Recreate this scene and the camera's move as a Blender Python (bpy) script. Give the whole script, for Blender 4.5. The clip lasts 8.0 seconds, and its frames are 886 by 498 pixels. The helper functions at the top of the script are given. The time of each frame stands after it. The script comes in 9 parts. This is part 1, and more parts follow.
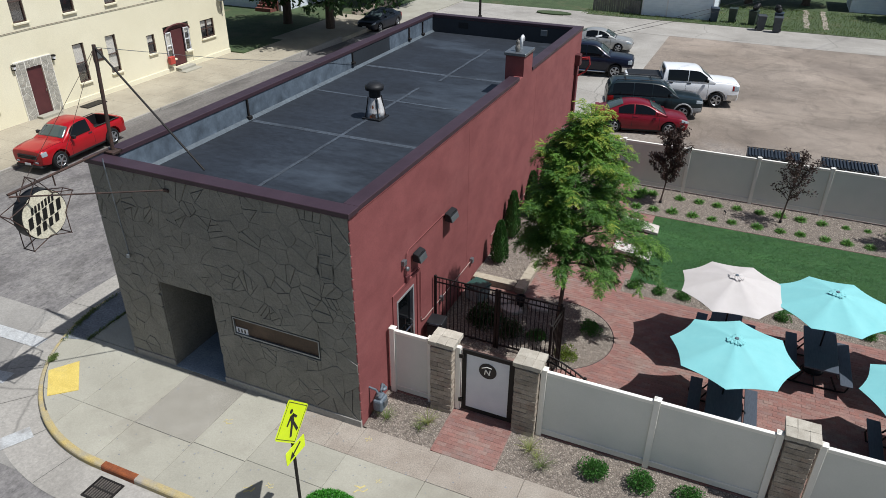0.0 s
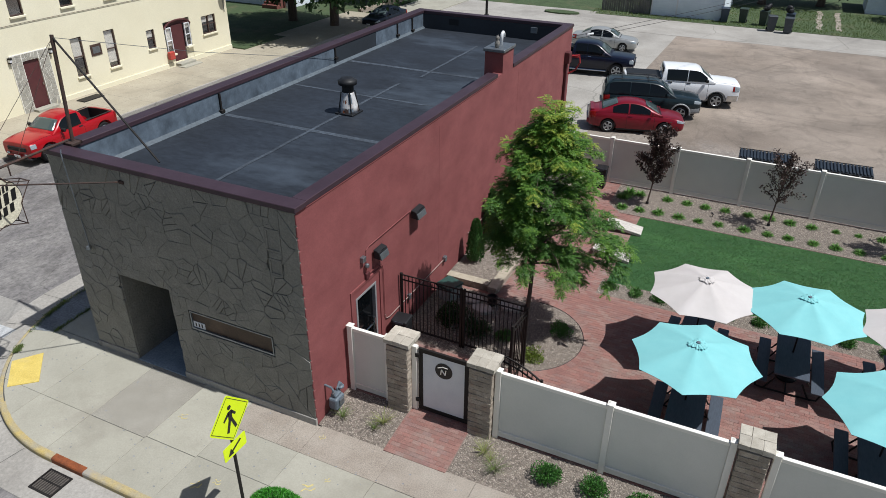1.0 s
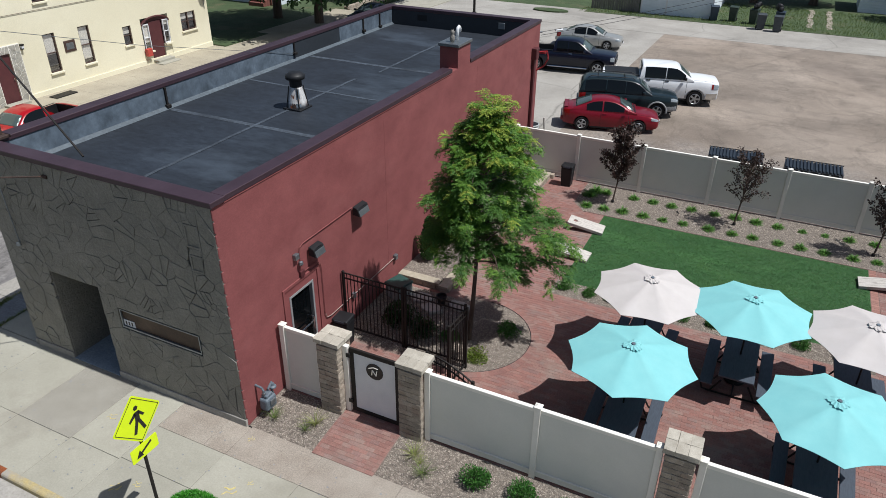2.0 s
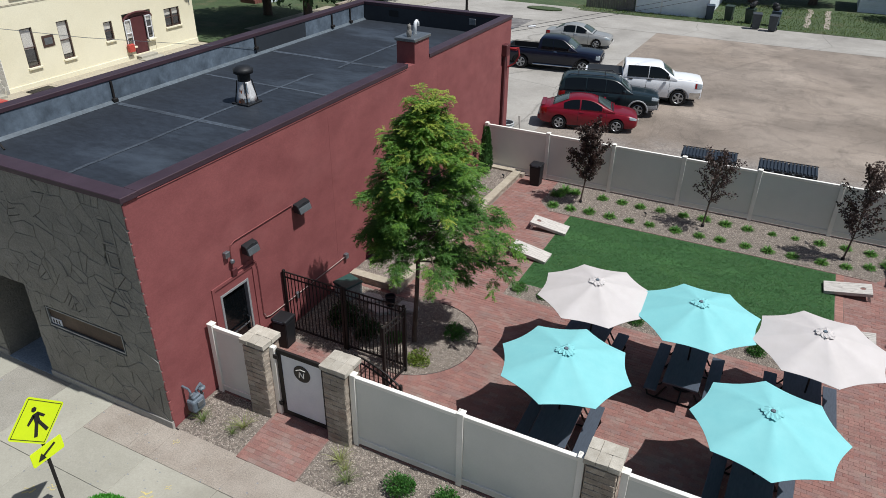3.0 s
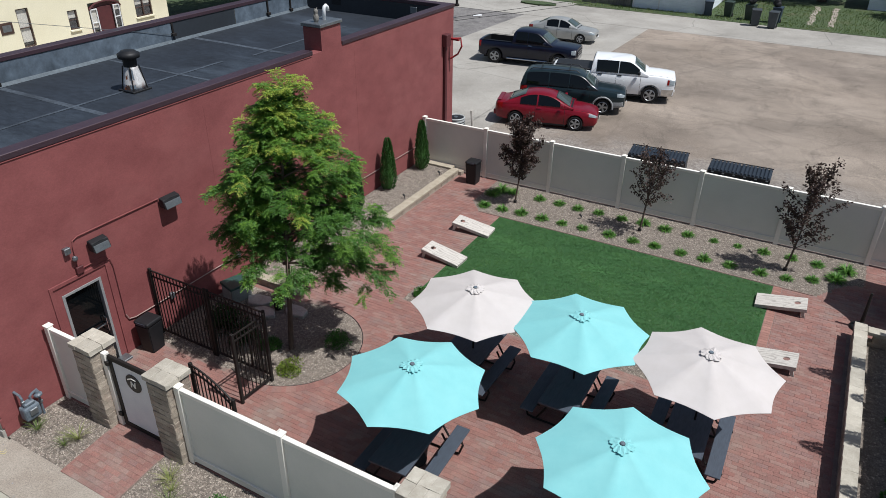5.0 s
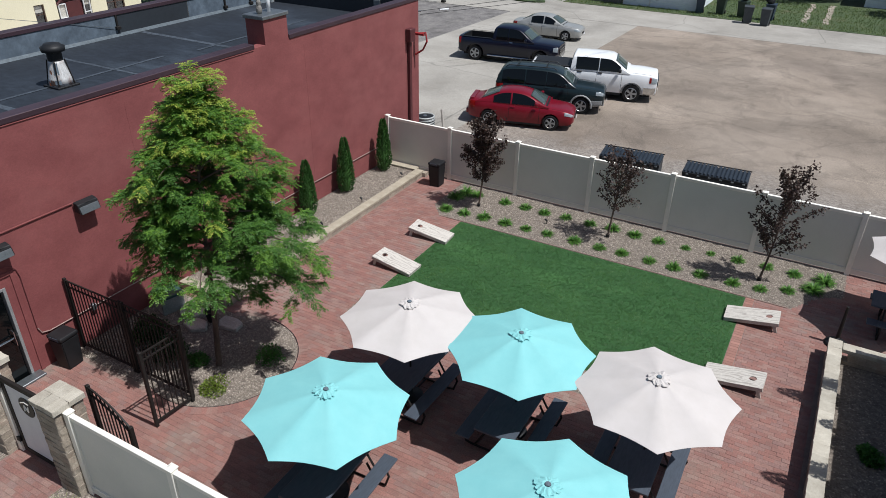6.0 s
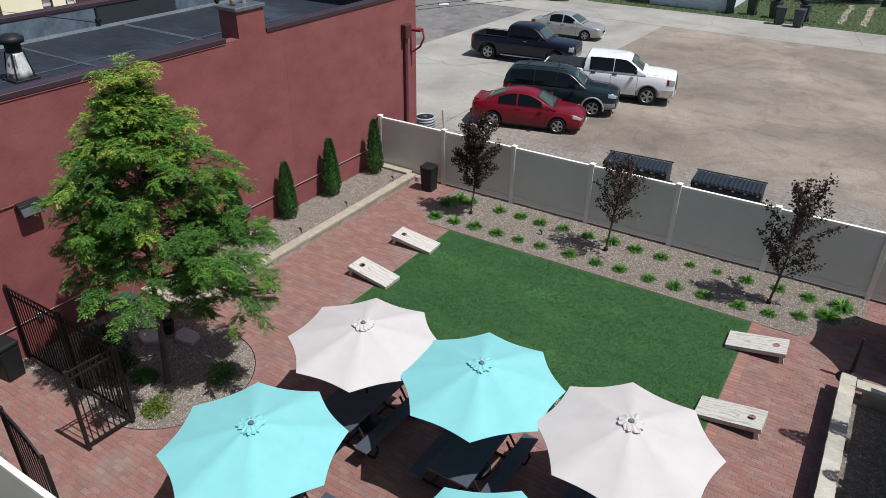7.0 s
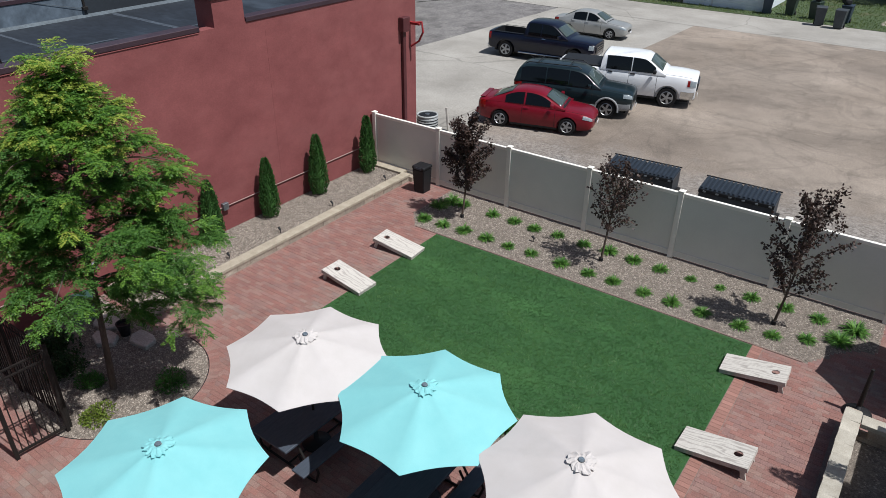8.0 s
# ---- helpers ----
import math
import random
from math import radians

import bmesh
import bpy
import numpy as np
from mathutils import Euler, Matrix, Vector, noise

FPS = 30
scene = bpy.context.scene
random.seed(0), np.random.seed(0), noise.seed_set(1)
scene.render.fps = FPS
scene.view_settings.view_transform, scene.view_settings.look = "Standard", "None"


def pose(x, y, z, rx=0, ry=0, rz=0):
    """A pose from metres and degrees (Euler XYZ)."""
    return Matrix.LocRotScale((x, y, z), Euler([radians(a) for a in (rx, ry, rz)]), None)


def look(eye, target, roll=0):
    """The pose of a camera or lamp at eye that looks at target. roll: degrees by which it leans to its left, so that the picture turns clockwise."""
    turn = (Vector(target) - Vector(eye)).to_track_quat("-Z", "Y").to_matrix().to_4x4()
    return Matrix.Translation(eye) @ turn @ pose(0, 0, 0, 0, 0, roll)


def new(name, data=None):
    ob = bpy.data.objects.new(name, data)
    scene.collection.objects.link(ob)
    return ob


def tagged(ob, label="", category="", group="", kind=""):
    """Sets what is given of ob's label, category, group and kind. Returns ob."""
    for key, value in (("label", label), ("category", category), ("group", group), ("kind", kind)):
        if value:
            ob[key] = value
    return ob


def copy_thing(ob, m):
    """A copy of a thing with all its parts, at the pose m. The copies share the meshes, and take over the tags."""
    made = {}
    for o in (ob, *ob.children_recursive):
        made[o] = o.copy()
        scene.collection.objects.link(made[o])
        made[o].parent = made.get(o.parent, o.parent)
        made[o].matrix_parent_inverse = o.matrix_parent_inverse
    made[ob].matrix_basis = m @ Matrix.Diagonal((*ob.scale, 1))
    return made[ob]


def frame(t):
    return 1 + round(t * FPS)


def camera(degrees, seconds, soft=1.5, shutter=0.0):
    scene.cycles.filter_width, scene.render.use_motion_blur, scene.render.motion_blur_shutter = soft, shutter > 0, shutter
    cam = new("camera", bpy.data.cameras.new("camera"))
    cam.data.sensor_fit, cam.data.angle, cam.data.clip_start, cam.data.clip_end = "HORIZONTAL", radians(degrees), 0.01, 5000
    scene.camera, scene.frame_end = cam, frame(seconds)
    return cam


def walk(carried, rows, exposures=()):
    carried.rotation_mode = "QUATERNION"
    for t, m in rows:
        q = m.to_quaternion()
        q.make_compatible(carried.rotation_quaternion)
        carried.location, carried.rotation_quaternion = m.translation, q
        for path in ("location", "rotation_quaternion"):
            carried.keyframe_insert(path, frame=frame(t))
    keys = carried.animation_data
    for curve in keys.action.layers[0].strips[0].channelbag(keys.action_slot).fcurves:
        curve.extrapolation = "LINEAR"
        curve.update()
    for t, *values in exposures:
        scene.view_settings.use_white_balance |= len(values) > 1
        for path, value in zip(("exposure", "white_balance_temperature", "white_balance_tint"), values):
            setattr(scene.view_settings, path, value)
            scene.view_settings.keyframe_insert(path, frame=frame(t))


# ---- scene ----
cam = camera(64.3, 8.0, soft=0.5)
METRES, EYE, TILT, LEAN, TURN = 14.035, 11.59, 0.0, 0.0, 23.6
ROWS = [
    (0.0, 0.0, 0.0, 0.0, 0.19, -29.36, -0.34),
    (0.5, 0.0491, 0.008, -0.0041, 1.13, -29.37, -0.38),
    (1.0, 0.0971, 0.0173, -0.0131, 1.95, -29.37, -0.42),
    (1.5, 0.1527, 0.0297, -0.0212, 2.31, -29.37, -0.42),
    (3.0, 0.327, 0.0813, -0.047, 3.37, -29.38, -0.5),
    (3.5, 0.3878, 0.1034, -0.0549, 4.7, -29.39, -0.49),
    (4.0, 0.4504, 0.1301, -0.0653, 5.36, -29.42, -0.5),
    (4.5, 0.511, 0.1569, -0.0765, 5.68, -29.46, -0.5),
    (6.0, 0.6539, 0.286, -0.1193, 6.06, -29.56, -0.56),
    (6.5, 0.6911, 0.3404, -0.1326, 6.84, -29.57, -0.56),
    (7.0, 0.7312, 0.3905, -0.1476, 8.83, -29.59, -0.53),
    (7.5, 0.7723, 0.4379, -0.1628, 10.46, -29.61, -0.48),
    (8.0, 0.8143, 0.48, -0.1773, 12.17, -29.61, -0.49),
]
walk(cam, [(t, pose(0, 0, EYE, TILT, LEAN, TURN) @ pose(METRES * x, METRES * y, METRES * z, 90 + pitch, roll, yaw)) for t, x, y, z, yaw, pitch, roll in ROWS])

# ---- world, sun, exposure ----
SUN_TO = Vector((0.53, 0.02, 1.0)).normalized()
world = bpy.data.worlds.new("sky")
scene.world = world
world.use_nodes = True
wn = world.node_tree
sky = wn.nodes.new("ShaderNodeTexSky")
sky.sky_type, sky.sun_disc = "NISHITA", False
sky.sun_elevation = math.asin(SUN_TO.z)
sky.sun_rotation = math.atan2(SUN_TO.x, SUN_TO.y)
sky.air_density, sky.dust_density, sky.ozone_density = 1.0, 1.5, 1.0
wn.links.new(sky.outputs[0], wn.nodes["Background"].inputs[0])
wn.nodes["Background"].inputs[1].default_value = 0.074
sun = new("sun", bpy.data.lights.new("sun", "SUN"))
sun.data.energy, sun.data.angle, sun.data.color = 5.0, radians(0.55), (0.98, 0.985, 0.99)
sun.matrix_world = look(SUN_TO * 60, (0, 0, 0))
scene.view_settings.exposure = 0.0


# ---- small helpers ----
def rgb(text):
    """Linear colour from a six-digit code."""
    out = []
    for k in (0, 2, 4):
        v = int(text[k:k + 2], 16) / 255
        out.append(v / 12.92 if v <= 0.04045 else ((v + 0.055) / 1.055) ** 2.4)
    return (*out, 1.0)


MATS = {}


def surf(name, c1, c2, rough=0.8, metal=0.0, scale=3.0, fine=40.0, bump=0.25, dist=0.004, rand=0.0, island=0.0,
         c3=None, stain=0.6, coat=0.0, spec=0.5, stretch=(1, 1, 1), fine_mix=0.35, rvar=0.12, crack=0.0, hues=None, hue_by="object", thin=0.0, tracks=False):
    """A worn surface: two colours mixed by a broad noise, a fine grain, stains of a third colour, relief and uneven gloss."""
    m = bpy.data.materials.new(name)
    m.use_nodes = True
    t = m.node_tree
    n, l = t.nodes, t.links
    b = n["Principled BSDF"]
    geo = n.new("ShaderNodeNewGeometry")
    mapping = n.new("ShaderNodeMapping")
    mapping.inputs["Scale"].default_value = stretch
    l.new(geo.outputs["Position"], mapping.inputs["Vector"])

    def noise_at(size, detail=5.0, rough_=0.6):
        x = n.new("ShaderNodeTexNoise")
        x.inputs["Scale"].default_value, x.inputs["Detail"].default_value, x.inputs["Roughness"].default_value = size, detail, rough_
        l.new(mapping.outputs[0], x.inputs["Vector"])
        return x

    def mix(kind, fac, a, c):
        x = n.new("ShaderNodeMix")
        x.data_type, x.blend_type = "RGBA", kind
        for sock, val in ((x.inputs[0], fac), (x.inputs[6], a), (x.inputs[7], c)):
            if hasattr(val, "is_output"):
                l.new(val, sock)
            else:
                sock.default_value = val
        return x.outputs[2]

    def ramp(src, lo, hi):
        x = n.new("ShaderNodeMapRange")
        x.inputs["From Min"].default_value, x.inputs["From Max"].default_value = lo, hi
        l.new(src, x.inputs["Value"])
        return x.outputs[0]

    broad, grain = noise_at(scale), noise_at(fine, 3.0, 0.7)
    colour = mix("MIX", ramp(broad.outputs[0], 0.3, 0.7), rgb(c1), rgb(c2))
    g = n.new("ShaderNodeMapRange")
    g.inputs["From Min"].default_value, g.inputs["From Max"].default_value = 0.25, 0.75
    g.inputs["To Min"].default_value, g.inputs["To Max"].default_value = 1 - fine_mix, 1 + fine_mix
    l.new(grain.outputs[0], g.inputs["Value"])
    colour = mix("MULTIPLY", 1.0, colour, g.outputs[0])
    if c3:
        st = noise_at(scale * 0.37 + 0.05, 6.0, 0.65)
        f = n.new("ShaderNodeMath")
        f.operation = "MULTIPLY"
        f.inputs[1].default_value = stain
        l.new(ramp(st.outputs[0], 0.52, 0.68), f.inputs[0])
        colour = mix("MIX", f.outputs[0], colour, rgb(c3))
    for amount, node, sock in ((rand, "ShaderNodeObjectInfo", "Random"), (island, "ShaderNodeNewGeometry", "Random Per Island")):
        if amount:
            src = n.new(node)
            r = n.new("ShaderNodeMapRange")
            r.inputs["To Min"].default_value, r.inputs["To Max"].default_value = 1 - amount, 1 + amount
            l.new(src.outputs[sock], r.inputs["Value"])
            colour = mix("MULTIPLY", 1.0, colour, r.outputs[0])
    if hues:
        # A colour of its own for every piece, drawn from a short list.
        src = n.new("ShaderNodeObjectInfo" if hue_by == "object" else "ShaderNodeNewGeometry")
        cr = n.new("ShaderNodeValToRGB")
        cr.color_ramp.interpolation = "CONSTANT"
        cr.color_ramp.elements[0].color = rgb(hues[0])
        cr.color_ramp.elements[1].position, cr.color_ramp.elements[1].color = 1.0 / len(hues), rgb(hues[1])
        for k in range(2, len(hues)):
            cr.color_ramp.elements.new(k / len(hues)).color = rgb(hues[k])
        l.new(src.outputs["Random" if hue_by == "object" else "Random Per Island"], cr.inputs[0])
        own = mix("MULTIPLY", 1.0, cr.outputs[0], g.outputs[0])
        colour = mix("MIX", 0.42, colour, own)
    if crack:
        vo = n.new("ShaderNodeTexVoronoi")
        vo.feature = "DISTANCE_TO_EDGE"
        vo.inputs["Scale"].default_value = crack
        warp = n.new("ShaderNodeMix")
        warp.data_type = "VECTOR"
        warp.inputs[0].default_value = 0.35
        wob = noise_at(crack * 2.2, 4.0)
        l.new(mapping.outputs[0], warp.inputs[4])
        l.new(wob.outputs[1], warp.inputs[5])
        l.new(warp.outputs[1], vo.inputs["Vector"])
        cm = n.new("ShaderNodeMapRange")
        cm.inputs["From Max"].default_value = 0.007
        cm.inputs["To Min"].default_value = 0.55
        l.new(vo.outputs["Distance"], cm.inputs["Value"])
        colour = mix("MULTIPLY", 0.8, colour, cm.outputs[0])
    if tracks:
        # Loose stones, long tyre scuffs and scattered damp patches on bare ground.
        for size, lo, hi, dark, warp_by, str_ in ((0.22, 0.49, 0.5, 0.87, 1.1, (0.6, 1.0, 1.0)), (0.31, 0.49, 0.5, 0.88, 0.9, (1.0, 0.5, 1.0)), (0.5, 0.5, 0.62, 0.84, 0.0, (1, 1, 1)), (0.12, 0.45, 0.62, 1.3, 0.0, (1, 1, 1)), (3.5, 0.64, 0.74, 1.12, 0.0, (1, 1, 1)), (1.3, 0.55, 0.7, 0.86, 0.0, (1, 1, 1)), (26.0, 0.66, 0.74, 1.6, 0.0, (1, 1, 1)), (17.0, 0.66, 0.74, 0.55, 0.0, (1, 1, 1))):
            mp = n.new("ShaderNodeMapping")
            mp.inputs["Scale"].default_value = str_
            mp.inputs["Rotation"].default_value = (0, 0, -0.2 if warp_by else 0)
            l.new(geo.outputs["Position"], mp.inputs["Vector"])
            x = n.new("ShaderNodeTexNoise")
            x.inputs["Scale"].default_value, x.inputs["Detail"].default_value, x.inputs["Distortion"].default_value = size, 4.0, warp_by
            l.new(mp.outputs[0], x.inputs["Vector"])
            up_, dn_ = ramp(x.outputs[0], lo, hi), ramp(x.outputs[0], hi + 0.012, hi + 0.03)
            band = n.new("ShaderNodeMath")
            band.operation = "SUBTRACT"
            band.use_clamp = True
            l.new(up_, band.inputs[0])
            if warp_by:
                l.new(dn_, band.inputs[1])
            else:
                band.inputs[1].default_value = 0.0
            colour = mix("MIX", band.outputs[0], colour, mix("MULTIPLY", 1.0, colour, (dark, dark, dark, 1)))
        # Loose grey gravel where the lot meets the back fence.
        sep = n.new("ShaderNodeSeparateXYZ")
        l.new(geo.outputs["Position"], sep.inputs[0])
        wav = noise_at(0.5, 6.0, 0.7)
        near = n.new("ShaderNodeMath")
        near.operation = "MULTIPLY_ADD"
        near.inputs[1].default_value = 7.0
        l.new(wav.outputs[0], near.inputs[0])
        l.new(sep.outputs["Y"], near.inputs[2])
        speck = noise_at(9.0, 3.0, 0.85)
        colour = mix("MIX", ramp(near.outputs[0], 37.5, 34.0), colour, mix("MIX", ramp(speck.outputs[0], 0.4, 0.6), rgb("54504d"), rgb("938e89")))
    l.new(colour, b.inputs["Base Color"])
    if thin:
        # Thin cloth that lets part of the light through.
        tr = n.new("ShaderNodeBsdfTranslucent")
        l.new(colour, tr.inputs["Color"])
        ms = n.new("ShaderNodeMixShader")
        ms.inputs[0].default_value = thin
        l.new(b.outputs[0], ms.inputs[1])
        l.new(tr.outputs[0], ms.inputs[2])
        l.new(ms.outputs[0], n["Material Output"].inputs[0])
    rr = n.new("ShaderNodeMapRange")
    rr.inputs["To Min"].default_value, rr.inputs["To Max"].default_value = max(0.02, rough - rvar), min(1, rough + rvar)
    l.new(broad.outputs[0], rr.inputs["Value"])
    l.new(rr.outputs[0], b.inputs["Roughness"])
    b.inputs["Metallic"].default_value = metal
    b.inputs["Specular IOR Level"].default_value = spec
    b.inputs["Coat Weight"].default_value = coat
    b.inputs["Coat Roughness"].default_value = 0.06
    if bump:
        bp = n.new("ShaderNodeBump")
        bp.inputs["Strength"].default_value, bp.inputs["Distance"].default_value = bump, dist
        l.new(grain.outputs[0], bp.inputs["Height"])
        l.new(bp.outputs[0], b.inputs["Normal"])
    MATS[name] = m
    return m


def leafy(name, c1, c2, through_light=0.35, rough=0.55, patch=None, patch_size=(1.0, 1.0, 1.0), patch_mix=0.6):
    """Leaves: colour that varies from leaf to leaf, with some light let through, and drier patches where asked."""
    m = bpy.data.materials.new(name)
    m.use_nodes = True
    n, l = m.node_tree.nodes, m.node_tree.links
    b = n["Principled BSDF"]
    geo = n.new("ShaderNodeNewGeometry")
    mx = n.new("ShaderNodeMix")
    mx.data_type = "RGBA"
    l.new(geo.outputs["Random Per Island"], mx.inputs[0])
    mx.inputs[6].default_value, mx.inputs[7].default_value = rgb(c1), rgb(c2)
    colour = mx.outputs[2]
    if patch:
        mp = n.new("ShaderNodeMapping")
        mp.inputs["Scale"].default_value = patch_size
        mp.inputs["Rotation"].default_value = (0, 0, 0.12)
        l.new(geo.outputs["Position"], mp.inputs["Vector"])
        nz = n.new("ShaderNodeTexNoise")
        nz.inputs["Scale"].default_value, nz.inputs["Detail"].default_value, nz.inputs["Roughness"].default_value = 1.0, 6.0, 0.7
        l.new(mp.outputs[0], nz.inputs["Vector"])
        mr = n.new("ShaderNodeMapRange")
        mr.inputs["From Min"].default_value, mr.inputs["From Max"].default_value, mr.inputs["To Max"].default_value = 0.42, 0.68, patch_mix
        l.new(nz.outputs[0], mr.inputs["Value"])
        pm = n.new("ShaderNodeMix")
        pm.data_type = "RGBA"
        l.new(mr.outputs[0], pm.inputs[0])
        l.new(colour, pm.inputs[6])
        pm.inputs[7].default_value = rgb(patch)
        colour = pm.outputs[2]
    l.new(colour, b.inputs["Base Color"])
    b.inputs["Roughness"].default_value = rough
    tr = n.new("ShaderNodeBsdfTranslucent")
    l.new(colour, tr.inputs["Color"])
    ms = n.new("ShaderNodeMixShader")
    ms.inputs[0].default_value = through_light
    l.new(b.outputs[0], ms.inputs[1])
    l.new(tr.outputs[0], ms.inputs[2])
    l.new(ms.outputs[0], n["Material Output"].inputs[0])
    MATS[name] = m
    return m


def glass(name, tint="1a2226", rough=0.03):
    """Dark tinted glass, as seen from outside in daylight."""
    m = bpy.data.materials.new(name)
    m.use_nodes = True
    b = m.node_tree.nodes["Principled BSDF"]
    b.inputs["Base Color"].default_value = rgb(tint)
    b.inputs["Roughness"].default_value = rough
    b.inputs["IOR"].default_value = 1.5
    b.inputs["Specular IOR Level"].default_value = 0.38
    MATS[name] = m
    return m


def link(name, bm, mat, smooth=False):
    me = bpy.data.meshes.new(name)
    bmesh.ops.recalc_face_normals(bm, faces=bm.faces)
    bm.to_mesh(me)
    bm.free()
    for m in mat if isinstance(mat, (list, tuple)) else (mat,):
        me.materials.append(m)
    if smooth:
        me.polygons.foreach_set("use_smooth", [True] * len(me.polygons))
    return new(name, me)


def part(name, bm, mat, parent, label="", smooth=False, kind=""):
    """One bmesh as one mesh object under a thing or a part."""
    ob = link(name, bm, mat, smooth)
    ob.parent = parent
    return tagged(ob, label, "", "", kind)


def soft_shade(ob, deg):
    """Smooth shading that stays sharp past an angle."""
    me = ob.data
    me.polygons.foreach_set("use_smooth", [True] * len(me.polygons))
    me.set_sharp_from_angle(angle=radians(deg))


def piece(name, mesh, parent, m):
    """A piece on shared mesh data, in its parent's space."""
    ob = new(name, mesh)
    ob.parent = parent
    ob.matrix_basis = m
    return ob


def thing(name, label, category, m=None, group="", kind=""):
    ob = new(name)
    ob.empty_display_size = 0.2
    if m is not None:
        ob.matrix_basis = m
    return tagged(ob, label, category, group, kind)


def box(bm, x0, y0, z0, x1, y1, z1, bevel=0.0, seg=1):
    """An axis-aligned block added to bm."""
    mat = Matrix.LocRotScale(((x0 + x1) / 2, (y0 + y1) / 2, (z0 + z1) / 2), None, (abs(x1 - x0), abs(y1 - y0), abs(z1 - z0)))
    r = bmesh.ops.create_cube(bm, size=1.0, matrix=mat)
    if bevel:
        es = list({e for v in r["verts"] for e in v.link_edges})
        bmesh.ops.bevel(bm, geom=es, offset=bevel, segments=seg, affect="EDGES", profile=0.5)
    return bm


def boxed(x0, y0, z0, x1, y1, z1, bevel=0.0, seg=1):
    return box(bmesh.new(), x0, y0, z0, x1, y1, z1, bevel, seg)


def tube(bm, pts, r, sides=8, taper=None, cap=True):
    """A round bar along points."""
    rings = []
    pts = [Vector(p) for p in pts]
    for i, p in enumerate(pts):
        d = (pts[min(i + 1, len(pts) - 1)] - pts[max(i - 1, 0)]).normalized()
        a = d.orthogonal().normalized() if abs(d.z) < 0.9 else Vector((1, 0, 0)).cross(d).normalized()
        c = d.cross(a).normalized()
        rad = r if taper is None else taper[i]
        rings.append([bm.verts.new(p + rad * (math.cos(2 * math.pi * k / sides) * a + math.sin(2 * math.pi * k / sides) * c)) for k in range(sides)])
    for u, v in zip(rings, rings[1:]):
        best = min(range(sides), key=lambda s: sum((u[k].co - v[(k + s) % sides].co).length for k in range(sides)))
        for k in range(sides):
            bm.faces.new((u[k], u[(k + 1) % sides], v[(k + 1 + best) % sides], v[(k + best) % sides]))
    if cap:
        bm.faces.new(rings[0])
        bm.faces.new(rings[-1])
    return bm


def lathe(bm, profile, sides=24, centre=(0, 0, 0), close=True):
    """A turned form about z from (radius, height) pairs."""
    c = Vector(centre)
    rings = [[bm.verts.new(c + Vector((r * math.cos(2 * math.pi * k / sides), r * math.sin(2 * math.pi * k / sides), z))) for k in range(sides)] for r, z in profile]
    for u, v in zip(rings, rings[1:]):
        for k in range(sides):
            bm.faces.new((u[k], u[(k + 1) % sides], v[(k + 1) % sides], v[k]))
    if close:
        bm.faces.new(rings[0])
        bm.faces.new(rings[-1])
    return bm


def prism(bm, poly, z0, z1):
    """A flat polygon given a thickness."""
    lo = [bm.verts.new((x, y, z0)) for x, y in poly]
    hi = [bm.verts.new((x, y, z1)) for x, y in poly]
    bm.faces.new(lo)
    bm.faces.new(hi)
    k = len(poly)
    for i in range(k):
        bm.faces.new((lo[i], lo[(i + 1) % k], hi[(i + 1) % k], hi[i]))
    return bm


def clip(poly, ax, ay, d):
    """The part of a convex polygon where ax*x + ay*y <= d."""
    out = []
    for i, p in enumerate(poly):
        q = poly[(i + 1) % len(poly)]
        u, v = ax * p[0] + ay * p[1] - d, ax * q[0] + ay * q[1] - d
        if u <= 0:
            out.append(p)
        if (u < 0 < v) or (v < 0 < u):
            k = u / (u - v)
            out.append((p[0] + k * (q[0] - p[0]), p[1] + k * (q[1] - p[1])))
    return out


def inset(poly, d):
    """A convex polygon shrunk by d on all sides (counter-clockwise)."""
    out = list(poly)
    k = len(poly)
    for i in range(k):
        (x0, y0), (x1, y1) = poly[i], poly[(i + 1) % k]
        ex, ey = x1 - x0, y1 - y0
        ln = math.hypot(ex, ey)
        if ln < 1e-6:
            continue
        nx, ny = ey / ln, -ex / ln
        out = clip(out, nx, ny, nx * x0 + ny * y0 - d)
        if len(out) < 3:
            return []
    return out


def voronoi_cells(x0, x1, y0, y1, count, seed, relax=1):
    """Irregular stones that fill a rectangle: cells round jittered seeds."""
    g = np.random.default_rng(seed)
    pts = np.c_[g.uniform(x0, x1, count), g.uniform(y0, y1, count)]
    for step in range(relax + 1):
        cells = []
        for i, p in enumerate(pts):
            poly = [(x0, y0), (x1, y0), (x1, y1), (x0, y1)]
            d = pts - p
            order = np.argsort((d ** 2).sum(1))[1:26]
            for j in order:
                nx, ny = d[j]
                mid = (pts[j] + p) / 2
                poly = clip(poly, nx, ny, nx * mid[0] + ny * mid[1])
                if len(poly) < 3:
                    break
            cells.append(poly)
        if step < relax:
            pts = np.array([np.mean(c, axis=0) if len(c) > 2 else p for c, p in zip(cells, pts)])
            pts += g.normal(0, 0.035, pts.shape)
    return cells


def leaves_mesh(name, verts, faces, mat):
    me = bpy.data.meshes.new(name)
    me.from_pydata(verts, [], faces)
    me.materials.append(mat)
    return me


rnd = random.Random(7)

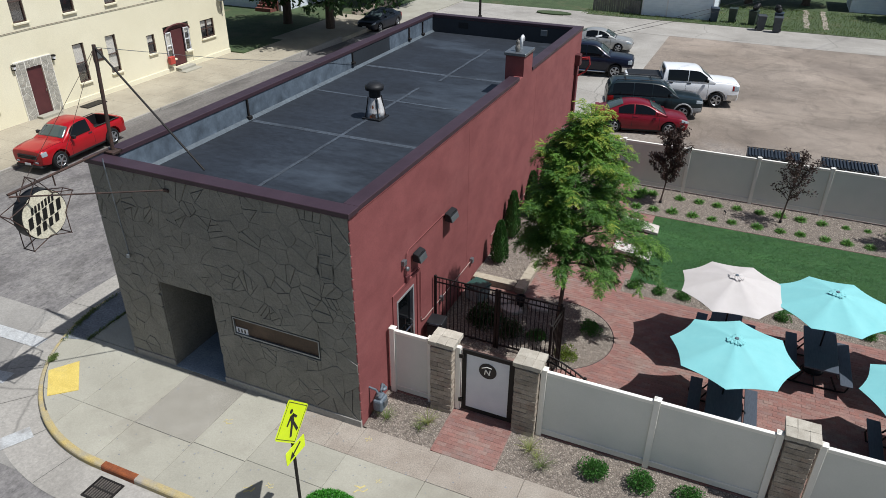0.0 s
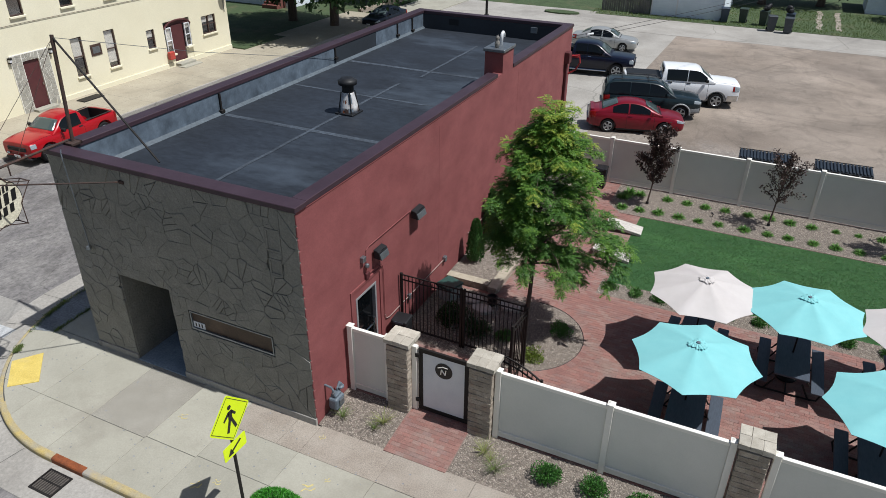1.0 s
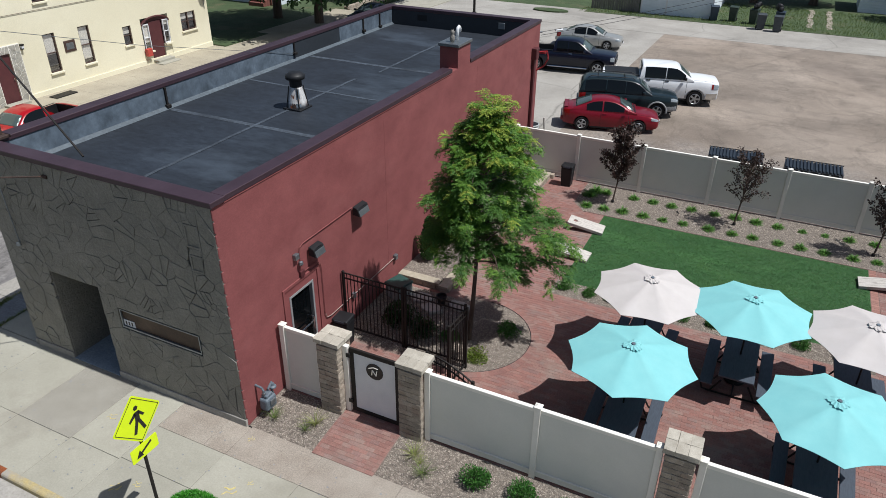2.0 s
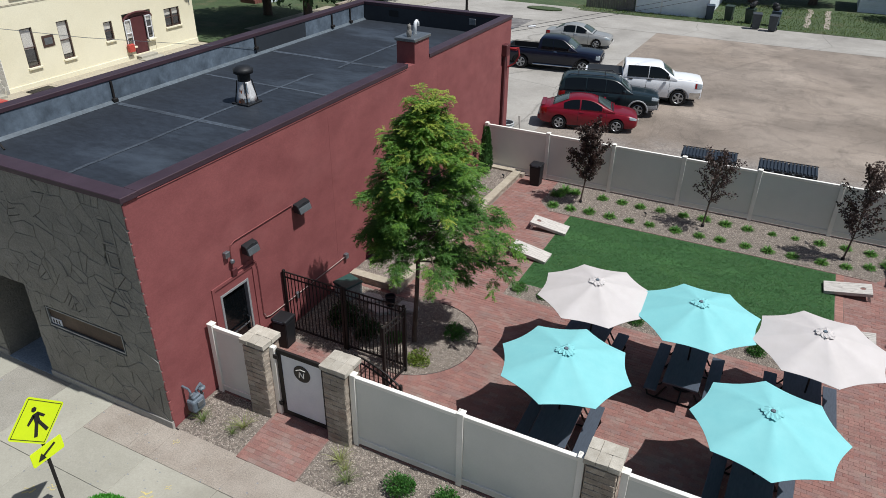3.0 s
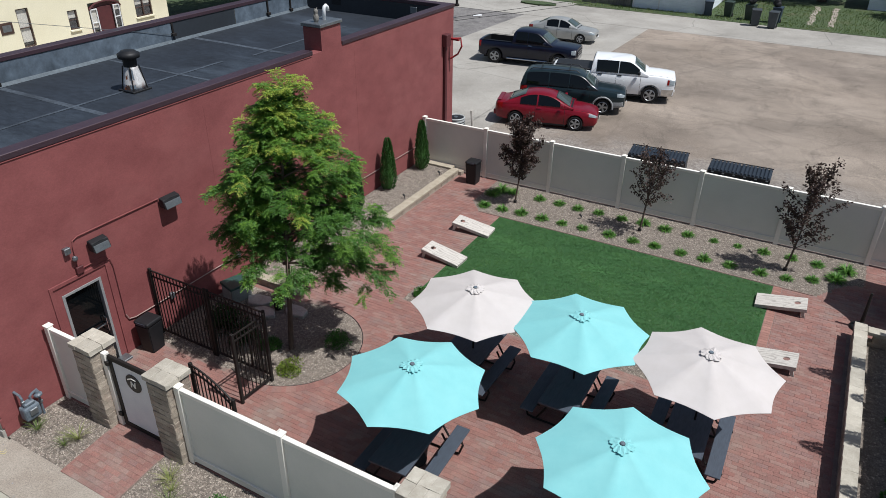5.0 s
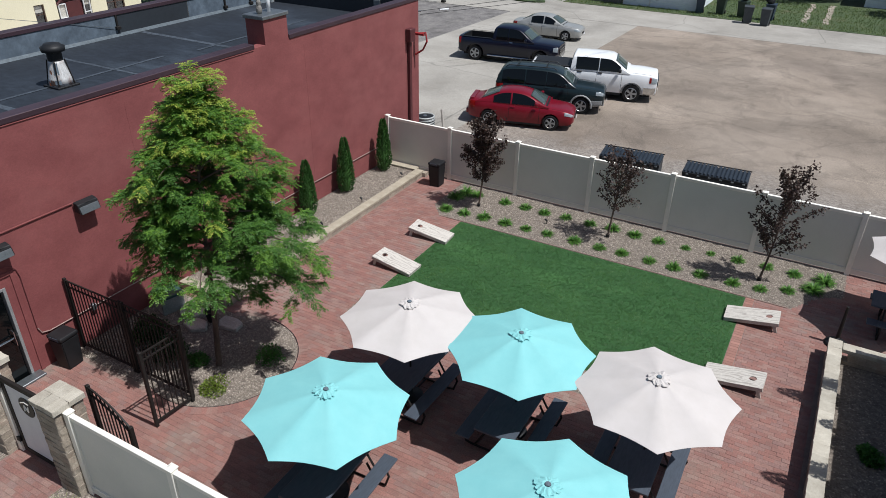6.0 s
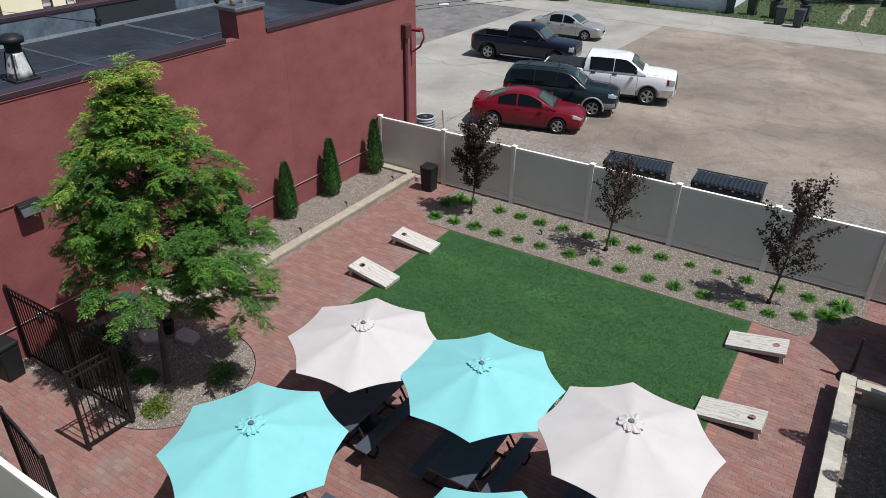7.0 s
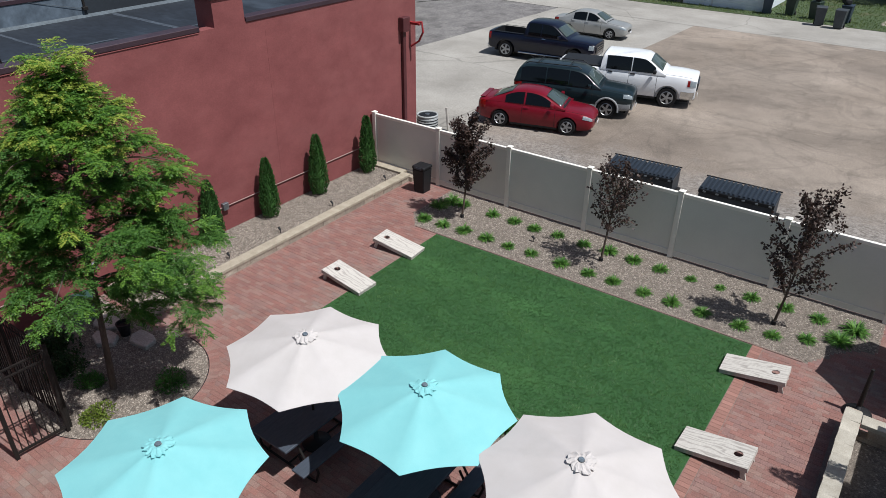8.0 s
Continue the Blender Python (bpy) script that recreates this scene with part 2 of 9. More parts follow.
# ---- materials ----
CONC = surf("concrete", "a19e91", "949184", 0.9, scale=0.9, fine=30, bump=0.2, c3="807a6f", stain=0.55, rand=0.07, fine_mix=0.11)
CONC_AGG = surf("worn_aggregate_concrete", "999186", "897f74", 0.92, scale=1.6, fine=34, bump=0.6, c3="a1978b", stain=0.45, rand=0.05, fine_mix=0.36)
CONC_GREY = surf("grey_aggregate_concrete", "938f85", "868278", 0.92, scale=1.4, fine=40, bump=0.5, c3="7b766c", stain=0.5, rand=0.04, fine_mix=0.32)
PLANT_CAP = surf("planter_capstone", "a89f8e", "958c7b", 0.9, scale=5, fine=50, bump=0.4, dist=0.006, rand=0.05, fine_mix=0.2)
PALE_YELLOW = surf("faded_yellow_paint", "c3b26f", "b5a877", 0.8, scale=6, fine=25, bump=0.2, c3="a39c8b", stain=0.95, fine_mix=0.25)
RUST_RAW = surf("raw_rust", "8a4a24", "6d3b22", 0.85, scale=9, fine=50, bump=0.4, c3="43332b", stain=0.5)
CONC_OLD = surf("old_concrete", "a29e97", "8b8780", 0.92, scale=0.35, fine=14, bump=0.4, c3="74706a", stain=0.5, fine_mix=0.22, crack=0.22)
ASPHALT = surf("asphalt", "7d7a77", "656262", 0.92, scale=1.3, fine=9, bump=0.7, dist=0.01, c3="4b4847", stain=0.75, fine_mix=0.45, crack=0.4, stretch=(1.1, 0.75, 1))
ASPHALT_DARK = surf("asphalt_dark", "8f9092", "737477", 0.92, scale=1.5, fine=45, bump=0.5, fine_mix=0.45)
DIRT = surf("lot_dirt", "756a5f", "8c8176", 0.95, scale=0.16, fine=22, bump=0.6, dist=0.015, c3="5f554d", stain=0.6, fine_mix=0.42, tracks=True)
GRAVEL = surf("gravel_bed", "80776d", "5b534c", 0.95, scale=9, fine=44, bump=1.0, dist=0.02, fine_mix=0.6)
STONES = surf("gravel_stones", "958a7d", "74695f", 0.85, scale=9, fine=60, bump=0.2, island=0.2, fine_mix=0.2, hues=("bbb1a5", "756c64", "a1978d", "5a534e", "aea499", "897e75", "cabfb3", "675e57"), hue_by="island")
SOIL = surf("paver_sand", "86746b", "74635b", 0.95, scale=3, fine=50, bump=0.3)
BRICK = surf("paver_brick", "8c645c", "755751", 0.88, scale=1.5, fine=38, bump=0.45, island=0.1, c3="82786f", stain=1.0, fine_mix=0.34, hues=("845d55", "89635a", "7d5b54", "8b6e65", "7a6561", "81584f", "8a756c", "7f6963", "875f56"), hue_by="island")
PAVER = surf("paver_brick_single", "8c645c", "755751", 0.88, scale=1.5, fine=38, bump=0.45, rand=0.1, c3="82786f", stain=1.0, fine_mix=0.34, hues=("845d55", "89635a", "7d5b54", "8b6e65", "7a6561", "81584f", "8a756c", "7f6963", "875f56"))
BRICK_EDGE = surf("edge_brick", "966f64", "876056", 0.88, scale=1.1, fine=55, bump=0.35, rand=0.14, fine_mix=0.2)
REDWALL = surf("red_painted_stucco", "844a49", "743d3d", 0.8, scale=1.3, fine=26, bump=0.4, dist=0.006, c3="8b5452", stain=0.5, fine_mix=0.14, stretch=(1, 0.8, 1.2))
STONEPAINT = surf("grey_painted_stone", "7b7971", "6d6b64", 0.5, scale=2.2, fine=15, bump=0.9, dist=0.028, rand=0.05, fine_mix=0.2)
JOINT = surf("grey_painted_joint", "5b5954", "4d4b47", 0.7, scale=3, fine=30, bump=0.3)
ROOF = surf("roof_membrane", "2a3038", "1d2229", 0.6, scale=0.7, fine=6, bump=0.3, dist=0.012, c3="414a54", stain=0.75, fine_mix=0.36, spec=0.4, stretch=(0.6, 1.3, 1))
ROOF_SEAM = surf("roof_seam", "454d56", "343b43", 0.7, scale=1.4, fine=7, bump=0.2, c3="272d34", stain=1.0, fine_mix=0.45)
FLASH_LIGHT = surf("parapet_pale_flashing", "626f7b", "46515c", 0.6, scale=1.8, fine=6, bump=0.12, c3="2f3840", stain=0.85, fine_mix=0.28, stretch=(1, 0.9, 0.8))
FLASH_DARK = surf("parapet_dark_flashing", "2a3036", "22272d", 0.6, scale=0.8, fine=8, bump=0.15, fine_mix=0.14)
CAP = surf("brown_coping_metal", "46353d", "3b2c34", 0.45, metal=0.25, scale=1.2, fine=25, bump=0.05, fine_mix=0.08)
VINYL = surf("greige_vinyl", "d4d4cc", "cccdc5", 0.5, scale=1.2, fine=30, bump=0.02, fine_mix=0.03)
VINYL_TRIM = surf("cream_vinyl", "e8e5dc", "dfdcd2", 0.5, scale=2, fine=30, bump=0.04, fine_mix=0.04)
BLOCK = surf("split_face_block", "a2988a", "887d70", 0.9, scale=6, fine=40, bump=0.9, dist=0.014, rand=0.2, c3="8f7263", stain=0.5, fine_mix=0.3)
CAPSTONE = surf("cap_stone", "b4aea1", "9c9588", 0.9, scale=5, fine=50, bump=0.5, dist=0.008, rand=0.12, fine_mix=0.2)
BLACK_IRON = surf("black_iron", "1b1918", "221f1d", 0.6, metal=0.0, scale=6, fine=60, bump=0.1, fine_mix=0.15, spec=0.3)
BLACK_PLASTIC = surf("black_plastic", "17181a", "1f2023", 0.55, scale=5, fine=60, bump=0.1, fine_mix=0.1, spec=0.35)
SLATE = surf("slate_plastic_lumber", "454d58", "3a414b", 0.55, scale=6, fine=60, bump=0.15, fine_mix=0.12, stretch=(6, 1, 1))
AQUA = surf("aqua_canvas", "90d3d4", "88cdcf", 0.85, scale=3, fine=160, bump=0.06, fine_mix=0.04, thin=0.22)
CREAM = surf("cream_canvas", "d4cecb", "cdc7c3", 0.85, scale=3, fine=160, bump=0.06, fine_mix=0.03, thin=0.22)
WHITEWOOD = surf("whitewashed_wood", "c2bdb5", "a59f98", 0.7, scale=5, fine=30, bump=0.2, stretch=(0.8, 9, 1), c3="827c76", stain=0.6, fine_mix=0.24)


def grained(name, pale, dark):
    """Washed pine board: long swirling grain under thin white paint."""
    m = surf(name, pale, pale, 0.7, scale=5, fine=30, bump=0.15, fine_mix=0.12)
    n, l = m.node_tree.nodes, m.node_tree.links
    b = n["Principled BSDF"]
    under = b.inputs["Base Color"].links[0].from_socket
    co, mp, wv, mr, mx = [n.new("ShaderNode" + k) for k in ("TexCoord", "Mapping", "TexWave", "MapRange", "Mix")]
    info = n.new("ShaderNodeObjectInfo")
    mp.inputs["Scale"].default_value = (0.9, 4.2, 2.0)
    l.new(co.outputs["Object"], mp.inputs["Vector"])
    l.new(info.outputs["Random"], mp.inputs["Location"])
    wv.bands_direction = "Y"
    for key, val in (("Scale", 0.9), ("Distortion", 15.0), ("Detail", 3.0), ("Detail Scale", 1.5)):
        wv.inputs[key].default_value = val
    l.new(mp.outputs[0], wv.inputs["Vector"])
    mr.inputs["From Min"].default_value, mr.inputs["From Max"].default_value = 0.35, 0.0
    mr.inputs["To Max"].default_value = 0.5
    l.new(wv.outputs["Fac"], mr.inputs["Value"])
    mx.data_type = "RGBA"
    l.new(mr.outputs[0], mx.inputs[0])
    l.new(under, mx.inputs[6])
    mx.inputs[7].default_value = rgb(dark)
    l.new(mx.outputs[2], b.inputs["Base Color"])
    return m


PINE_WASH = grained("washed_pine", "bdb8b0", "756c66")

YELLOW_WALL = surf("yellow_stucco", "e2dcc3", "dad3b8", 0.85, scale=0.35, fine=18, bump=0.3, c3="cbc4a9", stain=0.4, fine_mix=0.07)
MAROON = surf("maroon_paint", "552a2d", "4a2427", 0.5, scale=3, fine=40, bump=0.1, fine_mix=0.1)
BROWN_FRAME = surf("brown_window_frame", "4b3730", "3f2e28", 0.6, scale=4, fine=50, bump=0.1)
WHITE_PAINT = surf("white_paint", "d9dadb", "cbcdd0", 0.5, scale=2, fine=40, bump=0.08, fine_mix=0.05)
YELLOW_PAINT = surf("worn_yellow_paint", "b39d5c", "98917e", 0.8, scale=3, fine=25, bump=0.3, c3="96918a", stain=1.0, fine_mix=0.25)
LINE_WHITE = surf("worn_white_paint", "b4b6b6", "a0a2a2", 0.8, scale=4, fine=20, bump=0.2, c3="807d79", stain=0.95, fine_mix=0.25)
RUST = surf("rusty_iron", "41302a", "2e2420", 0.8, scale=9, fine=50, bump=0.4, c3="6d4029", stain=0.4)
STEEL = surf("galvanised_steel", "8e9498", "757b80", 0.42, metal=0.8, scale=6, fine=40, bump=0.1, fine_mix=0.12)
GREY_METER = surf("grey_enamel", "66717a", "4f5962", 0.5, scale=8, fine=50, bump=0.1)
TURF = surf("turf_base", "2c5428", "244a23", 0.95, scale=1.1, fine=42, bump=0.5, dist=0.015, c3="3f6a37", stain=0.6, fine_mix=0.3, stretch=(0.6, 1.5, 1))
GRASSY = surf("lawn_base", "425332", "344327", 0.95, scale=1.1, fine=22, bump=0.8, dist=0.03, c3="605a42", stain=0.6, fine_mix=0.45)
BARK = surf("bark", "5d4f45", "463b33", 0.9, scale=8, fine=40, bump=0.7, dist=0.01, stretch=(1, 1, 0.25))
SIGN_YELLOW = surf("sign_yellow_green", "d8ee12", "cfe612", 0.4, scale=2, fine=30, bump=0.02, fine_mix=0.03)
SIGN_BLACK = surf("sign_black", "151515", "1b1b1b", 0.5, scale=3, fine=30, bump=0.02)
SIGN_CREAM = surf("sign_face_cream", "d8d3bf", "c9c3ad", 0.5, scale=6, fine=30, bump=0.04, c3="a89f85", stain=0.4)
TIRE = surf("tyre_rubber", "161617", "1e1e1f", 0.85, scale=8, fine=60, bump=0.3, spec=0.3)
ALLOY = surf("alloy_wheel", "a9acb0", "95989c", 0.35, metal=0.85, scale=6, fine=30, bump=0.03, fine_mix=0.06)
CHROME = surf("chrome_trim", "c8cacc", "b8babd", 0.15, metal=1.0, scale=6, fine=30, bump=0.0, fine_mix=0.03, rvar=0.04)
LAMP_CLEAR = surf("headlamp_lens", "9aa3a8", "7e878d", 0.15, scale=20, fine=60, bump=0.05, fine_mix=0.2, rvar=0.05)
LAMP_RED = surf("tail_lamp", "8c1512", "701010", 0.2, scale=10, fine=40, bump=0.03, rvar=0.05)
DARK_VOID = surf("dark_interior", "0e0e0f", "141416", 0.9, scale=3, fine=20, bump=0.1)
GLASS_DARK = glass("tinted_glass", "0a0d0f")
GLASS_PALE = bpy.data.materials.new("window_glass")
GLASS_PALE.use_nodes = True
gt = GLASS_PALE.node_tree
gn = [gt.nodes.new(k) for k in ("ShaderNodeBsdfTransparent", "ShaderNodeBsdfGlossy", "ShaderNodeMixShader")]
gn[1].inputs["Roughness"].default_value = 0.04
gn[2].inputs[0].default_value = 0.16
gt.links.new(gn[0].outputs[0], gn[2].inputs[1])
gt.links.new(gn[1].outputs[0], gn[2].inputs[2])
gt.links.new(gn[2].outputs[0], gt.nodes["Material Output"].inputs[0])
WINDSHIELD = glass("windscreen_glass", "424e4d", 0.04)
# Locust greens: the mid tone has sunlight put into its colour; the yellow is new growth.
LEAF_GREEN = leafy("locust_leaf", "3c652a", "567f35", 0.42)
LEAF_MID = leafy("locust_sun_tone_leaf", "557f30", "739a3c", 0.42)
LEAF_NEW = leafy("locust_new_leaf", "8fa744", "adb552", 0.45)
LEAF_DARK = leafy("crab_leaf", "2e211d", "4d3b33", 0.2)
LEAF_ARB = leafy("arborvitae_spray", "274a22", "406a2f", 0.22)
LEAF_HOSTA = leafy("lily_blade", "356328", "6a9642", 0.35)
LEAF_SHRUB = leafy("shrub_leaf", "2f5f25", "4c7f34", 0.3)
LEAF_GOLD = leafy("gold_shrub_leaf", "556b26", "7a8a36", 0.3)
LEAF_SHADE = leafy("street_tree_leaf", "1f3a19", "335425", 0.3)
BLADE = leafy("turf_blade", "23481f", "38652e", 0.3, 0.6, "5a8243", (0.8, 1.7, 1.0), 0.6)
BLADE_WILD = leafy("wild_grass_blade", "4d652f", "74824a", 0.3, 0.6)
STRAW = leafy("straw_blade", "9a9a63", "7d8a4b", 0.3, 0.6)


def wpart(name, bm, mat, parent, label="", smooth=False, kind=""):
    """A part whose mesh is written in world metres."""
    ob = part(name, bm, mat, parent, label, smooth, kind)
    ob.matrix_parent_inverse = parent.matrix_basis.inverted() if parent.parent is None else Matrix()
    return ob


# ---- ground, streets, lot ----
def street_z(y):
    return -0.27 - 0.02 * max(0.0, y - 30.0)


def lot_z(y):
    return -0.04 - 0.0245 * max(0.0, y - 28.0)


def sheet(name, x0, x1, y0, y1, height, mat, nx=2, ny=40, thick=0.0, label="", lift=0.0):
    """A gently sloping sheet, with a skirt where it has a thickness."""
    bm = bmesh.new()
    grid = [[bm.verts.new((x0 + (x1 - x0) * i / nx, y0 + (y1 - y0) * j / ny, height(y0 + (y1 - y0) * j / ny) + lift)) for j in range(ny + 1)] for i in range(nx + 1)]
    for i in range(nx):
        for j in range(ny):
            bm.faces.new((grid[i][j], grid[i + 1][j], grid[i + 1][j + 1], grid[i][j + 1]))
    if thick:
        r = bmesh.ops.extrude_face_region(bm, geom=bm.faces[:])
        bmesh.ops.translate(bm, verts=[v for v in r["geom"] if isinstance(v, bmesh.types.BMVert)], vec=(0, 0, -thick))
    return tagged(link(name, bm, mat), label, "ground", "", "structure")


bm = bmesh.new()
ys = [-400, 0, 30, 60, 100, 200, 600]
zs = [-0.30, -0.30, -0.30, -0.93, -1.2, -1.6, -1.8]
rows_ = [[bm.verts.new((x, y, z)) for x in (-500, -60, 0, 60, 500)] for y, z in zip(ys, zs)]
for u, v in zip(rows_, rows_[1:]):
    for k in range(4):
        bm.faces.new((u[k], u[k + 1], v[k + 1], v[k]))
tagged(link("ground", bm, GRASSY), "patchy grass and bare earth around the lots", "ground", "", "structure")

sheet("road", -28.2, -16.2, -30, 66, street_z, ASPHALT, label="worn grey asphalt side street with patches")
sheet("road_main", -28.2, 60, -14, 7.0, lambda y: -0.268, ASPHALT, label="worn asphalt main street", ny=4)
sheet("lot_apron", -16.2, -6.4, 29.0, 60.0, lot_z, CONC_OLD, thick=0.2, label="old cracked concrete apron beside the lot", lift=-0.004)
sheet("parking_lot", -6.4, 45, 27.1, 58.5, lot_z, DIRT, thick=0.2, label="brown dirt and gravel parking lot")
sheet("alley", -16.2, 45, 58.5, 65.0, lot_z, CONC_OLD, thick=0.2, label="pale concrete alley behind the lot", lift=0.008)
sheet("verge", -14.0, 45, 65.0, 67.2, lot_z, GRASSY, thick=0.2, label="strip of grass along the alley", ny=4, lift=0.03)
sheet("cross_street", -27.0, -14.6, 58.6, 120, street_z, CONC_OLD, label="grey paved street continuing behind", ny=12, lift=0.022)

# Concrete gutter apron at the corner and an asphalt edge.
CX, CY, CR = -11.4, 12.1, 4.95


def arc_pts(r, a0=180.0, a1=270.0, k=24):
    return [(CX + r * math.cos(radians(a0 + (a1 - a0) * i / k)), CY + r * math.sin(radians(a0 + (a1 - a0) * i / k))) for i in range(k + 1)]


bm = bmesh.new()
path_in = [(CX - CR, 40.0)] + arc_pts(CR) + [(30.0, CY - CR)]
path_out = [(CX - CR - 0.95, 40.0)] + arc_pts(CR + 0.95) + [(30.0, CY - CR - 0.95)]
vi = [bm.verts.new((x, y, street_z(y) + 0.012)) for x, y in path_in]
vo = [bm.verts.new((x, y, street_z(y) + 0.012)) for x, y in path_out]
for k in range(len(vi) - 1):
    bm.faces.new((vi[k], vi[k + 1], vo[k + 1], vo[k]))
tagged(link("gutter", bm, CONC_OLD), "pale concrete gutter along the kerb", "gutter", "", "structure")
jb = bmesh.new()
for a in (184, 199, 215, 229, 246, 261):
    c_, s_ = math.cos(radians(a)), math.sin(radians(a))
    ends = [(CX + k * c_ + w_ * s_, CY + k * s_ - w_ * c_) for k, w_ in ((CR + 0.03, -0.008), (CR + 0.93, -0.008), (CR + 0.93, 0.008), (CR + 0.03, 0.008))]
    jb.faces.new([jb.verts.new((x, y, street_z(y) + 0.017)) for x, y in ends])
tagged(link("gutter_joints", jb, JOINT), "dark joints across the concrete gutter", "gutter", "", "structure")


def kerb(name, path, mat, w=0.16, top=-0.12, bottom=-0.30, label=""):
    """A kerb stone with a rounded top edge, swept along a path; its outer face lies on the path."""
    bm = bmesh.new()
    sect = [(0.0, bottom), (0.0, top - 0.035), (0.02, top - 0.008), (0.045, top), (w, top), (w, bottom)]
    rings = []
    for i, p in enumerate(path):
        a, b = path[max(i - 1, 0)], path[min(i + 1, len(path) - 1)]
        d = Vector((b[0] - a[0], b[1] - a[1])).normalized()
        nx, ny = -d.y, d.x
        rings.append([bm.verts.new((p[0] + s * nx, p[1] + s * ny, z)) for s, z in sect])
    for u, v in zip(rings, rings[1:]):
        for k in range(len(sect)):
            bm.faces.new((u[k], u[(k + 1) % len(sect)], v[(k + 1) % len(sect)], v[k]))
    bm.faces.new(rings[0])
    bm.faces.new(rings[-1])
    return tagged(link(name, bm, mat), label, "kerb", "", "structure")


arc = arc_pts(CR, k=48)
kerb("kerb_west", [(CX - CR, y) for y in (28.0, 22.0, 16.0, 13.0)] + arc[:1], CONC_OLD, label="grey concrete kerb along the side street")
kerb("kerb_ramp", arc[:33], YELLOW_PAINT, top=-0.165, label="low kerb at the ramp with worn yellow paint")
kerb("kerb_corner", arc[32:] + [(-11.25, CY - CR)], YELLOW_PAINT, label="kerb with worn yellow paint round the corner")
kerb("kerb_inlet", [(-11.25, CY - CR), (-10.3, CY - CR)], RUST_RAW, top=-0.115, label="rusty cast iron kerb inlet")
kerb("kerb_south", [(-10.3, CY - CR), (-4.0, CY - CR), (5.0, CY - CR), (30.0, CY - CR)], YELLOW_PAINT, label="kerb with worn yellow paint along the main street")
kerb("kerb_far", [(-28.0, 13.0), (-28.0, 28.0), (-28.0, 45.0)][::-1], CONC_OLD, top=-0.14, bottom=-0.6, label="worn concrete kerb below the yellow building")

# Drain grate.
grate = thing("drain_grate", "dark slotted iron drain grate in the gutter", "grate", pose(-10.78, 6.74, -0.255) @ Matrix.Diagonal((0.72, 1, 1, 1)))
part("rim", box(box(box(boxed(-0.46, -0.28, 0, 0.46, -0.24, 0.03), -0.46, 0.24, 0, 0.46, 0.28, 0.03), -0.46, -0.24, 0, -0.42, 0.24, 0.03), 0.42, -0.24, 0, 0.46, 0.24, 0.03), BLACK_IRON, grate)
part("pit", boxed(-0.42, -0.24, -0.01, 0.42, 0.24, 0.002), DARK_VOID, grate)
gm = boxed(-0.022, -0.24, 0.003, 0.022, 0.24, 0.026)
me = bpy.data.meshes.new("bar")
gm.to_mesh(me)
gm.free()
me.materials.append(surf("worn_grate_iron", "5b554f", "47423e", 0.6, scale=8, fine=50, bump=0.3))
for k in range(9):
    piece("bar", me, grate, pose(-0.36 + 0.09 * k, 0, 0))
part("cross_bar", boxed(-0.42, -0.02, 0.004, 0.42, 0.02, 0.029), BLACK_IRON, grate)

# Pale concrete crossing at the corner.
bm = bmesh.new()
outer = [(CX + (CR + 0.9) * math.cos(radians(a)), CY + (CR + 0.9) * math.sin(radians(a))) for a in range(190, 256, 6)]
ring = [(-28.0, 11.0)] + outer + [(-13.0, 6.4), (-28.0, 6.4)]
bm.faces.new([bm.verts.new((x, y, -0.262)) for x, y in ring[::-1]])
tagged(link("crossing_slab", bm, surf("crossing_concrete", "9b9892", "85827d", 0.92, scale=0.5, fine=16, bump=0.4, c3="716e6a", stain=0.6, fine_mix=0.2, crack=0.3)), "pale concrete crossing slab in the corner of the street", "road", "", "structure")

# Crosswalk bars and other paint.
for k, (x, y, ang, ln, w) in enumerate([(-17.35, 9.85, 2, 2.0, 0.42), (-16.6, 8.35, 10, 1.5, 0.42), (-14.2, 6.35, 62, 2.3, 0.42)]):
    bm = boxed(-ln / 2, -w / 2, 0, ln / 2, w / 2, 0.004)
    ob = link("crosswalk_stripe", bm, LINE_WHITE)
    ob.matrix_basis = pose(x, y, -0.251, 0, 0, ang)
    tagged(ob, "worn white crosswalk stripe on the street", "road marking", "crosswalk stripes", "structure")

# ---- pavement panels ----
pave = thing("pavement", "pale concrete pavement in jointed panels at the corner", "pavement", kind="structure")
bed_ob = wpart("pavement_bed", bmesh.new(), JOINT, pave)
bm = bmesh.new()
poly = [(CX - CR + 0.12, 29.0)] + arc_pts(CR - 0.12) + [(30.0, CY - CR + 0.12), (30.0, 10.5), (-13.0, 10.5), (-13.0, 29.0)]
prism(bm, poly, -0.30, -0.145)
bm.to_mesh(bed_ob.data)
bm.free()
xs = [-16.4, -14.85, -13.27, -11.6, -9.9, -8.46] + [-6.53 + 1.93 * k for k in range(19)]
arc_lim = [(math.cos(radians(a)), math.sin(radians(a))) for a in range(182, 270, 4)]


def panel(x0, y0, x1, y1, top=-0.12, mat=CONC):
    p = [(x0, y0), (x1, y0), (x1, y1), (x0, y1)]
    if x0 < CX:
        for ax, ay in arc_lim:
            p = clip(p, ax, ay, ax * CX + ay * CY + CR - 0.15)
            if len(p) < 3:
                return
    p = inset(p, 0.004)
    if len(p) < 3:
        return
    bm = prism(bmesh.new(), p, -0.20, top + rnd.uniform(-0.004, 0.004))
    bmesh.ops.bevel(bm, geom=[e for e in bm.edges if all(v.co.z > -0.19 for v in e.verts)], offset=0.005, segments=1, affect="EDGES")
    ob = link("concrete_panel", bm, mat)
    ob.parent = pave


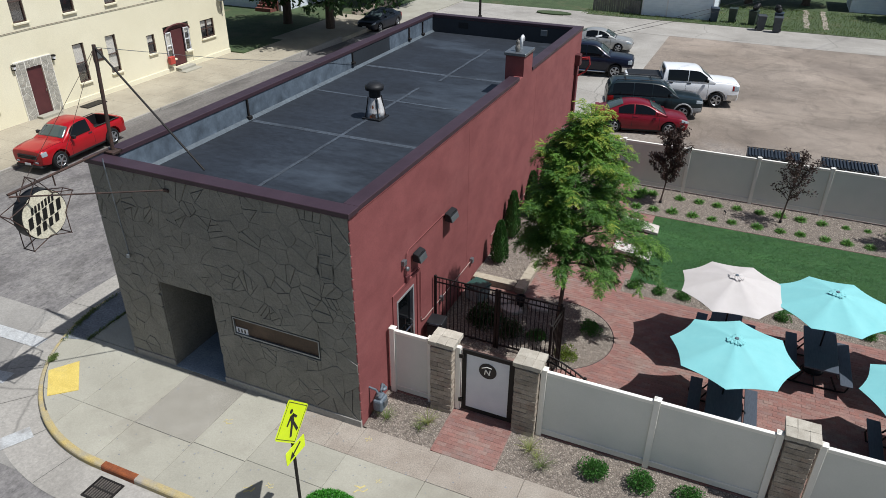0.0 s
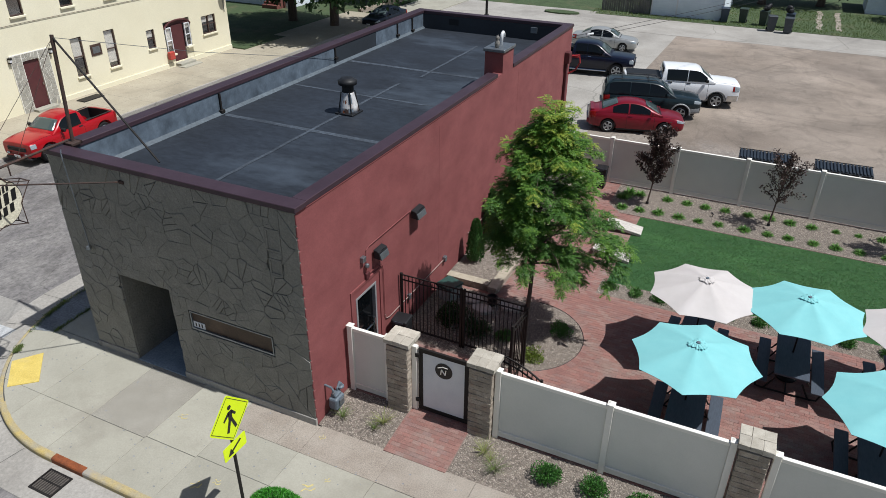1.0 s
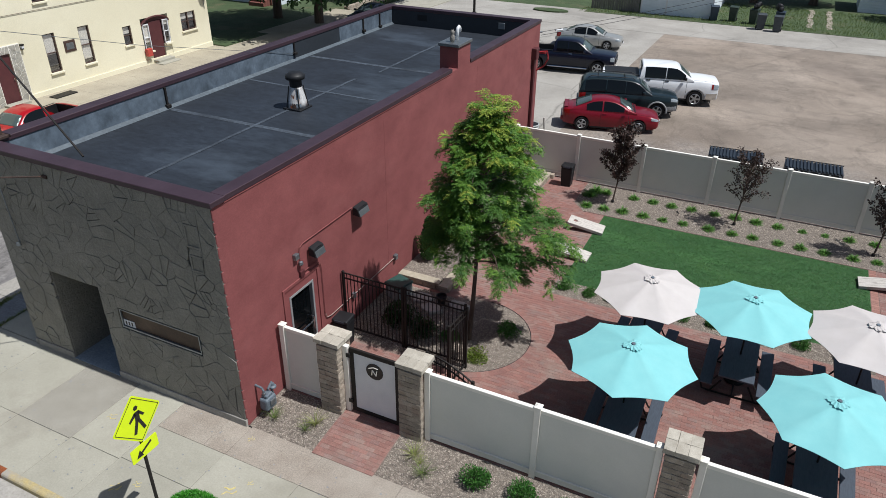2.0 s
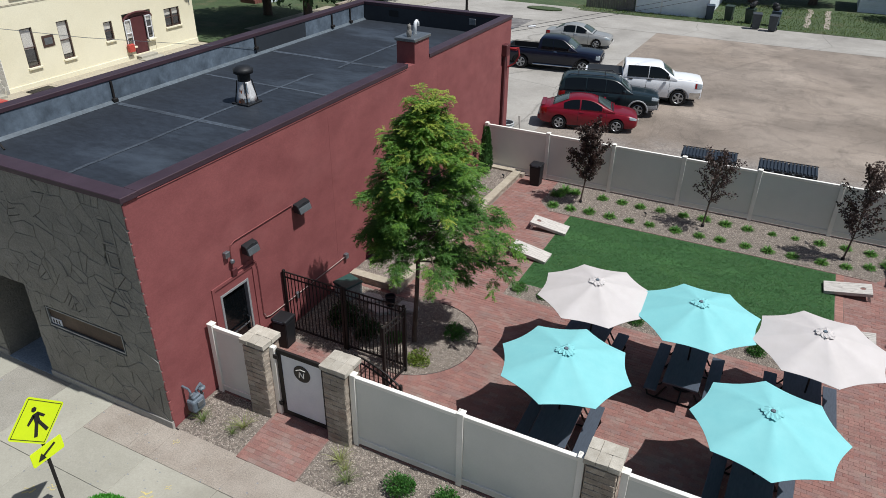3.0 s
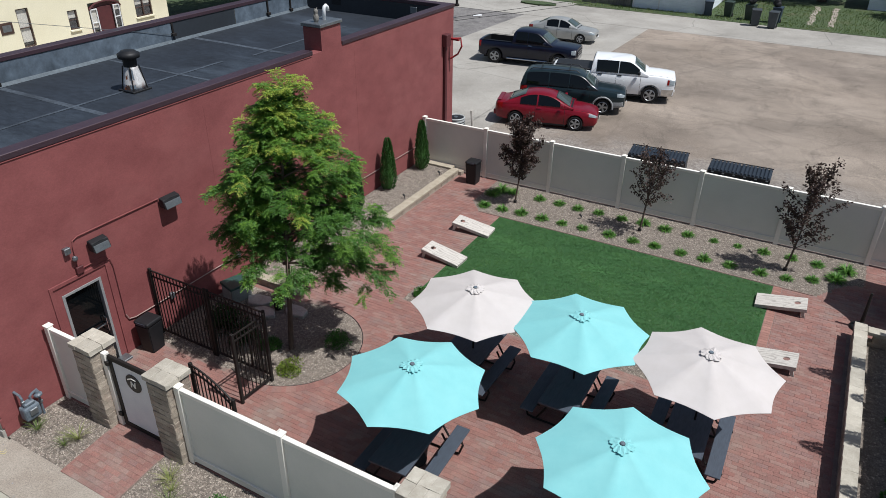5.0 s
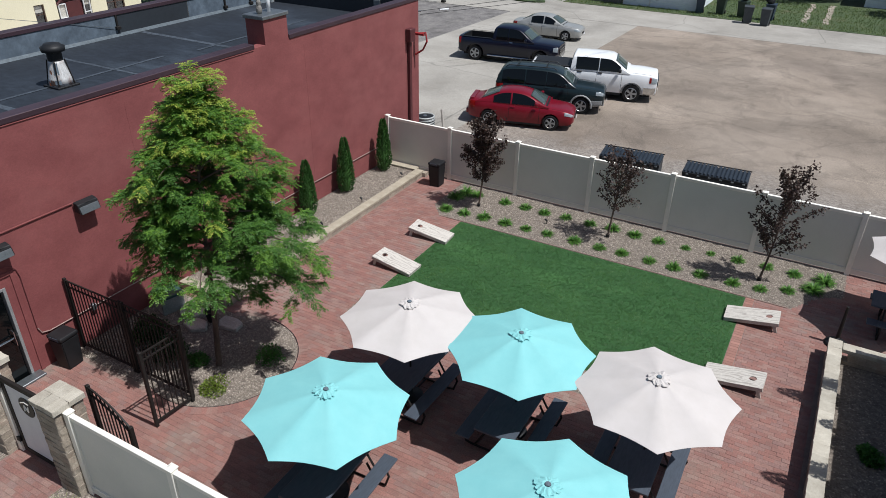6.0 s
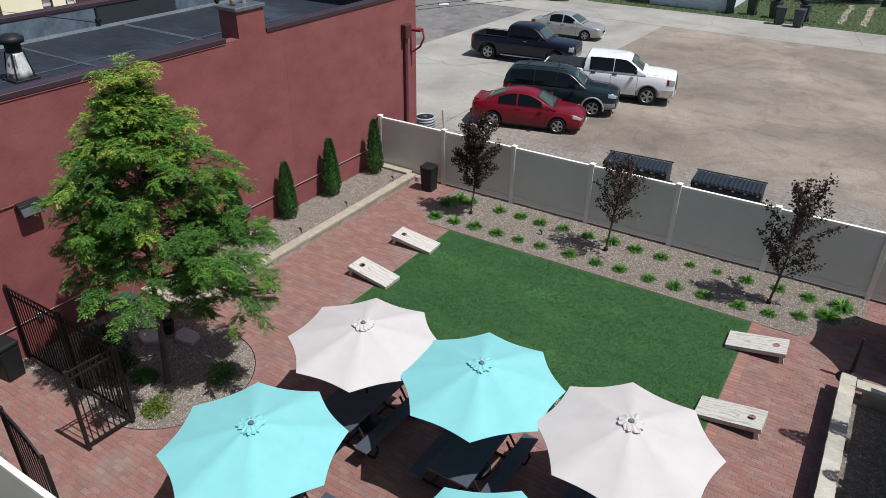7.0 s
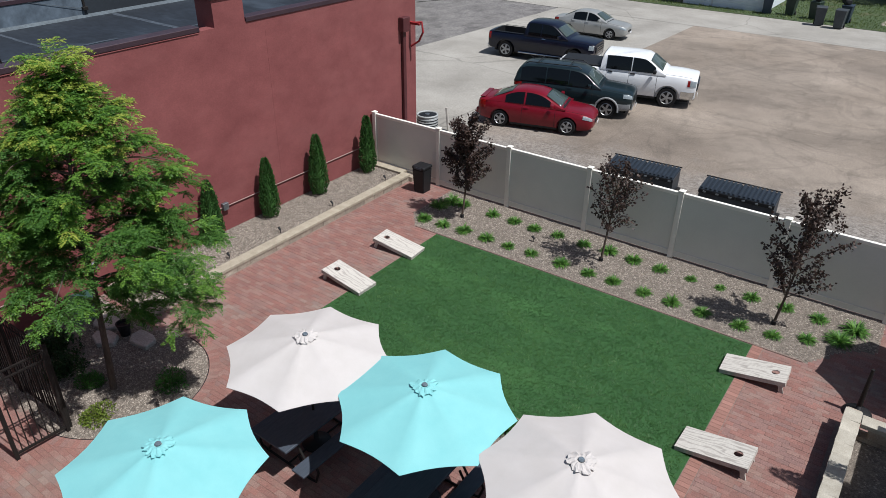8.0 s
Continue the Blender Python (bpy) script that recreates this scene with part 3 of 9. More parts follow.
for x0, x1 in zip(xs, xs[1:]):
    if x0 > -8.5:
        panel(x0, 8.6, x1, 9.65)
        for u, v in ((x0, -7.14), (-7.14, x1)) if x0 < -7.5 else ((x0, x1),):
            panel(u, 9.65, v, 10.54 if x1 < -6.0 else 10.575, mat=CONC_AGG)
    else:
        panel(x0, 8.55 if x0 > -9.95 else 8.5, x1, 10.54, mat=CONC_GREY if -12.0 < x0 < -11.0 else CONC)
    panel(x0, 7.25, x1, 8.6 if x0 > -8.5 else 8.55 if x0 > -9.95 else 8.5)
for y0, y1 in zip((10.55, 12.4, 14.2, 16.0, 17.8), (12.4, 14.2, 16.0, 17.8, 19.6)):
    panel(-15.18, y0, -13.6, y1)
patch = [(-16.19, 19.6), (-16.19, 12.1)] + [p for p in arc_pts(CR - 0.16) if p[0] < -15.8 and p[1] < 12.1] + [(-15.86, 10.18), (-15.12, 10.4), (-15.28, 11.9), (-15.24, 14.0), (-15.2, 19.6)]
bm = prism(bmesh.new(), patch, -0.2, -0.112)
wpart("asphalt_patch", bm, surf("patch_asphalt", "7b8084", "64696e", 0.92, scale=2.2, fine=18, bump=0.7, dist=0.01, c3="4d5155", stain=0.6, fine_mix=0.5), pave, "dark asphalt patch in the pavement")
bm = prism(bmesh.new(), [(-15.02, 9.02), (-14.22, 8.3), (-13.7, 8.78), (-14.6, 9.62)], -0.14, -0.105)
wpart("tactile_pad", bm, surf("tactile_yellow", "d0ba66", "c2aa58", 0.8, scale=5, fine=30, bump=0.6, dist=0.01, c3="a99c74", stain=0.35, fine_mix=0.18), pave, "yellow tactile warning pad at the ramp")
for x, y, a, s in [(-9.6, 9.4, 20, 0.24), (-7.9, 7.95, 50, 0.25), (-6.3, 10.25, 60, 0.16), (-5.75, 8.9, 35, 0.3), (-5.5, 9.25, 40, 0.14), (-7.55, 8.2, 15, 0.18)]:
    bm = bmesh.new()
    for k in range(2):
        q = (k - 0.5) * 0.4 * s
        n_ = 7
        up_ = [(s * (-0.5 + j / n_) * (1 - 0.25 * k), q + 0.14 * s * rnd.random() + 0.12 * s * math.sin(j + k)) for j in range(n_ + 1)]
        lo_ = [(px, py - s * (0.05 + 0.14 * rnd.random())) for px, py in up_]
        for j in range(n_):
            bm.faces.new([bm.verts.new((px, py, 0.002)) for px, py in (lo_[j], lo_[j + 1], up_[j + 1], up_[j])])
    bmesh.ops.remove_doubles(bm, verts=bm.verts, dist=0.0005)
    ob = part("paint_mark", bm, PALE_YELLOW, pave, "worn yellow survey paint mark")
    ob.matrix_basis = pose(x, y, -0.116, 0, 0, a)

# Small dark spots and chips trodden into the pavement.
vs, fs = [], []
rg_ = random.Random(63)
for _ in range(300):
    x, y, s_ = rg_.uniform(-14.5, 4.0), rg_.uniform(7.4, 10.4), rg_.uniform(0.008, 0.026)
    if (x - CX) ** 2 + (y - CY) ** 2 > (CR - 0.3) ** 2 and x < CX:
        continue
    n0 = len(vs)
    vs += [(x + s_ * math.cos(1.05 * k) * rg_.uniform(0.7, 1.2), y + s_ * math.sin(1.05 * k) * rg_.uniform(0.6, 1.1), -0.1145) for k in range(6)]
    fs.append(tuple(range(n0, n0 + 6)))
ob = new("trodden_spots", leaves_mesh("trodden_spots", vs, fs, ASPHALT_DARK))
ob.parent, ob["kind"] = pave, "stuff"

# West pavement below the yellow building.
FAR_PAVE = surf("tan_concrete", "a59d8b", "938b7a", 0.92, scale=0.5, fine=16, bump=0.3, c3="7b7466", stain=0.6, fine_mix=0.2)
sheet("gutter_far", -27.9, -26.2, 6.0, 45.0, street_z, surf("dirty_gutter", "77736e", "5d5955", 0.95, scale=0.8, fine=16, bump=0.5, c3="4a4744", stain=0.8, fine_mix=0.35, stretch=(1, 0.3, 1)), label="dirt-stained gutter along the far kerb", lift=0.006)
sheet("pavement_far", -32.5, -27.85, 6.0, 53.0, lambda y: -0.17 - 0.004 * max(0, y - 20), FAR_PAVE, thick=0.3, label="pale concrete pavement below the yellow building", ny=20)
jb = bmesh.new()
for k in range(21):
    y = 7.0 + 1.65 * k
    z = -0.168 - 0.004 * max(0, y - 20)
    jb.faces.new([jb.verts.new(p) for p in ((-32.4, y, z), (-28.05, y, z), (-28.05, y + 0.014, z), (-32.4, y + 0.014, z))])
jb.faces.new([jb.verts.new((x, y, -0.168 - 0.004 * max(0, y - 20))) for x, y in ((-29.6, 6.5), (-29.586, 6.5), (-29.586, 20.0), (-29.6, 20.0))])
jb.faces.new([jb.verts.new((x, y, -0.168 - 0.004 * max(0, y - 20))) for x, y in ((-29.6, 20.0), (-29.586, 20.0), (-29.586, 41.8), (-29.6, 41.8))])
tagged(link("pavement_joints", jb, JOINT), "dark joints between the pavement panels", "pavement", "", "structure")
sheet("path_far", -33.0, -31.6, 42.0, 62.0, lambda y: street_z(y) + 0.1, CONC_OLD, thick=0.2, label="shaded concrete footpath", ny=10)
sheet("pavement_beyond", -31.0, -27.0, 53.0, 75.0, lambda y: street_z(y) + 0.09, CONC, thick=0.2, label="sunlit concrete pavement further along", ny=10)

# ---- courtyard ground ----
court = thing("courtyard", "walled courtyard of red brick pavers with beds", "courtyard", kind="structure")
wpart("paver_bed", prism(bmesh.new(), [(-6.64, 11.9), (30.0, 11.9), (30.0, 27.05), (-6.64, 27.05)], -0.3, -0.006), SOIL, court)
RING = (-3.55, 15.85, 1.62)


def in_ring(x, y, grow=0.0):
    if (x - RING[0]) ** 2 + (y - RING[1]) ** 2 < (RING[2] + grow) ** 2:
        return True
    return x < RING[0] and 14.28 - grow < y < 17.2 and x > -6.7


def in_lawn(x, y, grow=0.0):
    return -2.15 - grow < x < 6.15 + grow and 19.5 - grow < y < 24.36 + grow


def in_shrub_bed(x, y):
    return -2.3 < x < 6.15 and 18.72 < y < 19.5


def in_north_bed(x, y):
    if not (24.36 < y < 26.95 and -3.45 < x < 8.35):
        return False
    if x > 7.2 and y < 24.36 + (x - 7.2) * 1.0 + 0.3 * math.sin((x - 7.2) * 2.5):
        return False
    if x < -2.9 and y < 24.36 + (-2.9 - x) * 1.2:
        return False
    return True


def in_planter(x, y):
    return x < -4.9 and 17.3 < y < 26.95


def in_front_bed(x, y):
    return y < 11.9 and not (-4.88 < x < -3.36)


def in_east_bed(x, y):
    return x > 8.05 and y < 22.8


def is_gravel(x, y):
    return in_ring(x, y) or in_shrub_bed(x, y) or in_north_bed(x, y) or in_front_bed(x, y) or in_east_bed(x, y)


def is_brick(x, y):
    return not (is_gravel(x, y) or in_lawn(x, y) or in_planter(x, y) or in_ring(x, y, 0.13))


# Gravel sheets.
def front_z(y):
    """The front strip falls to the pavement's level."""
    return -0.128 + 0.098 * min(1.0, max(0.0, (y - 10.57) / 0.9))


def ramped(x0, x1, sink=0.0):
    bm = bmesh.new()
    ys = (10.57, 10.9, 11.2, 11.47, 11.95)
    hi = [[bm.verts.new((x, y, front_z(y) + sink)) for y in ys] for x in (x0, x1)]
    lo = [[bm.verts.new((x, y, -0.3)) for y in ys] for x in (x0, x1)]
    for k in range(4):
        bm.faces.new((hi[0][k], hi[1][k], hi[1][k + 1], hi[0][k + 1]))
        bm.faces.new((lo[0][k], lo[0][k + 1], lo[1][k + 1], lo[1][k]))
        for g in (0, 1):
            bm.faces.new((lo[g][k], lo[g][k + 1], hi[g][k + 1], hi[g][k]))
    bm.faces.new((lo[0][0], lo[1][0], hi[1][0], hi[0][0]))
    bm.faces.new((lo[0][4], lo[1][4], hi[1][4], hi[0][4]))
    return bm


grav = thing("gravel_beds", "brown and grey gravel in the planting beds", "gravel", kind="structure")
bm = prism(bmesh.new(), [(RING[0] + 1.6 * math.cos(radians(a)), RING[1] + 1.6 * math.sin(radians(a))) for a in range(0, 360, 8)], -0.06, -0.001)
wpart("ring_bed", bm, GRAVEL, grav)
wpart("entry_bed", boxed(-6.63, 14.3, -0.06, -3.4, 17.18, -0.005), GRAVEL, grav)
wpart("shrub_bed", boxed(-2.28, 18.74, -0.06, 6.14, 19.5, -0.003), GRAVEL, grav)
wpart("north_bed", prism(bmesh.new(), [(-3.4, 26.94), (-3.4, 24.95), (-2.9, 24.4), (7.2, 24.4), (7.6, 24.85), (8.3, 25.55), (8.34, 26.94)], -0.06, -0.003), GRAVEL, grav)
wpart("front_bed_gate", ramped(-6.63, -4.89), GRAVEL, grav)
wpart("front_bed_fence", ramped(-3.35, 20.0), GRAVEL, grav)
wpart("path_bed", ramped(-4.89, -3.35, 0.023), SOIL, court)
wpart("east_bed", boxed(8.34, 12.0, -0.06, 14.0, 22.5, 0.12), GRAVEL, grav)


def scatter_stones(name, region, x0, x1, y0, y1, z, count, seed):
    """Loose stones, each a small irregular lump, joined."""
    r = random.Random(seed)
    vs, fs = [], []
    tries = 0
    while count and tries < 400000:
        tries += 1
        x, y = r.uniform(x0, x1), r.uniform(y0, y1)
        if not region(x, y):
            continue
        count -= 1
        if y < 12.0 and x < 8.0:
            z = front_z(y)
        s = r.uniform(0.011, 0.027)
        a = r.uniform(0, 6.28)
        n0 = len(vs)
        for k in range(4):
            q = a + k * 1.571 + r.uniform(-0.3, 0.3)
            vs.append((x + s * math.cos(q), y + s * math.sin(q) * r.uniform(0.6, 1.0), z + r.uniform(-0.004, 0.006)))
        vs.append((x + r.uniform(-0.3, 0.3) * s, y + r.uniform(-0.3, 0.3) * s, z + s * r.uniform(0.5, 0.9)))
        fs += [(n0, n0 + 1, n0 + 4), (n0 + 1, n0 + 2, n0 + 4), (n0 + 2, n0 + 3, n0 + 4), (n0 + 3, n0, n0 + 4)]
    ob = new(name, leaves_mesh(name, vs, fs, STONES))
    ob.parent = grav
    ob["kind"] = "stuff"
    return ob


scatter_stones("loose_stones", in_north_bed, -3.5, 8.4, 24.4, 26.95, -0.003, 24000, 1)
scatter_stones("loose_stones", lambda x, y: in_ring(x, y), -6.6, -1.9, 14.2, 17.5, -0.004, 15000, 2)
scatter_stones("loose_stones", in_shrub_bed, -2.3, 6.15, 18.72, 19.5, -0.003, 6000, 3)
scatter_stones("loose_stones", in_front_bed, -6.6, 6.5, 10.58, 11.9, -0.03, 17000, 4)
scatter_stones("loose_stones", in_east_bed, 8.36, 10.5, 13.0, 22.4, 0.12, 5000, 5)
scatter_stones("loose_stones", lambda x, y: True, -6.6, -5.2, 17.65, 26.7, 0.142, 13000, 6)

# Turf.
lawn = thing("lawn", "short dark green turf lawn between the beds", "lawn", kind="structure")
wpart("turf", boxed(-2.15, 19.5, -0.06, 6.15, 24.36, -0.004), TURF, lawn)
r = random.Random(11)
vs, fs = [], []
for k in range(24000):
    # Small tufts of short blades, mown and lying over.
    cx, cy = r.uniform(-2.11, 6.11), r.uniform(19.54, 24.32)
    lie = r.gauss(0.0, 1.2)
    for _ in range(r.randrange(2, 6)):
        x, y = min(6.13, max(-2.13, cx + r.gauss(0, 0.022))), min(24.34, max(19.52, cy + r.gauss(0, 0.022)))
        a = lie + r.gauss(0, 0.7)
        ln, h, w = r.uniform(0.02, 0.04), r.uniform(0.008, 0.02), r.uniform(0.004, 0.008)
        n0 = len(vs)
        vs += [(x - w * math.sin(a), y + w * math.cos(a), -0.004), (x + w * math.sin(a), y - w * math.cos(a), -0.004), (x + ln * math.cos(a), y + ln * math.sin(a), h)]
        fs.append((n0, n0 + 1, n0 + 2))
ob = new("grass_blades", leaves_mesh("grass_blades", vs, fs, BLADE))
ob.parent, ob["kind"] = lawn, "stuff"
wpart("edging", boxed(-2.9, 24.37, -0.05, 7.15, 24.41, 0.012), SOIL, lawn, "brown bed edging strip")


def edge_ring(x, y, rad, name):
    pts = [(x + rad * math.cos(radians(a)), y + rad * math.sin(radians(a))) for a in range(-112, 96, 6)]
    return wpart(name, tube(bmesh.new(), [(px, py, 0.0) for px, py in pts], 0.01, 6), BLACK_PLASTIC, grav, "black bed edging")


edge_ring(RING[0], RING[1], RING[2] + 0.01, "edging")

# ---- corner building ----
BX0, BX1, BY0, BY1, TOP, RZ = -13.55, -6.64, 10.55, 29.3, 5.45, 4.7
BASE = -0.2
bld = thing("tavern_building", "one-storey corner tavern, grey stone front and red painted side", "building", pose(-10.1, 20.0, -0.12))


def tri_wall(bm, axis, lo, hi, holes, z0, z1, a, b):
    """A wall slab along an axis with rectangular holes (lo, hi, z-lo, z-hi), from a to b across."""
    cuts = sorted({lo, hi, *[h[0] for h in holes], *[h[1] for h in holes]})
    zc = sorted({z0, z1, *[h[2] for h in holes], *[h[3] for h in holes]})
    for u0, u1 in zip(cuts, cuts[1:]):
        for w0, w1 in zip(zc, zc[1:]):
            if any(h[0] <= u0 and u1 <= h[1] and h[2] <= w0 and w1 <= h[3] for h in holes):
                continue
            if axis == "x":
                box(bm, u0, a, w0, u1, b, w1)
            else:
                box(bm, a, u0, w0, b, u1, w1)
    bmesh.ops.remove_doubles(bm, verts=bm.verts, dist=0.0005)
    return bm


ENT = (-12.15, -10.55, -0.3, 2.45)
WIN = (-10.02, -7.63, 1.53, 2.03)
front = wpart("front_wall", tri_wall(bmesh.new(), "x", BX0 + 0.04, BX1 - 0.04, [ENT, WIN], BASE, TOP - 0.13, BY0 + 0.03, BY0 + 0.3), STONEPAINT, bld, "grey painted stone facing with open joints")
side = wpart("side_wall", tri_wall(bmesh.new(), "y", BY0 + 0.02, BY1, [(12.45, 13.38, -0.3, 2.2)], BASE, TOP - 0.11, BX1 - 0.3, BX1), REDWALL, bld, "dark red painted side wall")
wpart("west_wall", boxed(BX0, BY0 + 0.31, BASE, BX0 + 0.3, BY1, TOP - 0.11), STONEPAINT, bld)
wpart("rear_wall", boxed(BX0 + 0.3, BY1 - 0.3, BASE, BX1 - 0.3, BY1, TOP - 0.11), REDWALL, bld)
wpart("roof", boxed(BX0 + 0.3, BY0 + 0.3, RZ - 0.25, BX1 - 0.3, BY1 - 0.3, RZ), ROOF, bld, "dark grey roof membrane")
wpart("plinth", box(boxed(BX0 - 0.02, BY0 - 0.045, BASE, ENT[0], BY0 + 0.02, 0.06, 0.01), ENT[1], BY0 - 0.045, BASE, BX1 + 0.005, BY0 + 0.02, 0.06, 0.01), CONC_OLD, bld, "grey concrete plinth")
# Entrance recess.
wpart("recess_left", boxed(ENT[0] - 0.12, BY0 + 0.3, BASE, ENT[0], BY0 + 1.6, 2.6), STONEPAINT, bld)
wpart("recess_right", tri_wall(bmesh.new(), "y", BY0 + 0.3, BY0 + 1.6, [(BY0 + 0.45, BY0 + 1.4, -0.3, 2.2)], BASE, 2.6, ENT[1], ENT[1] + 0.12), STONEPAINT, bld)
wpart("recess_back", boxed(ENT[0], BY0 + 1.6, BASE, ENT[1], BY0 + 1.72, 2.6), STONEPAINT, bld)
wpart("recess_ceiling", boxed(ENT[0], BY0 + 0.3, 2.46, ENT[1], BY0 + 1.6, 2.6), STONEPAINT, bld)
wpart("recess_floor", boxed(ENT[0] - 0.0, BY0 - 0.03, -0.2, ENT[1], BY0 + 1.6, -0.095), surf("blue_grey_floor_paint", "8997a3", "74828e", 0.5, scale=2, fine=20, c3="a5acb2", stain=0.5), bld, "blue-grey painted entrance floor")
d = wpart("entrance_door", boxed(ENT[1] + 0.05, BY0 + 0.47, -0.1, ENT[1] + 0.1, BY0 + 1.38, 2.18, 0.005), BLACK_PLASTIC, bld, "dark entrance door")
wpart("recess_lamp", tube(bmesh.new(), [(-11.75, BY0 + 1.5, 2.1), (-11.75, BY0 + 1.2, 2.2)], 0.09, 10, taper=[0.05, 0.11]), BLACK_IRON, bld, "black entrance lamp")
# Front window panel.
wpart("window_panel", boxed(WIN[0] + 0.03, BY0 + 0.04, WIN[2] + 0.03, WIN[1] - 0.03, BY0 + 0.07, WIN[3] - 0.03), surf("brown_panel", "4a3626", "3b2b1f", 0.6, scale=2.5, fine=25, bump=0.1, c3="6e5845", stain=0.6), bld, "brown framed window panel")
wb = bmesh.new()
for a in ((WIN[0], WIN[2], WIN[1], WIN[2] + 0.04), (WIN[0], WIN[3] - 0.03, WIN[1], WIN[3]), (WIN[0], WIN[2] + 0.04, WIN[0] + 0.03, WIN[3] - 0.03), (WIN[1] - 0.03, WIN[2] + 0.04, WIN[1], WIN[3] - 0.03)):
    box(wb, a[0], BY0 - 0.005, a[1], a[2], BY0 + 0.14, a[3])
wpart("window_frame", wb, STEEL, bld)
wpart("number_plate", boxed(WIN[0] + 0.04, BY0 + 0.025, 1.58, WIN[0] + 0.38, BY0 + 0.038, 1.74), WHITE_PAINT, bld, "small white plate with dark bars")
for k in range(3):
    wpart("bar", boxed(WIN[0] + 0.10 + 0.09 * k, BY0 + 0.018, 1.61, WIN[0] + 0.135 + 0.09 * k, BY0 + 0.0245, 1.71), SIGN_BLACK, bld)

# Coping.
cap = bmesh.new()


def coping(bm, x0, y0, x1, y1, top):
    box(bm, x0, y0, top - 0.118, x1, y1, top, 0.01)


coping(cap, BX0 - 0.05, BY0 - 0.06, BX1 + 0.05, BY0 + 0.34, TOP)
wpart("coping", cap, CAP, bld, "brown metal coping")
cap = bmesh.new()
coping(cap, BX1 - 0.32, BY0 + 0.345, BX1 + 0.028, 21.08, TOP - 0.004)
coping(cap, BX1 - 0.32, 22.46, BX1 + 0.028, BY1 + 0.04, TOP - 0.004)
wpart("coping", cap, CAP, bld, "brown metal coping")
cap = bmesh.new()
coping(cap, BX0 - 0.05, BY0 + 0.345, BX0 + 0.34, BY1 + 0.04, TOP - 0.004)
coping(cap, BX0 + 0.345, BY1 - 0.32, BX1 - 0.325, BY1 + 0.04, TOP - 0.008)
wpart("coping", cap, CAP, bld, "brown metal coping")
# Drip line under the side coping.
wpart("drip_edge", tube(bmesh.new(), [(BX1 + 0.008, BY0 + 0.3, TOP - 0.145), (BX1 + 0.008, 21.05, TOP - 0.145)], 0.014, 6), REDWALL, bld)

# Membrane up the inner parapet faces.
zt = TOP - 0.135
ix0, ix1, iy0, iy1 = BX0 + 0.3, BX1 - 0.3, BY0 + 0.3, BY1 - 0.3
# Paler tone on the west face save one stretch; darker on the other three.
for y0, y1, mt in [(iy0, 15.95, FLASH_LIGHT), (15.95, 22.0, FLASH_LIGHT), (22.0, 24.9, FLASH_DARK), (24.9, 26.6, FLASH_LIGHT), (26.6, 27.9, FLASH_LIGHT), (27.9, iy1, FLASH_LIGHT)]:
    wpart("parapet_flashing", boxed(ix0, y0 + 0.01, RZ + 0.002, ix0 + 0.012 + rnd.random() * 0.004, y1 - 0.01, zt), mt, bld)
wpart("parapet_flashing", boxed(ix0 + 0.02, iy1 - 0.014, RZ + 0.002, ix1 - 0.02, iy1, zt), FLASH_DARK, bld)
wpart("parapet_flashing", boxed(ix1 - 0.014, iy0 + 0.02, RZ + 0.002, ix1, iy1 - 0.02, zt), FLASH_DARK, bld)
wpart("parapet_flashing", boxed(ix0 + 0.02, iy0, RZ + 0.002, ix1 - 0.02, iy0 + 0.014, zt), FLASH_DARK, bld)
# Cant strip and seams.
cs = bmesh.new()
v = [cs.verts.new(p) for p in ((ix0 + 0.018, iy0, RZ + 0.004), (ix0 + 0.12, iy0, RZ + 0.004), (ix0 + 0.018, iy0, RZ + 0.08), (ix0 + 0.018, iy1, RZ + 0.004), (ix0 + 0.12, iy1, RZ + 0.004), (ix0 + 0.018, iy1, RZ + 0.08))]
for f in ((0, 1, 2), (3, 5, 4), (0, 3, 4, 1), (1, 4, 5, 2), (0, 2, 5, 3)):
    cs.faces.new([v[k] for k in f])
wpart("cant_strip", cs, surf("pale_sealant", "566067", "454e55", 0.6, scale=2.0, fine=10, bump=0.2, c3="474f56", stain=0.7, fine_mix=0.3), bld, "pale sealant strip at the parapet foot")
for x0, y0, x1, y1 in [(ix0 + 0.18, 15.85, ix1, 16.03), (ix0 + 0.18, 22.67, ix1, 22.85), (-10.13, iy0, -10.03, 21.0), (-9.85, 22.0, -9.75, 27.0), (ix0 + 0.18, 19.3, ix1, 19.4)]:
    sb = bmesh.new()
    n = max(6, int(math.hypot(x1 - x0, y1 - y0) / 0.4))
    along_x = (x1 - x0) > (y1 - y0)
    lo, hi = [], []
    for k in range(n + 1):
        j = rnd.uniform(-0.018, 0.018)
        if along_x:
            lo.append((x0 + (x1 - x0) * k / n, y0 + j)), hi.append((x0 + (x1 - x0) * k / n, y1 + j))
        else:
            lo.append((x0 + j, y0 + (y1 - y0) * k / n)), hi.append((x1 + j, y0 + (y1 - y0) * k / n))
    for k in range(n):
        sb.faces.new([sb.verts.new((px, py, RZ + (0.005 if along_x else 0.009))) for px, py in (lo[k], lo[k + 1], hi[k + 1], hi[k])])
    bmesh.ops.remove_doubles(sb, verts=sb.verts, dist=0.001)
    wpart("membrane_seam", sb, ROOF_SEAM, bld, "dusty pale membrane seam")

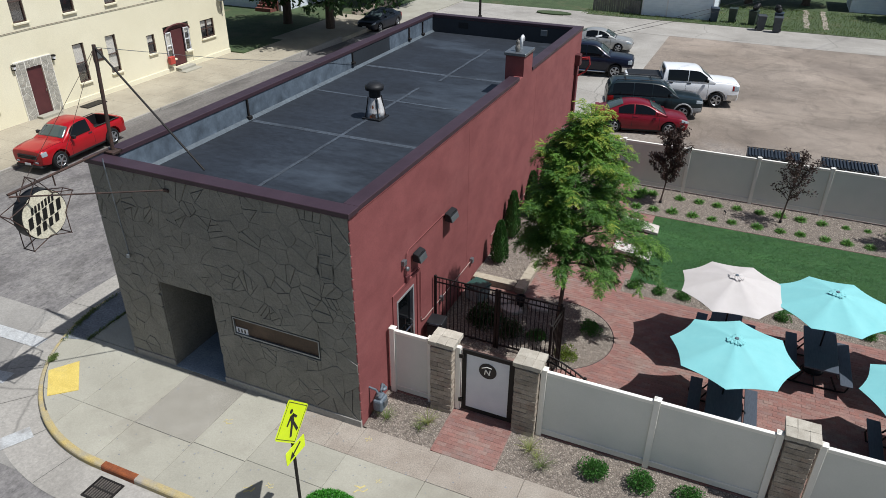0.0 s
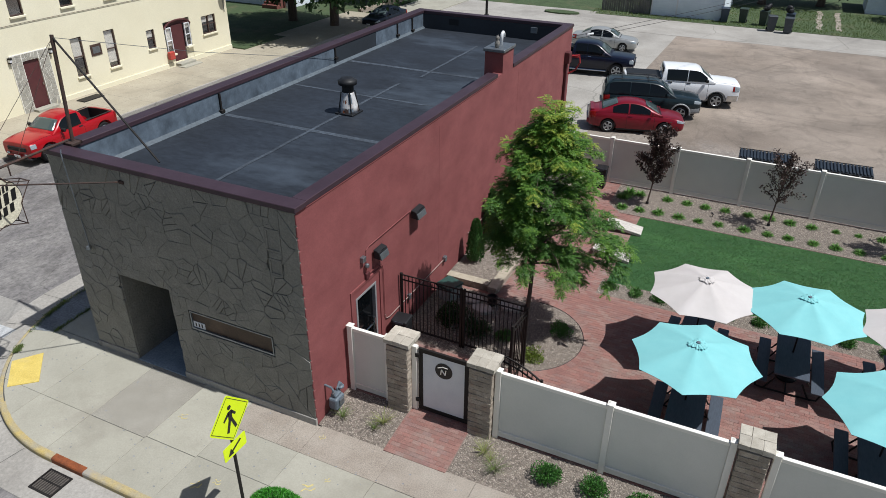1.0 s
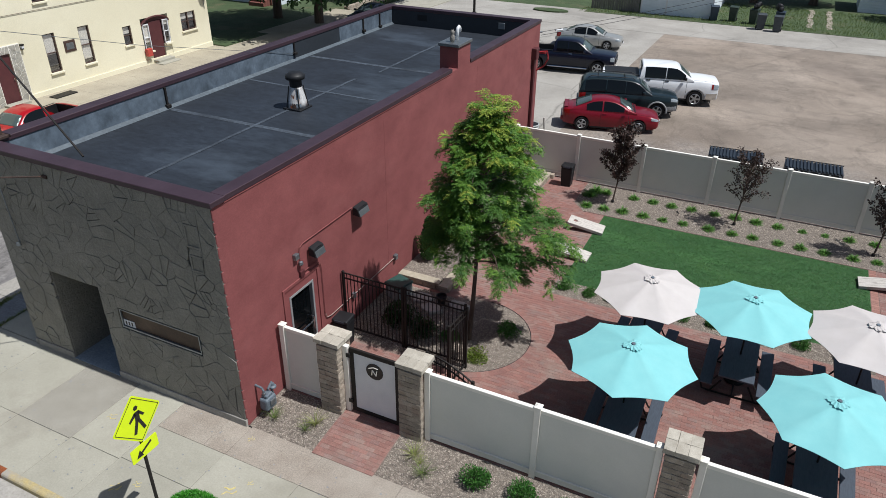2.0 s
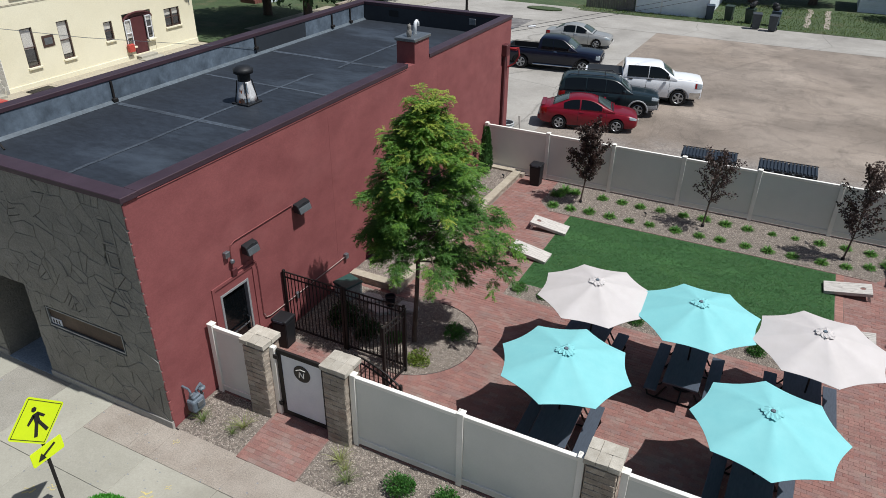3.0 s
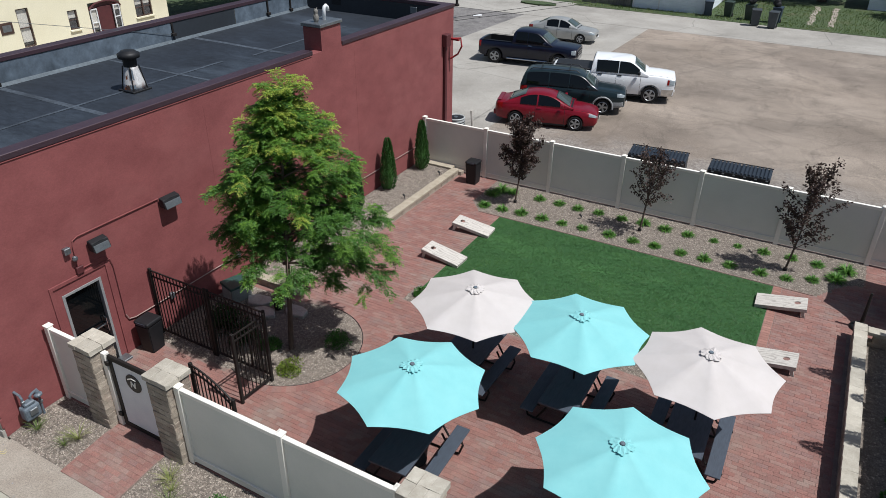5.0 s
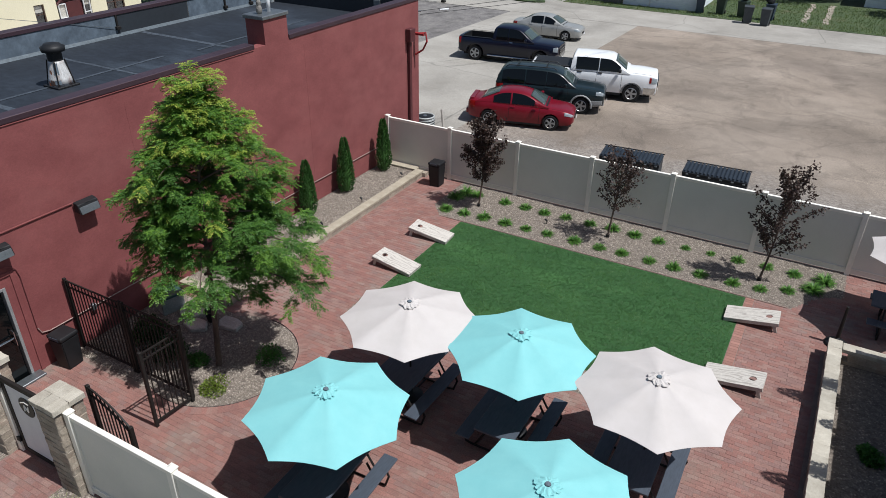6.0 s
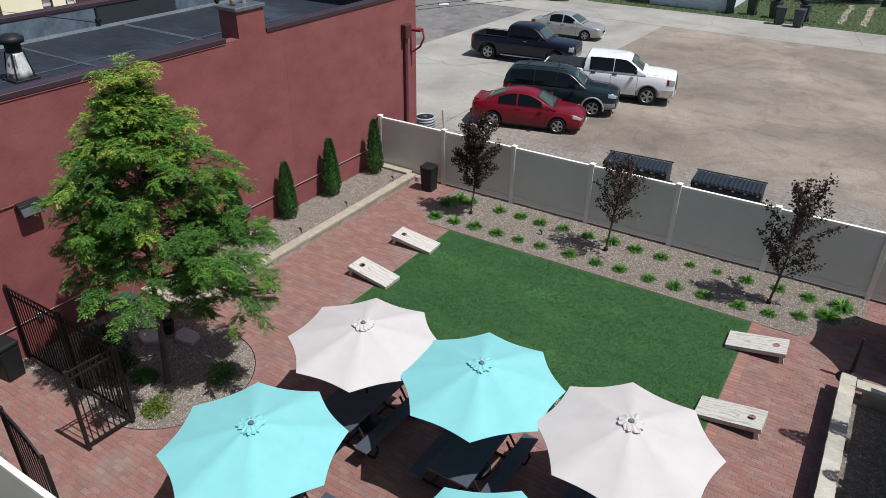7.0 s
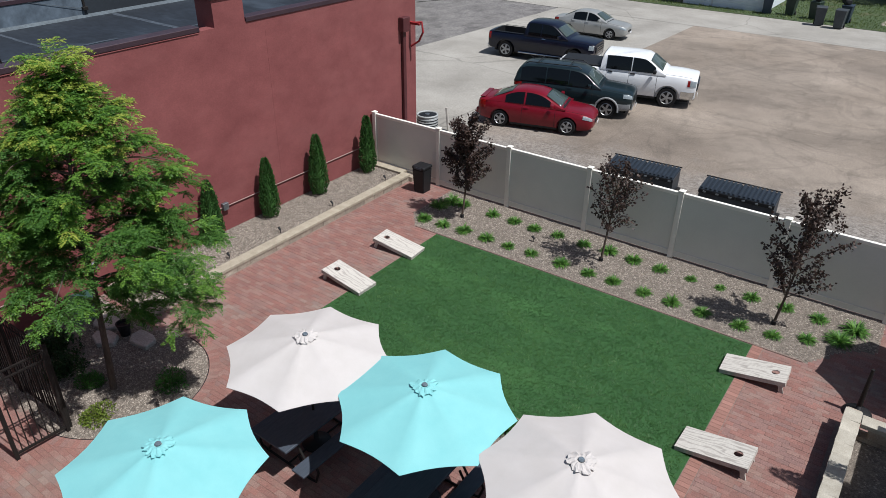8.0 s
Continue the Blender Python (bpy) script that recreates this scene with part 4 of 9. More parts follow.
# Posts and brackets on the west parapet.
for y, z0 in ((15.95, 4.78), (22.0, 4.95), (26.6, 4.85), (27.9, 4.8)):
    b = wpart("parapet_bracket", box(boxed(ix0 + 0.02, y - 0.03, z0, ix0 + 0.07, y + 0.03, zt, 0.005), ix0 + 0.02, y - 0.08, z0 - 0.05, ix0 + 0.12, y + 0.08, z0 + 0.05, 0.01), BLACK_IRON, bld)
wpart("wall_box", boxed(-8.3, iy1 - 0.06, 4.98, -8.02, iy1 - 0.016, 5.22, 0.01), STEEL, bld, "small grey vent on the rear parapet")
wpart("wall_patch", boxed(-12.0, iy1 - 0.02, 4.95, -11.55, iy1 - 0.016, 5.2), BLACK_PLASTIC, bld)

# Chimney.
wpart("chimney", box(boxed(BX1 - 0.3, 21.52, TOP - 0.11, BX1, 22.44, 5.98), BX1 - 0.62, 21.52, RZ, BX1 - 0.3, 22.44, 5.98), REDWALL, bld, "red painted chimney stub")
wpart("chimney_cap", boxed(BX1 - 0.67, 21.47, 5.98, BX1 + 0.05, 22.49, 6.08, 0.015), STEEL, bld, "grey metal chimney cap")
fl = tube(bmesh.new(), [(-6.95, 22.12, 6.07), (-6.95, 22.12, 6.36), (-6.95, 22.15, 6.42), (-6.95, 22.22, 6.45), (-6.95, 22.28, 6.4), (-6.95, 22.3, 6.3)], 0.052, 12)
wpart("flue_pipe", fl, WHITE_PAINT, bld, "white plastic flue with a bent end", True)
ow = bmesh.new()
lathe(ow, [(0.04, 0), (0.07, 0.02), (0.085, 0.1), (0.07, 0.19), (0.05, 0.22), (0.065, 0.26), (0.065, 0.31), (0.04, 0.35), (0.01, 0.355)], 12, (-6.95, 21.75, 6.08))
for s in (-1, 1):
    tube(ow, [(-6.95, 21.75 + 0.035 * s, 6.4), (-6.95, 21.75 + 0.055 * s, 6.46)], 0.018, 6, taper=[0.02, 0.003])
owl = link("owl_decoy", ow, surf("owl_plastic", "8d8983", "56534f", 0.6, scale=25, fine=80, bump=0.3), True)
tagged(owl, "grey-brown plastic owl decoy on the chimney cap", "decoy")

# Roof ventilator.
vent = thing("roof_ventilator", "white tapered roof ventilator with rust and a black cap", "ventilator", pose(-9.95, 17.7, RZ))
VENTW = surf("chipped_white_metal", "cfcfce", "a9a9a8", 0.55, scale=9, fine=30, bump=0.15, c3="6d3f2c", stain=0.95, fine_mix=0.2, stretch=(1, 1, 0.45))
part("base", boxed(-0.3, -0.3, 0, 0.3, 0.3, 0.05, 0.01), BLACK_PLASTIC, vent)
part("cone", lathe(bmesh.new(), [(0.29, 0.05), (0.27, 0.22), (0.18, 0.58), (0.17, 0.64)], 16), VENTW, vent, "chipped white cone", True)
for a0, a1, z_lo, z_hi, mt in ((262, 292, 0.07, 0.42, RUST_RAW), (276, 300, 0.07, 0.2, RUST), (225, 244, 0.06, 0.3, GREY_METER), (300, 330, 0.1, 0.6, GREY_METER)):
    rb = bmesh.new()
    col = []
    for k in range(7):
        a = radians(a0 + (a1 - a0) * k / 6)
        edge = 0.04 * math.sin(2.3 * k)
        col.append([rb.verts.new((q * math.cos(a), q * math.sin(a), z)) for z, q in ((z, 0.297 - 0.21 * (z - 0.05) if z > 0.22 else 0.296 - 0.12 * (z - 0.05)) for z in (z_lo, (z_lo + z_hi) / 2, z_hi + edge))])
    for u, v in zip(col, col[1:]):
        for j in (0, 1):
            rb.faces.new((u[j], v[j], v[j + 1], u[j + 1]))
    part("worn_patch", rb, mt, vent, "rusted and flaked patch on the cone")
for k in range(4):
    a = radians(45 + 90 * k)
    part("brace_leg", tube(bmesh.new(), [(0.31 * math.cos(a), 0.31 * math.sin(a), 0.04), (0.2 * math.cos(a), 0.2 * math.sin(a), 0.66)], 0.016, 5), BLACK_IRON, vent)
part("neck", lathe(bmesh.new(), [(0.175, 0.64), (0.175, 0.86)], 16), BLACK_PLASTIC, vent)
part("cap", lathe(bmesh.new(), [(0.2, 0.84), (0.27, 0.86), (0.28, 0.97), (0.22, 1.0), (0.18, 1.04), (0.1, 1.05), (0.01, 1.06)], 20), BLACK_PLASTIC, vent, "black domed cap", True)

# Side door.
wpart("side_door", boxed(BX1 - 0.12, 12.53, -0.02, BX1 - 0.07, 13.30, 2.12, 0.005), GLASS_DARK, bld, "dark glazed side door")
fb = bmesh.new()
for a in ((12.45, 0, 12.51, 2.2), (13.32, 0, 13.38, 2.2), (12.51, 2.14, 13.32, 2.2)):
    box(fb, BX1 - 0.16, a[0], a[1], BX1 + 0.012, a[2], a[3], 0.004)
wpart("door_frame", fb, surf("grey_door_paint", "8b8d8d", "7c7e80", 0.5, scale=5, fine=40, bump=0.05), bld, "grey metal door frame")
wpart("door_bar", tube(bmesh.new(), [(BX1 - 0.06, 12.56, 1.02), (BX1 + 0.0, 12.58, 1.05), (BX1 + 0.0, 13.24, 1.05), (BX1 - 0.06, 13.27, 1.02)], 0.024, 8), CHROME, bld, "chrome push bar")
wpart("door_handle", tube(bmesh.new(), [(BX1 - 0.05, 13.24, 0.85), (BX1 + 0.03, 13.24, 0.87), (BX1 + 0.03, 13.24, 1.2), (BX1 - 0.05, 13.24, 1.22)], 0.016, 8), CHROME, bld, "chrome pull handle")
wpart("door_void", boxed(BX1 - 0.9, 12.4, -0.1, BX1 - 0.3, 13.45, 2.3), DARK_VOID, bld)
tb = bmesh.new()
for a in ((12.22, 0, 12.3, 2.5), (13.54, 0, 13.62, 2.5), (12.3, 2.42, 13.54, 2.5)):
    box(tb, BX1 - 0.01, a[0], a[1], BX1 + 0.03, a[2], a[3], 0.004)
wpart("door_surround", tb, MATS["red_painted_stucco"], bld)
wpart("door_step", boxed(BX1 + 0.002, 12.35, -0.03, BX1 + 0.25, 13.5, 0.05, 0.01), STEEL, bld, "worn metal threshold")

# Wall lamps with conduit.
def wall_lamp(y, z, w):
    lt = thing("wall_lamp", "black box floodlight on the red wall", "lamp", pose(BX1, y, z), "wall floodlights")
    part("bracket", boxed(0, -0.05, -0.12, 0.06, 0.05, 0.02, 0.01), BLACK_IRON, lt)
    hb = bmesh.new()
    v = [hb.verts.new(p) for p in ((0.05, -w, -0.08), (0.05, w, -0.08), (0.05, w, 0.15), (0.05, -w, 0.15), (0.27, -w, -0.1), (0.27, w, -0.1), (0.2, w, 0.11), (0.2, -w, 0.11))]
    for f in ((0, 1, 2, 3), (4, 5, 6, 7), (0, 1, 5, 4), (3, 2, 6, 7), (0, 4, 7, 3), (1, 5, 6, 2)):
        hb.faces.new([v[k] for k in f])
    bmesh.ops.bevel(hb, geom=hb.edges[:], offset=0.012, segments=1, affect="EDGES")
    part("housing", hb, BLACK_PLASTIC, lt)
    lens = part("lens", boxed(-0.09, -w + 0.02, -0.004, 0.07, w - 0.02, 0.012, 0.004), STEEL, lt, "pale grey lens")
    lens.matrix_basis = pose(0.238, 0, -0.015, 0, 71.5, 0) @ pose(0, 0, 0, 0, 0, 180)


wall_lamp(15.42, 3.2, 0.24)
wall_lamp(13.45, 3.0, 0.2)
xw = BX1 + 0.03
cd = bmesh.new()
tube(cd, [(xw, 15.2, 3.33), (xw, 13.1, 3.33), (xw, 12.98, 3.28), (xw, 12.95, 3.15), (xw, 12.95, 2.62)], 0.011, 6)
wpart("conduit", cd, MATS["red_painted_stucco"], bld)
cd = bmesh.new()
tube(cd, [(xw, 12.95, 2.60), (xw, 13.5, 2.62), (xw, 13.68, 2.5), (xw, 13.72, 2.3), (xw, 13.72, 1.0)], 0.011, 6)
wpart("conduit", cd, MATS["red_painted_stucco"], bld)
cd = bmesh.new()
tube(cd, [(xw, 13.72, 1.0), (xw, 13.78, 0.85), (xw, 13.95, 0.8), (xw, 17.3, 0.8)], 0.012, 6)
wpart("conduit", cd, surf("pink_grey_conduit", "a58f89", "927e78", 0.5, scale=8, fine=40, bump=0.05), bld, "thin conduit along the wall")
cd = bmesh.new()
tube(cd, [(xw, 19.0, 0.84), (xw, 23.0, 0.82), (xw, 26.9, 0.8)], 0.012, 6)
wpart("conduit", cd, MATS["pink_grey_conduit"], bld, "thin conduit along the wall")
wpart("junction_box", boxed(BX1, 12.88, 2.52, BX1 + 0.07, 13.04, 2.68, 0.008), MAROON, bld)
wpart("camera_box", boxed(BX1, 12.72, 3.06, BX1 + 0.1, 12.86, 3.2, 0.01), STEEL, bld, "small grey box on the wall")
wpart("camera_eye", lathe(bmesh.new(), [(0.04, 0), (0.06, 0.04), (0.05, 0.09), (0.01, 0.11)], 10, (BX1 + 0.08, 12.9, 2.86)), STEEL, bld)
wpart("outlet_box", boxed(BX1, 14.95, 0.72, BX1 + 0.09, 15.07, 0.88, 0.01), STEEL, bld)
wpart("outlet_box", boxed(BX1, 20.9, 0.75, BX1 + 0.1, 21.08, 0.95, 0.01), STEEL, bld)
wpart("outlet_box", boxed(BX1, 17.2, 0.74, BX1 + 0.1, 17.34, 0.9, 0.01), STEEL, bld)
# Vertical movement joints in the wall coat.
for y in (16.95, 23.05):
    wpart("wall_joint", boxed(BX1 - 0.002, y, 0.8, BX1 + 0.003, y + 0.012, 5.05), MATS["red_painted_stucco"], bld)
# Quoins: stone returns at the corner.
for k in range(19):
    z = 0.1 + 0.275 * k
    wpart("quoin", boxed(BX1 - 0.03, BY0 - 0.012, z, BX1 + 0.016, BY0 + 0.02 + 0.05 * rnd.random(), z + 0.235, 0.01), REDWALL, bld)
# Downspout and scupper.
wpart("scupper_box", boxed(BX1, 28.42, 4.05, BX1 + 0.22, 28.75, 4.5, 0.02), MAROON, bld)
wpart("downspout", boxed(BX1 + 0.02, 28.52, -0.05, BX1 + 0.12, 28.66, 4.05, 0.01), MAROON, bld, "dark red downspout")
wpart("hose_arm", tube(bmesh.new(), [(BX1 + 0.1, 29.0, 4.25), (BX1 + 0.45, 29.05, 4.3), (BX1 + 0.5, 29.05, 4.0), (BX1 + 0.34, 29.05, 3.7), (BX1 + 0.05, 29.0, 3.5)], 0.035, 8), surf("red_enamel", "9c2a2e", "8a2428", 0.5), bld, "red bracket")
wpart("hose_arm_top", boxed(BX1, 28.95, 4.2, BX1 + 0.42, 29.05, 4.28, 0.01), MATS["red_enamel"], bld, "red bracket arm")

# ---- yellow building ----
yb = thing("yellow_building", "two-storey cream yellow rendered building across the street", "building", pose(-35, 22, -0.2))
YX = -32.4
yholes = [(23.15, 24.05, -0.3, 2.3), (26.05, 26.75, 0.8, 2.8), (28.2, 28.9, 0.8, 2.8), (31.1, 31.7, 1.2, 2.25), (32.45, 34.6, -0.3, 2.45), (35.65, 36.9, 1.15, 2.25),
          (23.2, 23.95, 4.4, 6.3), (26.0, 26.75, 4.4, 6.3), (28.7, 29.45, 4.4, 6.3), (20.2, 21.2, 0.75, 2.6), (31.5, 32.2, 4.4, 6.3), (34.6, 35.4, 4.4, 6.3)]
wpart("wall", tri_wall(bmesh.new(), "y", 4.0, 38.1, yholes, -0.9, 7.6, YX - 0.35, YX), YELLOW_WALL, yb, "cream yellow rendered wall")
wpart("end_wall", boxed(-48.0, 37.8, -0.9, YX - 0.352, 38.1, 7.6), YELLOW_WALL, yb)
wpart("roof", boxed(-48.0, 3.9, 7.6, YX + 0.1, 38.2, 7.9, 0.02), ROOF, yb)
wpart("wall_base", boxed(YX, 24.3, -0.9, YX + 0.06, 38.1, 0.05, 0.01), YELLOW_WALL, yb)


def sash(y0, y1, z0, z1, blind=0.5, wood=BROWN_FRAME, double=False, t=0.055, x=YX - 0.1):
    """A window with its frame, sashes, blind and sill."""
    w = wpart("window", boxed(x - 0.12, y0 + 0.01, z0 + 0.01, x - 0.06, y1 - 0.01, z1 - 0.01), DARK_VOID, yb)
    fb = bmesh.new()
    for a in ((y0, z0, y1, z0 + t), (y0, z1 - t, y1, z1), (y0, z0 + t, y0 + t, z1 - t), (y1 - t, z0 + t, y1, z1 - t), (y0 + t, (z0 + z1) / 2 - 0.02, y1 - t, (z0 + z1) / 2 + 0.02)):
        box(fb, x - 0.03, a[0], a[1], x + 0.05, a[2], a[3], 0.004)
    if double:
        box(fb, x - 0.028, (y0 + y1) / 2 - 0.04, z0 + t, x + 0.052, (y0 + y1) / 2 + 0.04, z1 - t)
    f = part("window_frame", fb, wood, w)
    part("pane", boxed(x - 0.012, y0 + t, z0 + t, x - 0.004, y1 - t, z1 - t), GLASS_PALE, w)
    if blind:
        part("blind", boxed(x - 0.05, y0 + t, z1 - t - blind * (z1 - z0 - 2 * t), x - 0.04, y1 - t, z1 - t), VINYL_TRIM, w)
    part("sill", boxed(x + 0.05, y0 - 0.06, z0 - 0.09, x + 0.2, y1 + 0.06, z0, 0.008), YELLOW_WALL, w)


sash(26.05, 26.75, 0.8, 2.8, 0.55)
sash(28.2, 28.9, 0.8, 2.8, 0.9)
sash(31.1, 31.7, 1.2, 2.25, 0.4)
sash(35.65, 36.9, 1.15, 2.25, 0.35, double=True)
sash(20.2, 21.2, 0.75, 2.6, 0.6)
for y0, y1 in ((23.2, 23.95), (26.0, 26.75), (28.7, 29.45), (31.5, 32.2), (34.6, 35.4)):
    sash(y0, y1, 4.4, 6.3, 0.3)
# Stone-faced doorway.
sd = wpart("stone_doorway", tri_wall(bmesh.new(), "y", 22.55, 24.65, [(23.15, 24.05, -0.3, 2.3)], -0.3, 2.68, YX, YX + 0.05), VINYL_TRIM, yb, "pale stone-faced doorway")
DST = surf("doorway_stone", "a9a69c", "8f8c83", 0.85, scale=4, fine=30, bump=0.4, rand=0.12)
for q0, q1, w0, w1, cnt, sd_ in ((22.57, 23.13, -0.2, 2.66, 24, 1), (24.07, 24.63, -0.2, 2.66, 24, 2), (23.15, 24.05, 2.32, 2.66, 7, 3)):
    for poly in voronoi_cells(q0, q1, w0, w1, cnt, sd_):
        poly = inset(poly, 0.016)
        inner = inset(poly, 0.012) if len(poly) > 2 else []
        if len(inner) < 3:
            continue
        sb = bmesh.new()
        lo = [sb.verts.new((YX + 0.045, p[0], p[1])) for p in poly]
        hi = [sb.verts.new((YX + 0.062 + rnd.random() * 0.01, p[0], p[1])) for p in poly]
        sb.faces.new(hi)
        for i in range(len(poly)):
            sb.faces.new((lo[i], lo[(i + 1) % len(poly)], hi[(i + 1) % len(poly)], hi[i]))
        ob = link("stone", sb, DST)
        ob.parent = sd
dd = wpart("door", boxed(YX - 0.1, 23.15, -0.1, YX - 0.04, 24.05, 2.3, 0.006), MAROON, yb, "maroon panel door")
part("door_handle", tube(bmesh.new(), [(YX - 0.04, 23.95, 0.95), (YX + 0.02, 23.95, 0.97), (YX + 0.02, 23.95, 1.1)], 0.02, 8), CHROME, dd)
wpart("door_step", boxed(YX + 0.06, 23.0, -0.3, YX + 0.5, 24.2, -0.06, 0.015), CONC, yb)
for y in (22.5, 24.75):
    lp = wpart("door_lamp", box(boxed(YX, y - 0.06, 2.35, YX + 0.14, y + 0.06, 2.42), YX + 0.03, y - 0.08, 2.55, YX + 0.2, y + 0.08, 2.62), BLACK_IRON, yb)
    part("lamp_glass", boxed(YX + 0.05, y - 0.06, 2.42, YX + 0.18, y + 0.06, 2.55), WHITE_PAINT, lp)
# Arched maroon entrance.
ar = bmesh.new()
pts = [(33.55 + 1.06 * math.cos(radians(a)), 2.05 + 0.4 * math.sin(radians(a))) for a in range(0, 181, 12)]
poly_ = [(34.6, -0.25)] + pts + [(32.47, -0.25)]
lo = [ar.verts.new((YX - 0.16, y, z)) for y, z in poly_]
hi = [ar.verts.new((YX - 0.13, y, z)) for y, z in poly_]
ar.faces.new(lo), ar.faces.new(hi)
for i in range(len(poly_)):
    ar.faces.new((lo[i], lo[(i + 1) % len(poly_)], hi[(i + 1) % len(poly_)], hi[i]))
wpart("entrance_panel", ar, MAROON, yb, "maroon arched entrance")
hood = bmesh.new()
tube(hood, [(YX + 0.03, y, z) for y, z in pts], 0.05, 6)
wpart("arch_trim", hood, MAROON, yb)
wpart("entrance_door", boxed(YX - 0.12, 33.08, -0.1, YX - 0.06, 34.0, 2.15, 0.006), MAROON, yb, "maroon entrance door")
sash(32.52, 33.0, 0.55, 2.1, 0.7, WHITE_PAINT, x=YX - 0.02)
sash(34.1, 34.55, 0.75, 2.15, 0.2, WHITE_PAINT, x=YX - 0.02)
wpart("arch_fill", boxed(YX - 0.14, 32.47, -0.3, YX - 0.03, 33.02, 0.5), YELLOW_WALL, yb)
wpart("arch_fill", boxed(YX - 0.14, 34.06, -0.3, YX - 0.03, 34.6, 0.7), YELLOW_WALL, yb)
wpart("entrance_step", box(boxed(YX, 32.9, -0.4, YX + 0.5, 34.2, -0.02, 0.02), YX + 0.3, 32.8, -0.4, YX + 0.9, 34.3, -0.16, 0.02), CONC, yb, "two concrete steps")
wpart("plaque", box(boxed(YX + 0.001, 27.15, 1.65, YX + 0.03, 27.85, 2.25, 0.006), YX + 0.03, 27.22, 1.72, YX + 0.034, 27.78, 2.18), BROWN_FRAME, yb, "brown framed notice board")
wpart("notice", boxed(YX + 0.034, 27.27, 1.78, YX + 0.04, 27.73, 2.12), STEEL, yb)
wpart("mailbox", boxed(YX + 0.06, 32.35, 0.3, YX + 0.3, 32.75, 0.75, 0.02), surf("red_box_paint", "b8473c", "a03c33", 0.5), yb, "red box beside the entrance")
wpart("dish", lathe(bmesh.new(), [(0.02, 0), (0.2, 0.03), (0.3, 0.1)], 14, (YX + 0.2, 37.7, 3.15), close=False), STEEL, yb)
wpart("downpipe", tube(bmesh.new(), [(YX + 0.05, 37.75, 3.1), (YX + 0.05, 37.8, 2.2)], 0.02, 6), STEEL, yb)
wpart("cellar_grate", boxed(-31.9, 25.2, -0.2, -31.3, 26.5, -0.14, 0.01), BLACK_IRON, yb, "dark cellar grate in the pavement")
wpart("wall_cable", tube(bmesh.new(), [(YX + 0.03, 10, 3.9), (YX + 0.03, 24, 4.05), (YX + 0.03, 37.9, 4.0)], 0.012, 5), BROWN_FRAME, yb)

# ---- vinyl fences ----
def fence_run(name, label, x_posts, y, top, z0):
    """Posts with flat caps and, between them, tongue-and-groove panels held by top and bottom rails."""
    f = thing(name, label, "fence", pose(x_posts[0], y, z0))
    L = [x - x_posts[0] for x in x_posts]
    h = top - z0
    for x in L:
        p = part("post", boxed(x - 0.064, -0.064, -0.1, x + 0.064, 0.064, h + 0.02, 0.006), VINYL_TRIM, f)
        cb = boxed(x - 0.078, -0.078, h + 0.02, x + 0.078, 0.078, h + 0.045, 0.006)
        bmesh.ops.create_cone(cb, cap_ends=True, segments=4, radius1=0.09, radius2=0.01, depth=0.03, matrix=pose(x, 0, h + 0.06, 0, 0, 45))
        part("post_cap", cb, VINYL_TRIM, p)
    for a, b in zip(L, L[1:]):
        if b - a < 0.3:
            continue
        part("top_rail", boxed(a + 0.064, -0.045, h - 0.1, b - 0.064, 0.045, h - 0.012, 0.006), VINYL_TRIM, f)
        part("bottom_rail", boxed(a + 0.064, -0.045, 0.06, b - 0.064, 0.045, 0.2, 0.006), VINYL, f)
        # Cream strip painted as the bright line of light along the bottom rail.
        part("rail_lip", boxed(a + 0.064, -0.052, 0.2, b - 0.064, -0.02, 0.218, 0.004), VINYL_TRIM, f)
        part("panel", boxed(a + 0.065, -0.02, 0.2, b - 0.065, 0.02, h - 0.1, 0.003), VINYL, f)
    return f


fence_run("north_fence", "greige vinyl privacy fence with cream posts", [-6.5, -4.0, -1.52, 0.95, 3.4, 5.87, 8.33, 10.8, 13.3], 26.98, 1.82, -0.01)
# Added out of view, so that its shadow falls across the east bed.
side = fence_run("side_fence", "unseen greige vinyl fence, added to shade the bed behind the low wall", [0.0, 2.4, 4.8, 7.2, 9.6], 0.0, 1.9, 0.0)
side.matrix_basis = pose(9.47, 12.9, 0, 0, 0, 90)
fence_run("front_fence", "short greige vinyl fence between wall and pillar", [-6.49, -5.5], 11.93, 1.82, -0.03)
fence_run("front_fence", "long greige vinyl fence along the pavement", [-2.78, -0.38, 1.95], 11.93, 1.82, -0.03)
fence_run("front_fence", "long greige vinyl fence along the pavement", [2.71, 5.1, 7.5, 9.9], 11.93, 1.82, -0.03)


# ---- stone pillars ----
def rough_block(sx, sy, sz, seed, amp=0.012):
    """A split-face block: subdivided, with pushed faces and worn arrises."""
    r = random.Random(seed)
    bm = boxed(-sx / 2, -sy / 2, -sz / 2, sx / 2, sy / 2, sz / 2)
    bmesh.ops.bevel(bm, geom=bm.edges[:], offset=min(sx, sy, sz) * 0.06, segments=1, affect="EDGES")
    for v in bm.verts:
        v.co += Vector((r.uniform(-amp, amp), r.uniform(-amp, amp), r.uniform(-amp, amp) * 0.5))
    me = bpy.data.meshes.new("block")
    bmesh.ops.recalc_face_normals(bm, faces=bm.faces)
    bm.to_mesh(me)
    bm.free()
    return me


def with_mat(me, mat):
    me.materials.append(mat)
    return me


PB_LONG = [with_mat(rough_block(0.368, 0.2, 0.139, 50 + k, 0.01), BLOCK) for k in range(4)]
PB_SHORT = [with_mat(rough_block(0.214, 0.2, 0.139, 60 + k, 0.01), BLOCK) for k in range(4)]
CAP_ST = [with_mat(rough_block(0.232, 0.325, 0.12, 70 + k, 0.008), CAPSTONE) for k in range(4)]


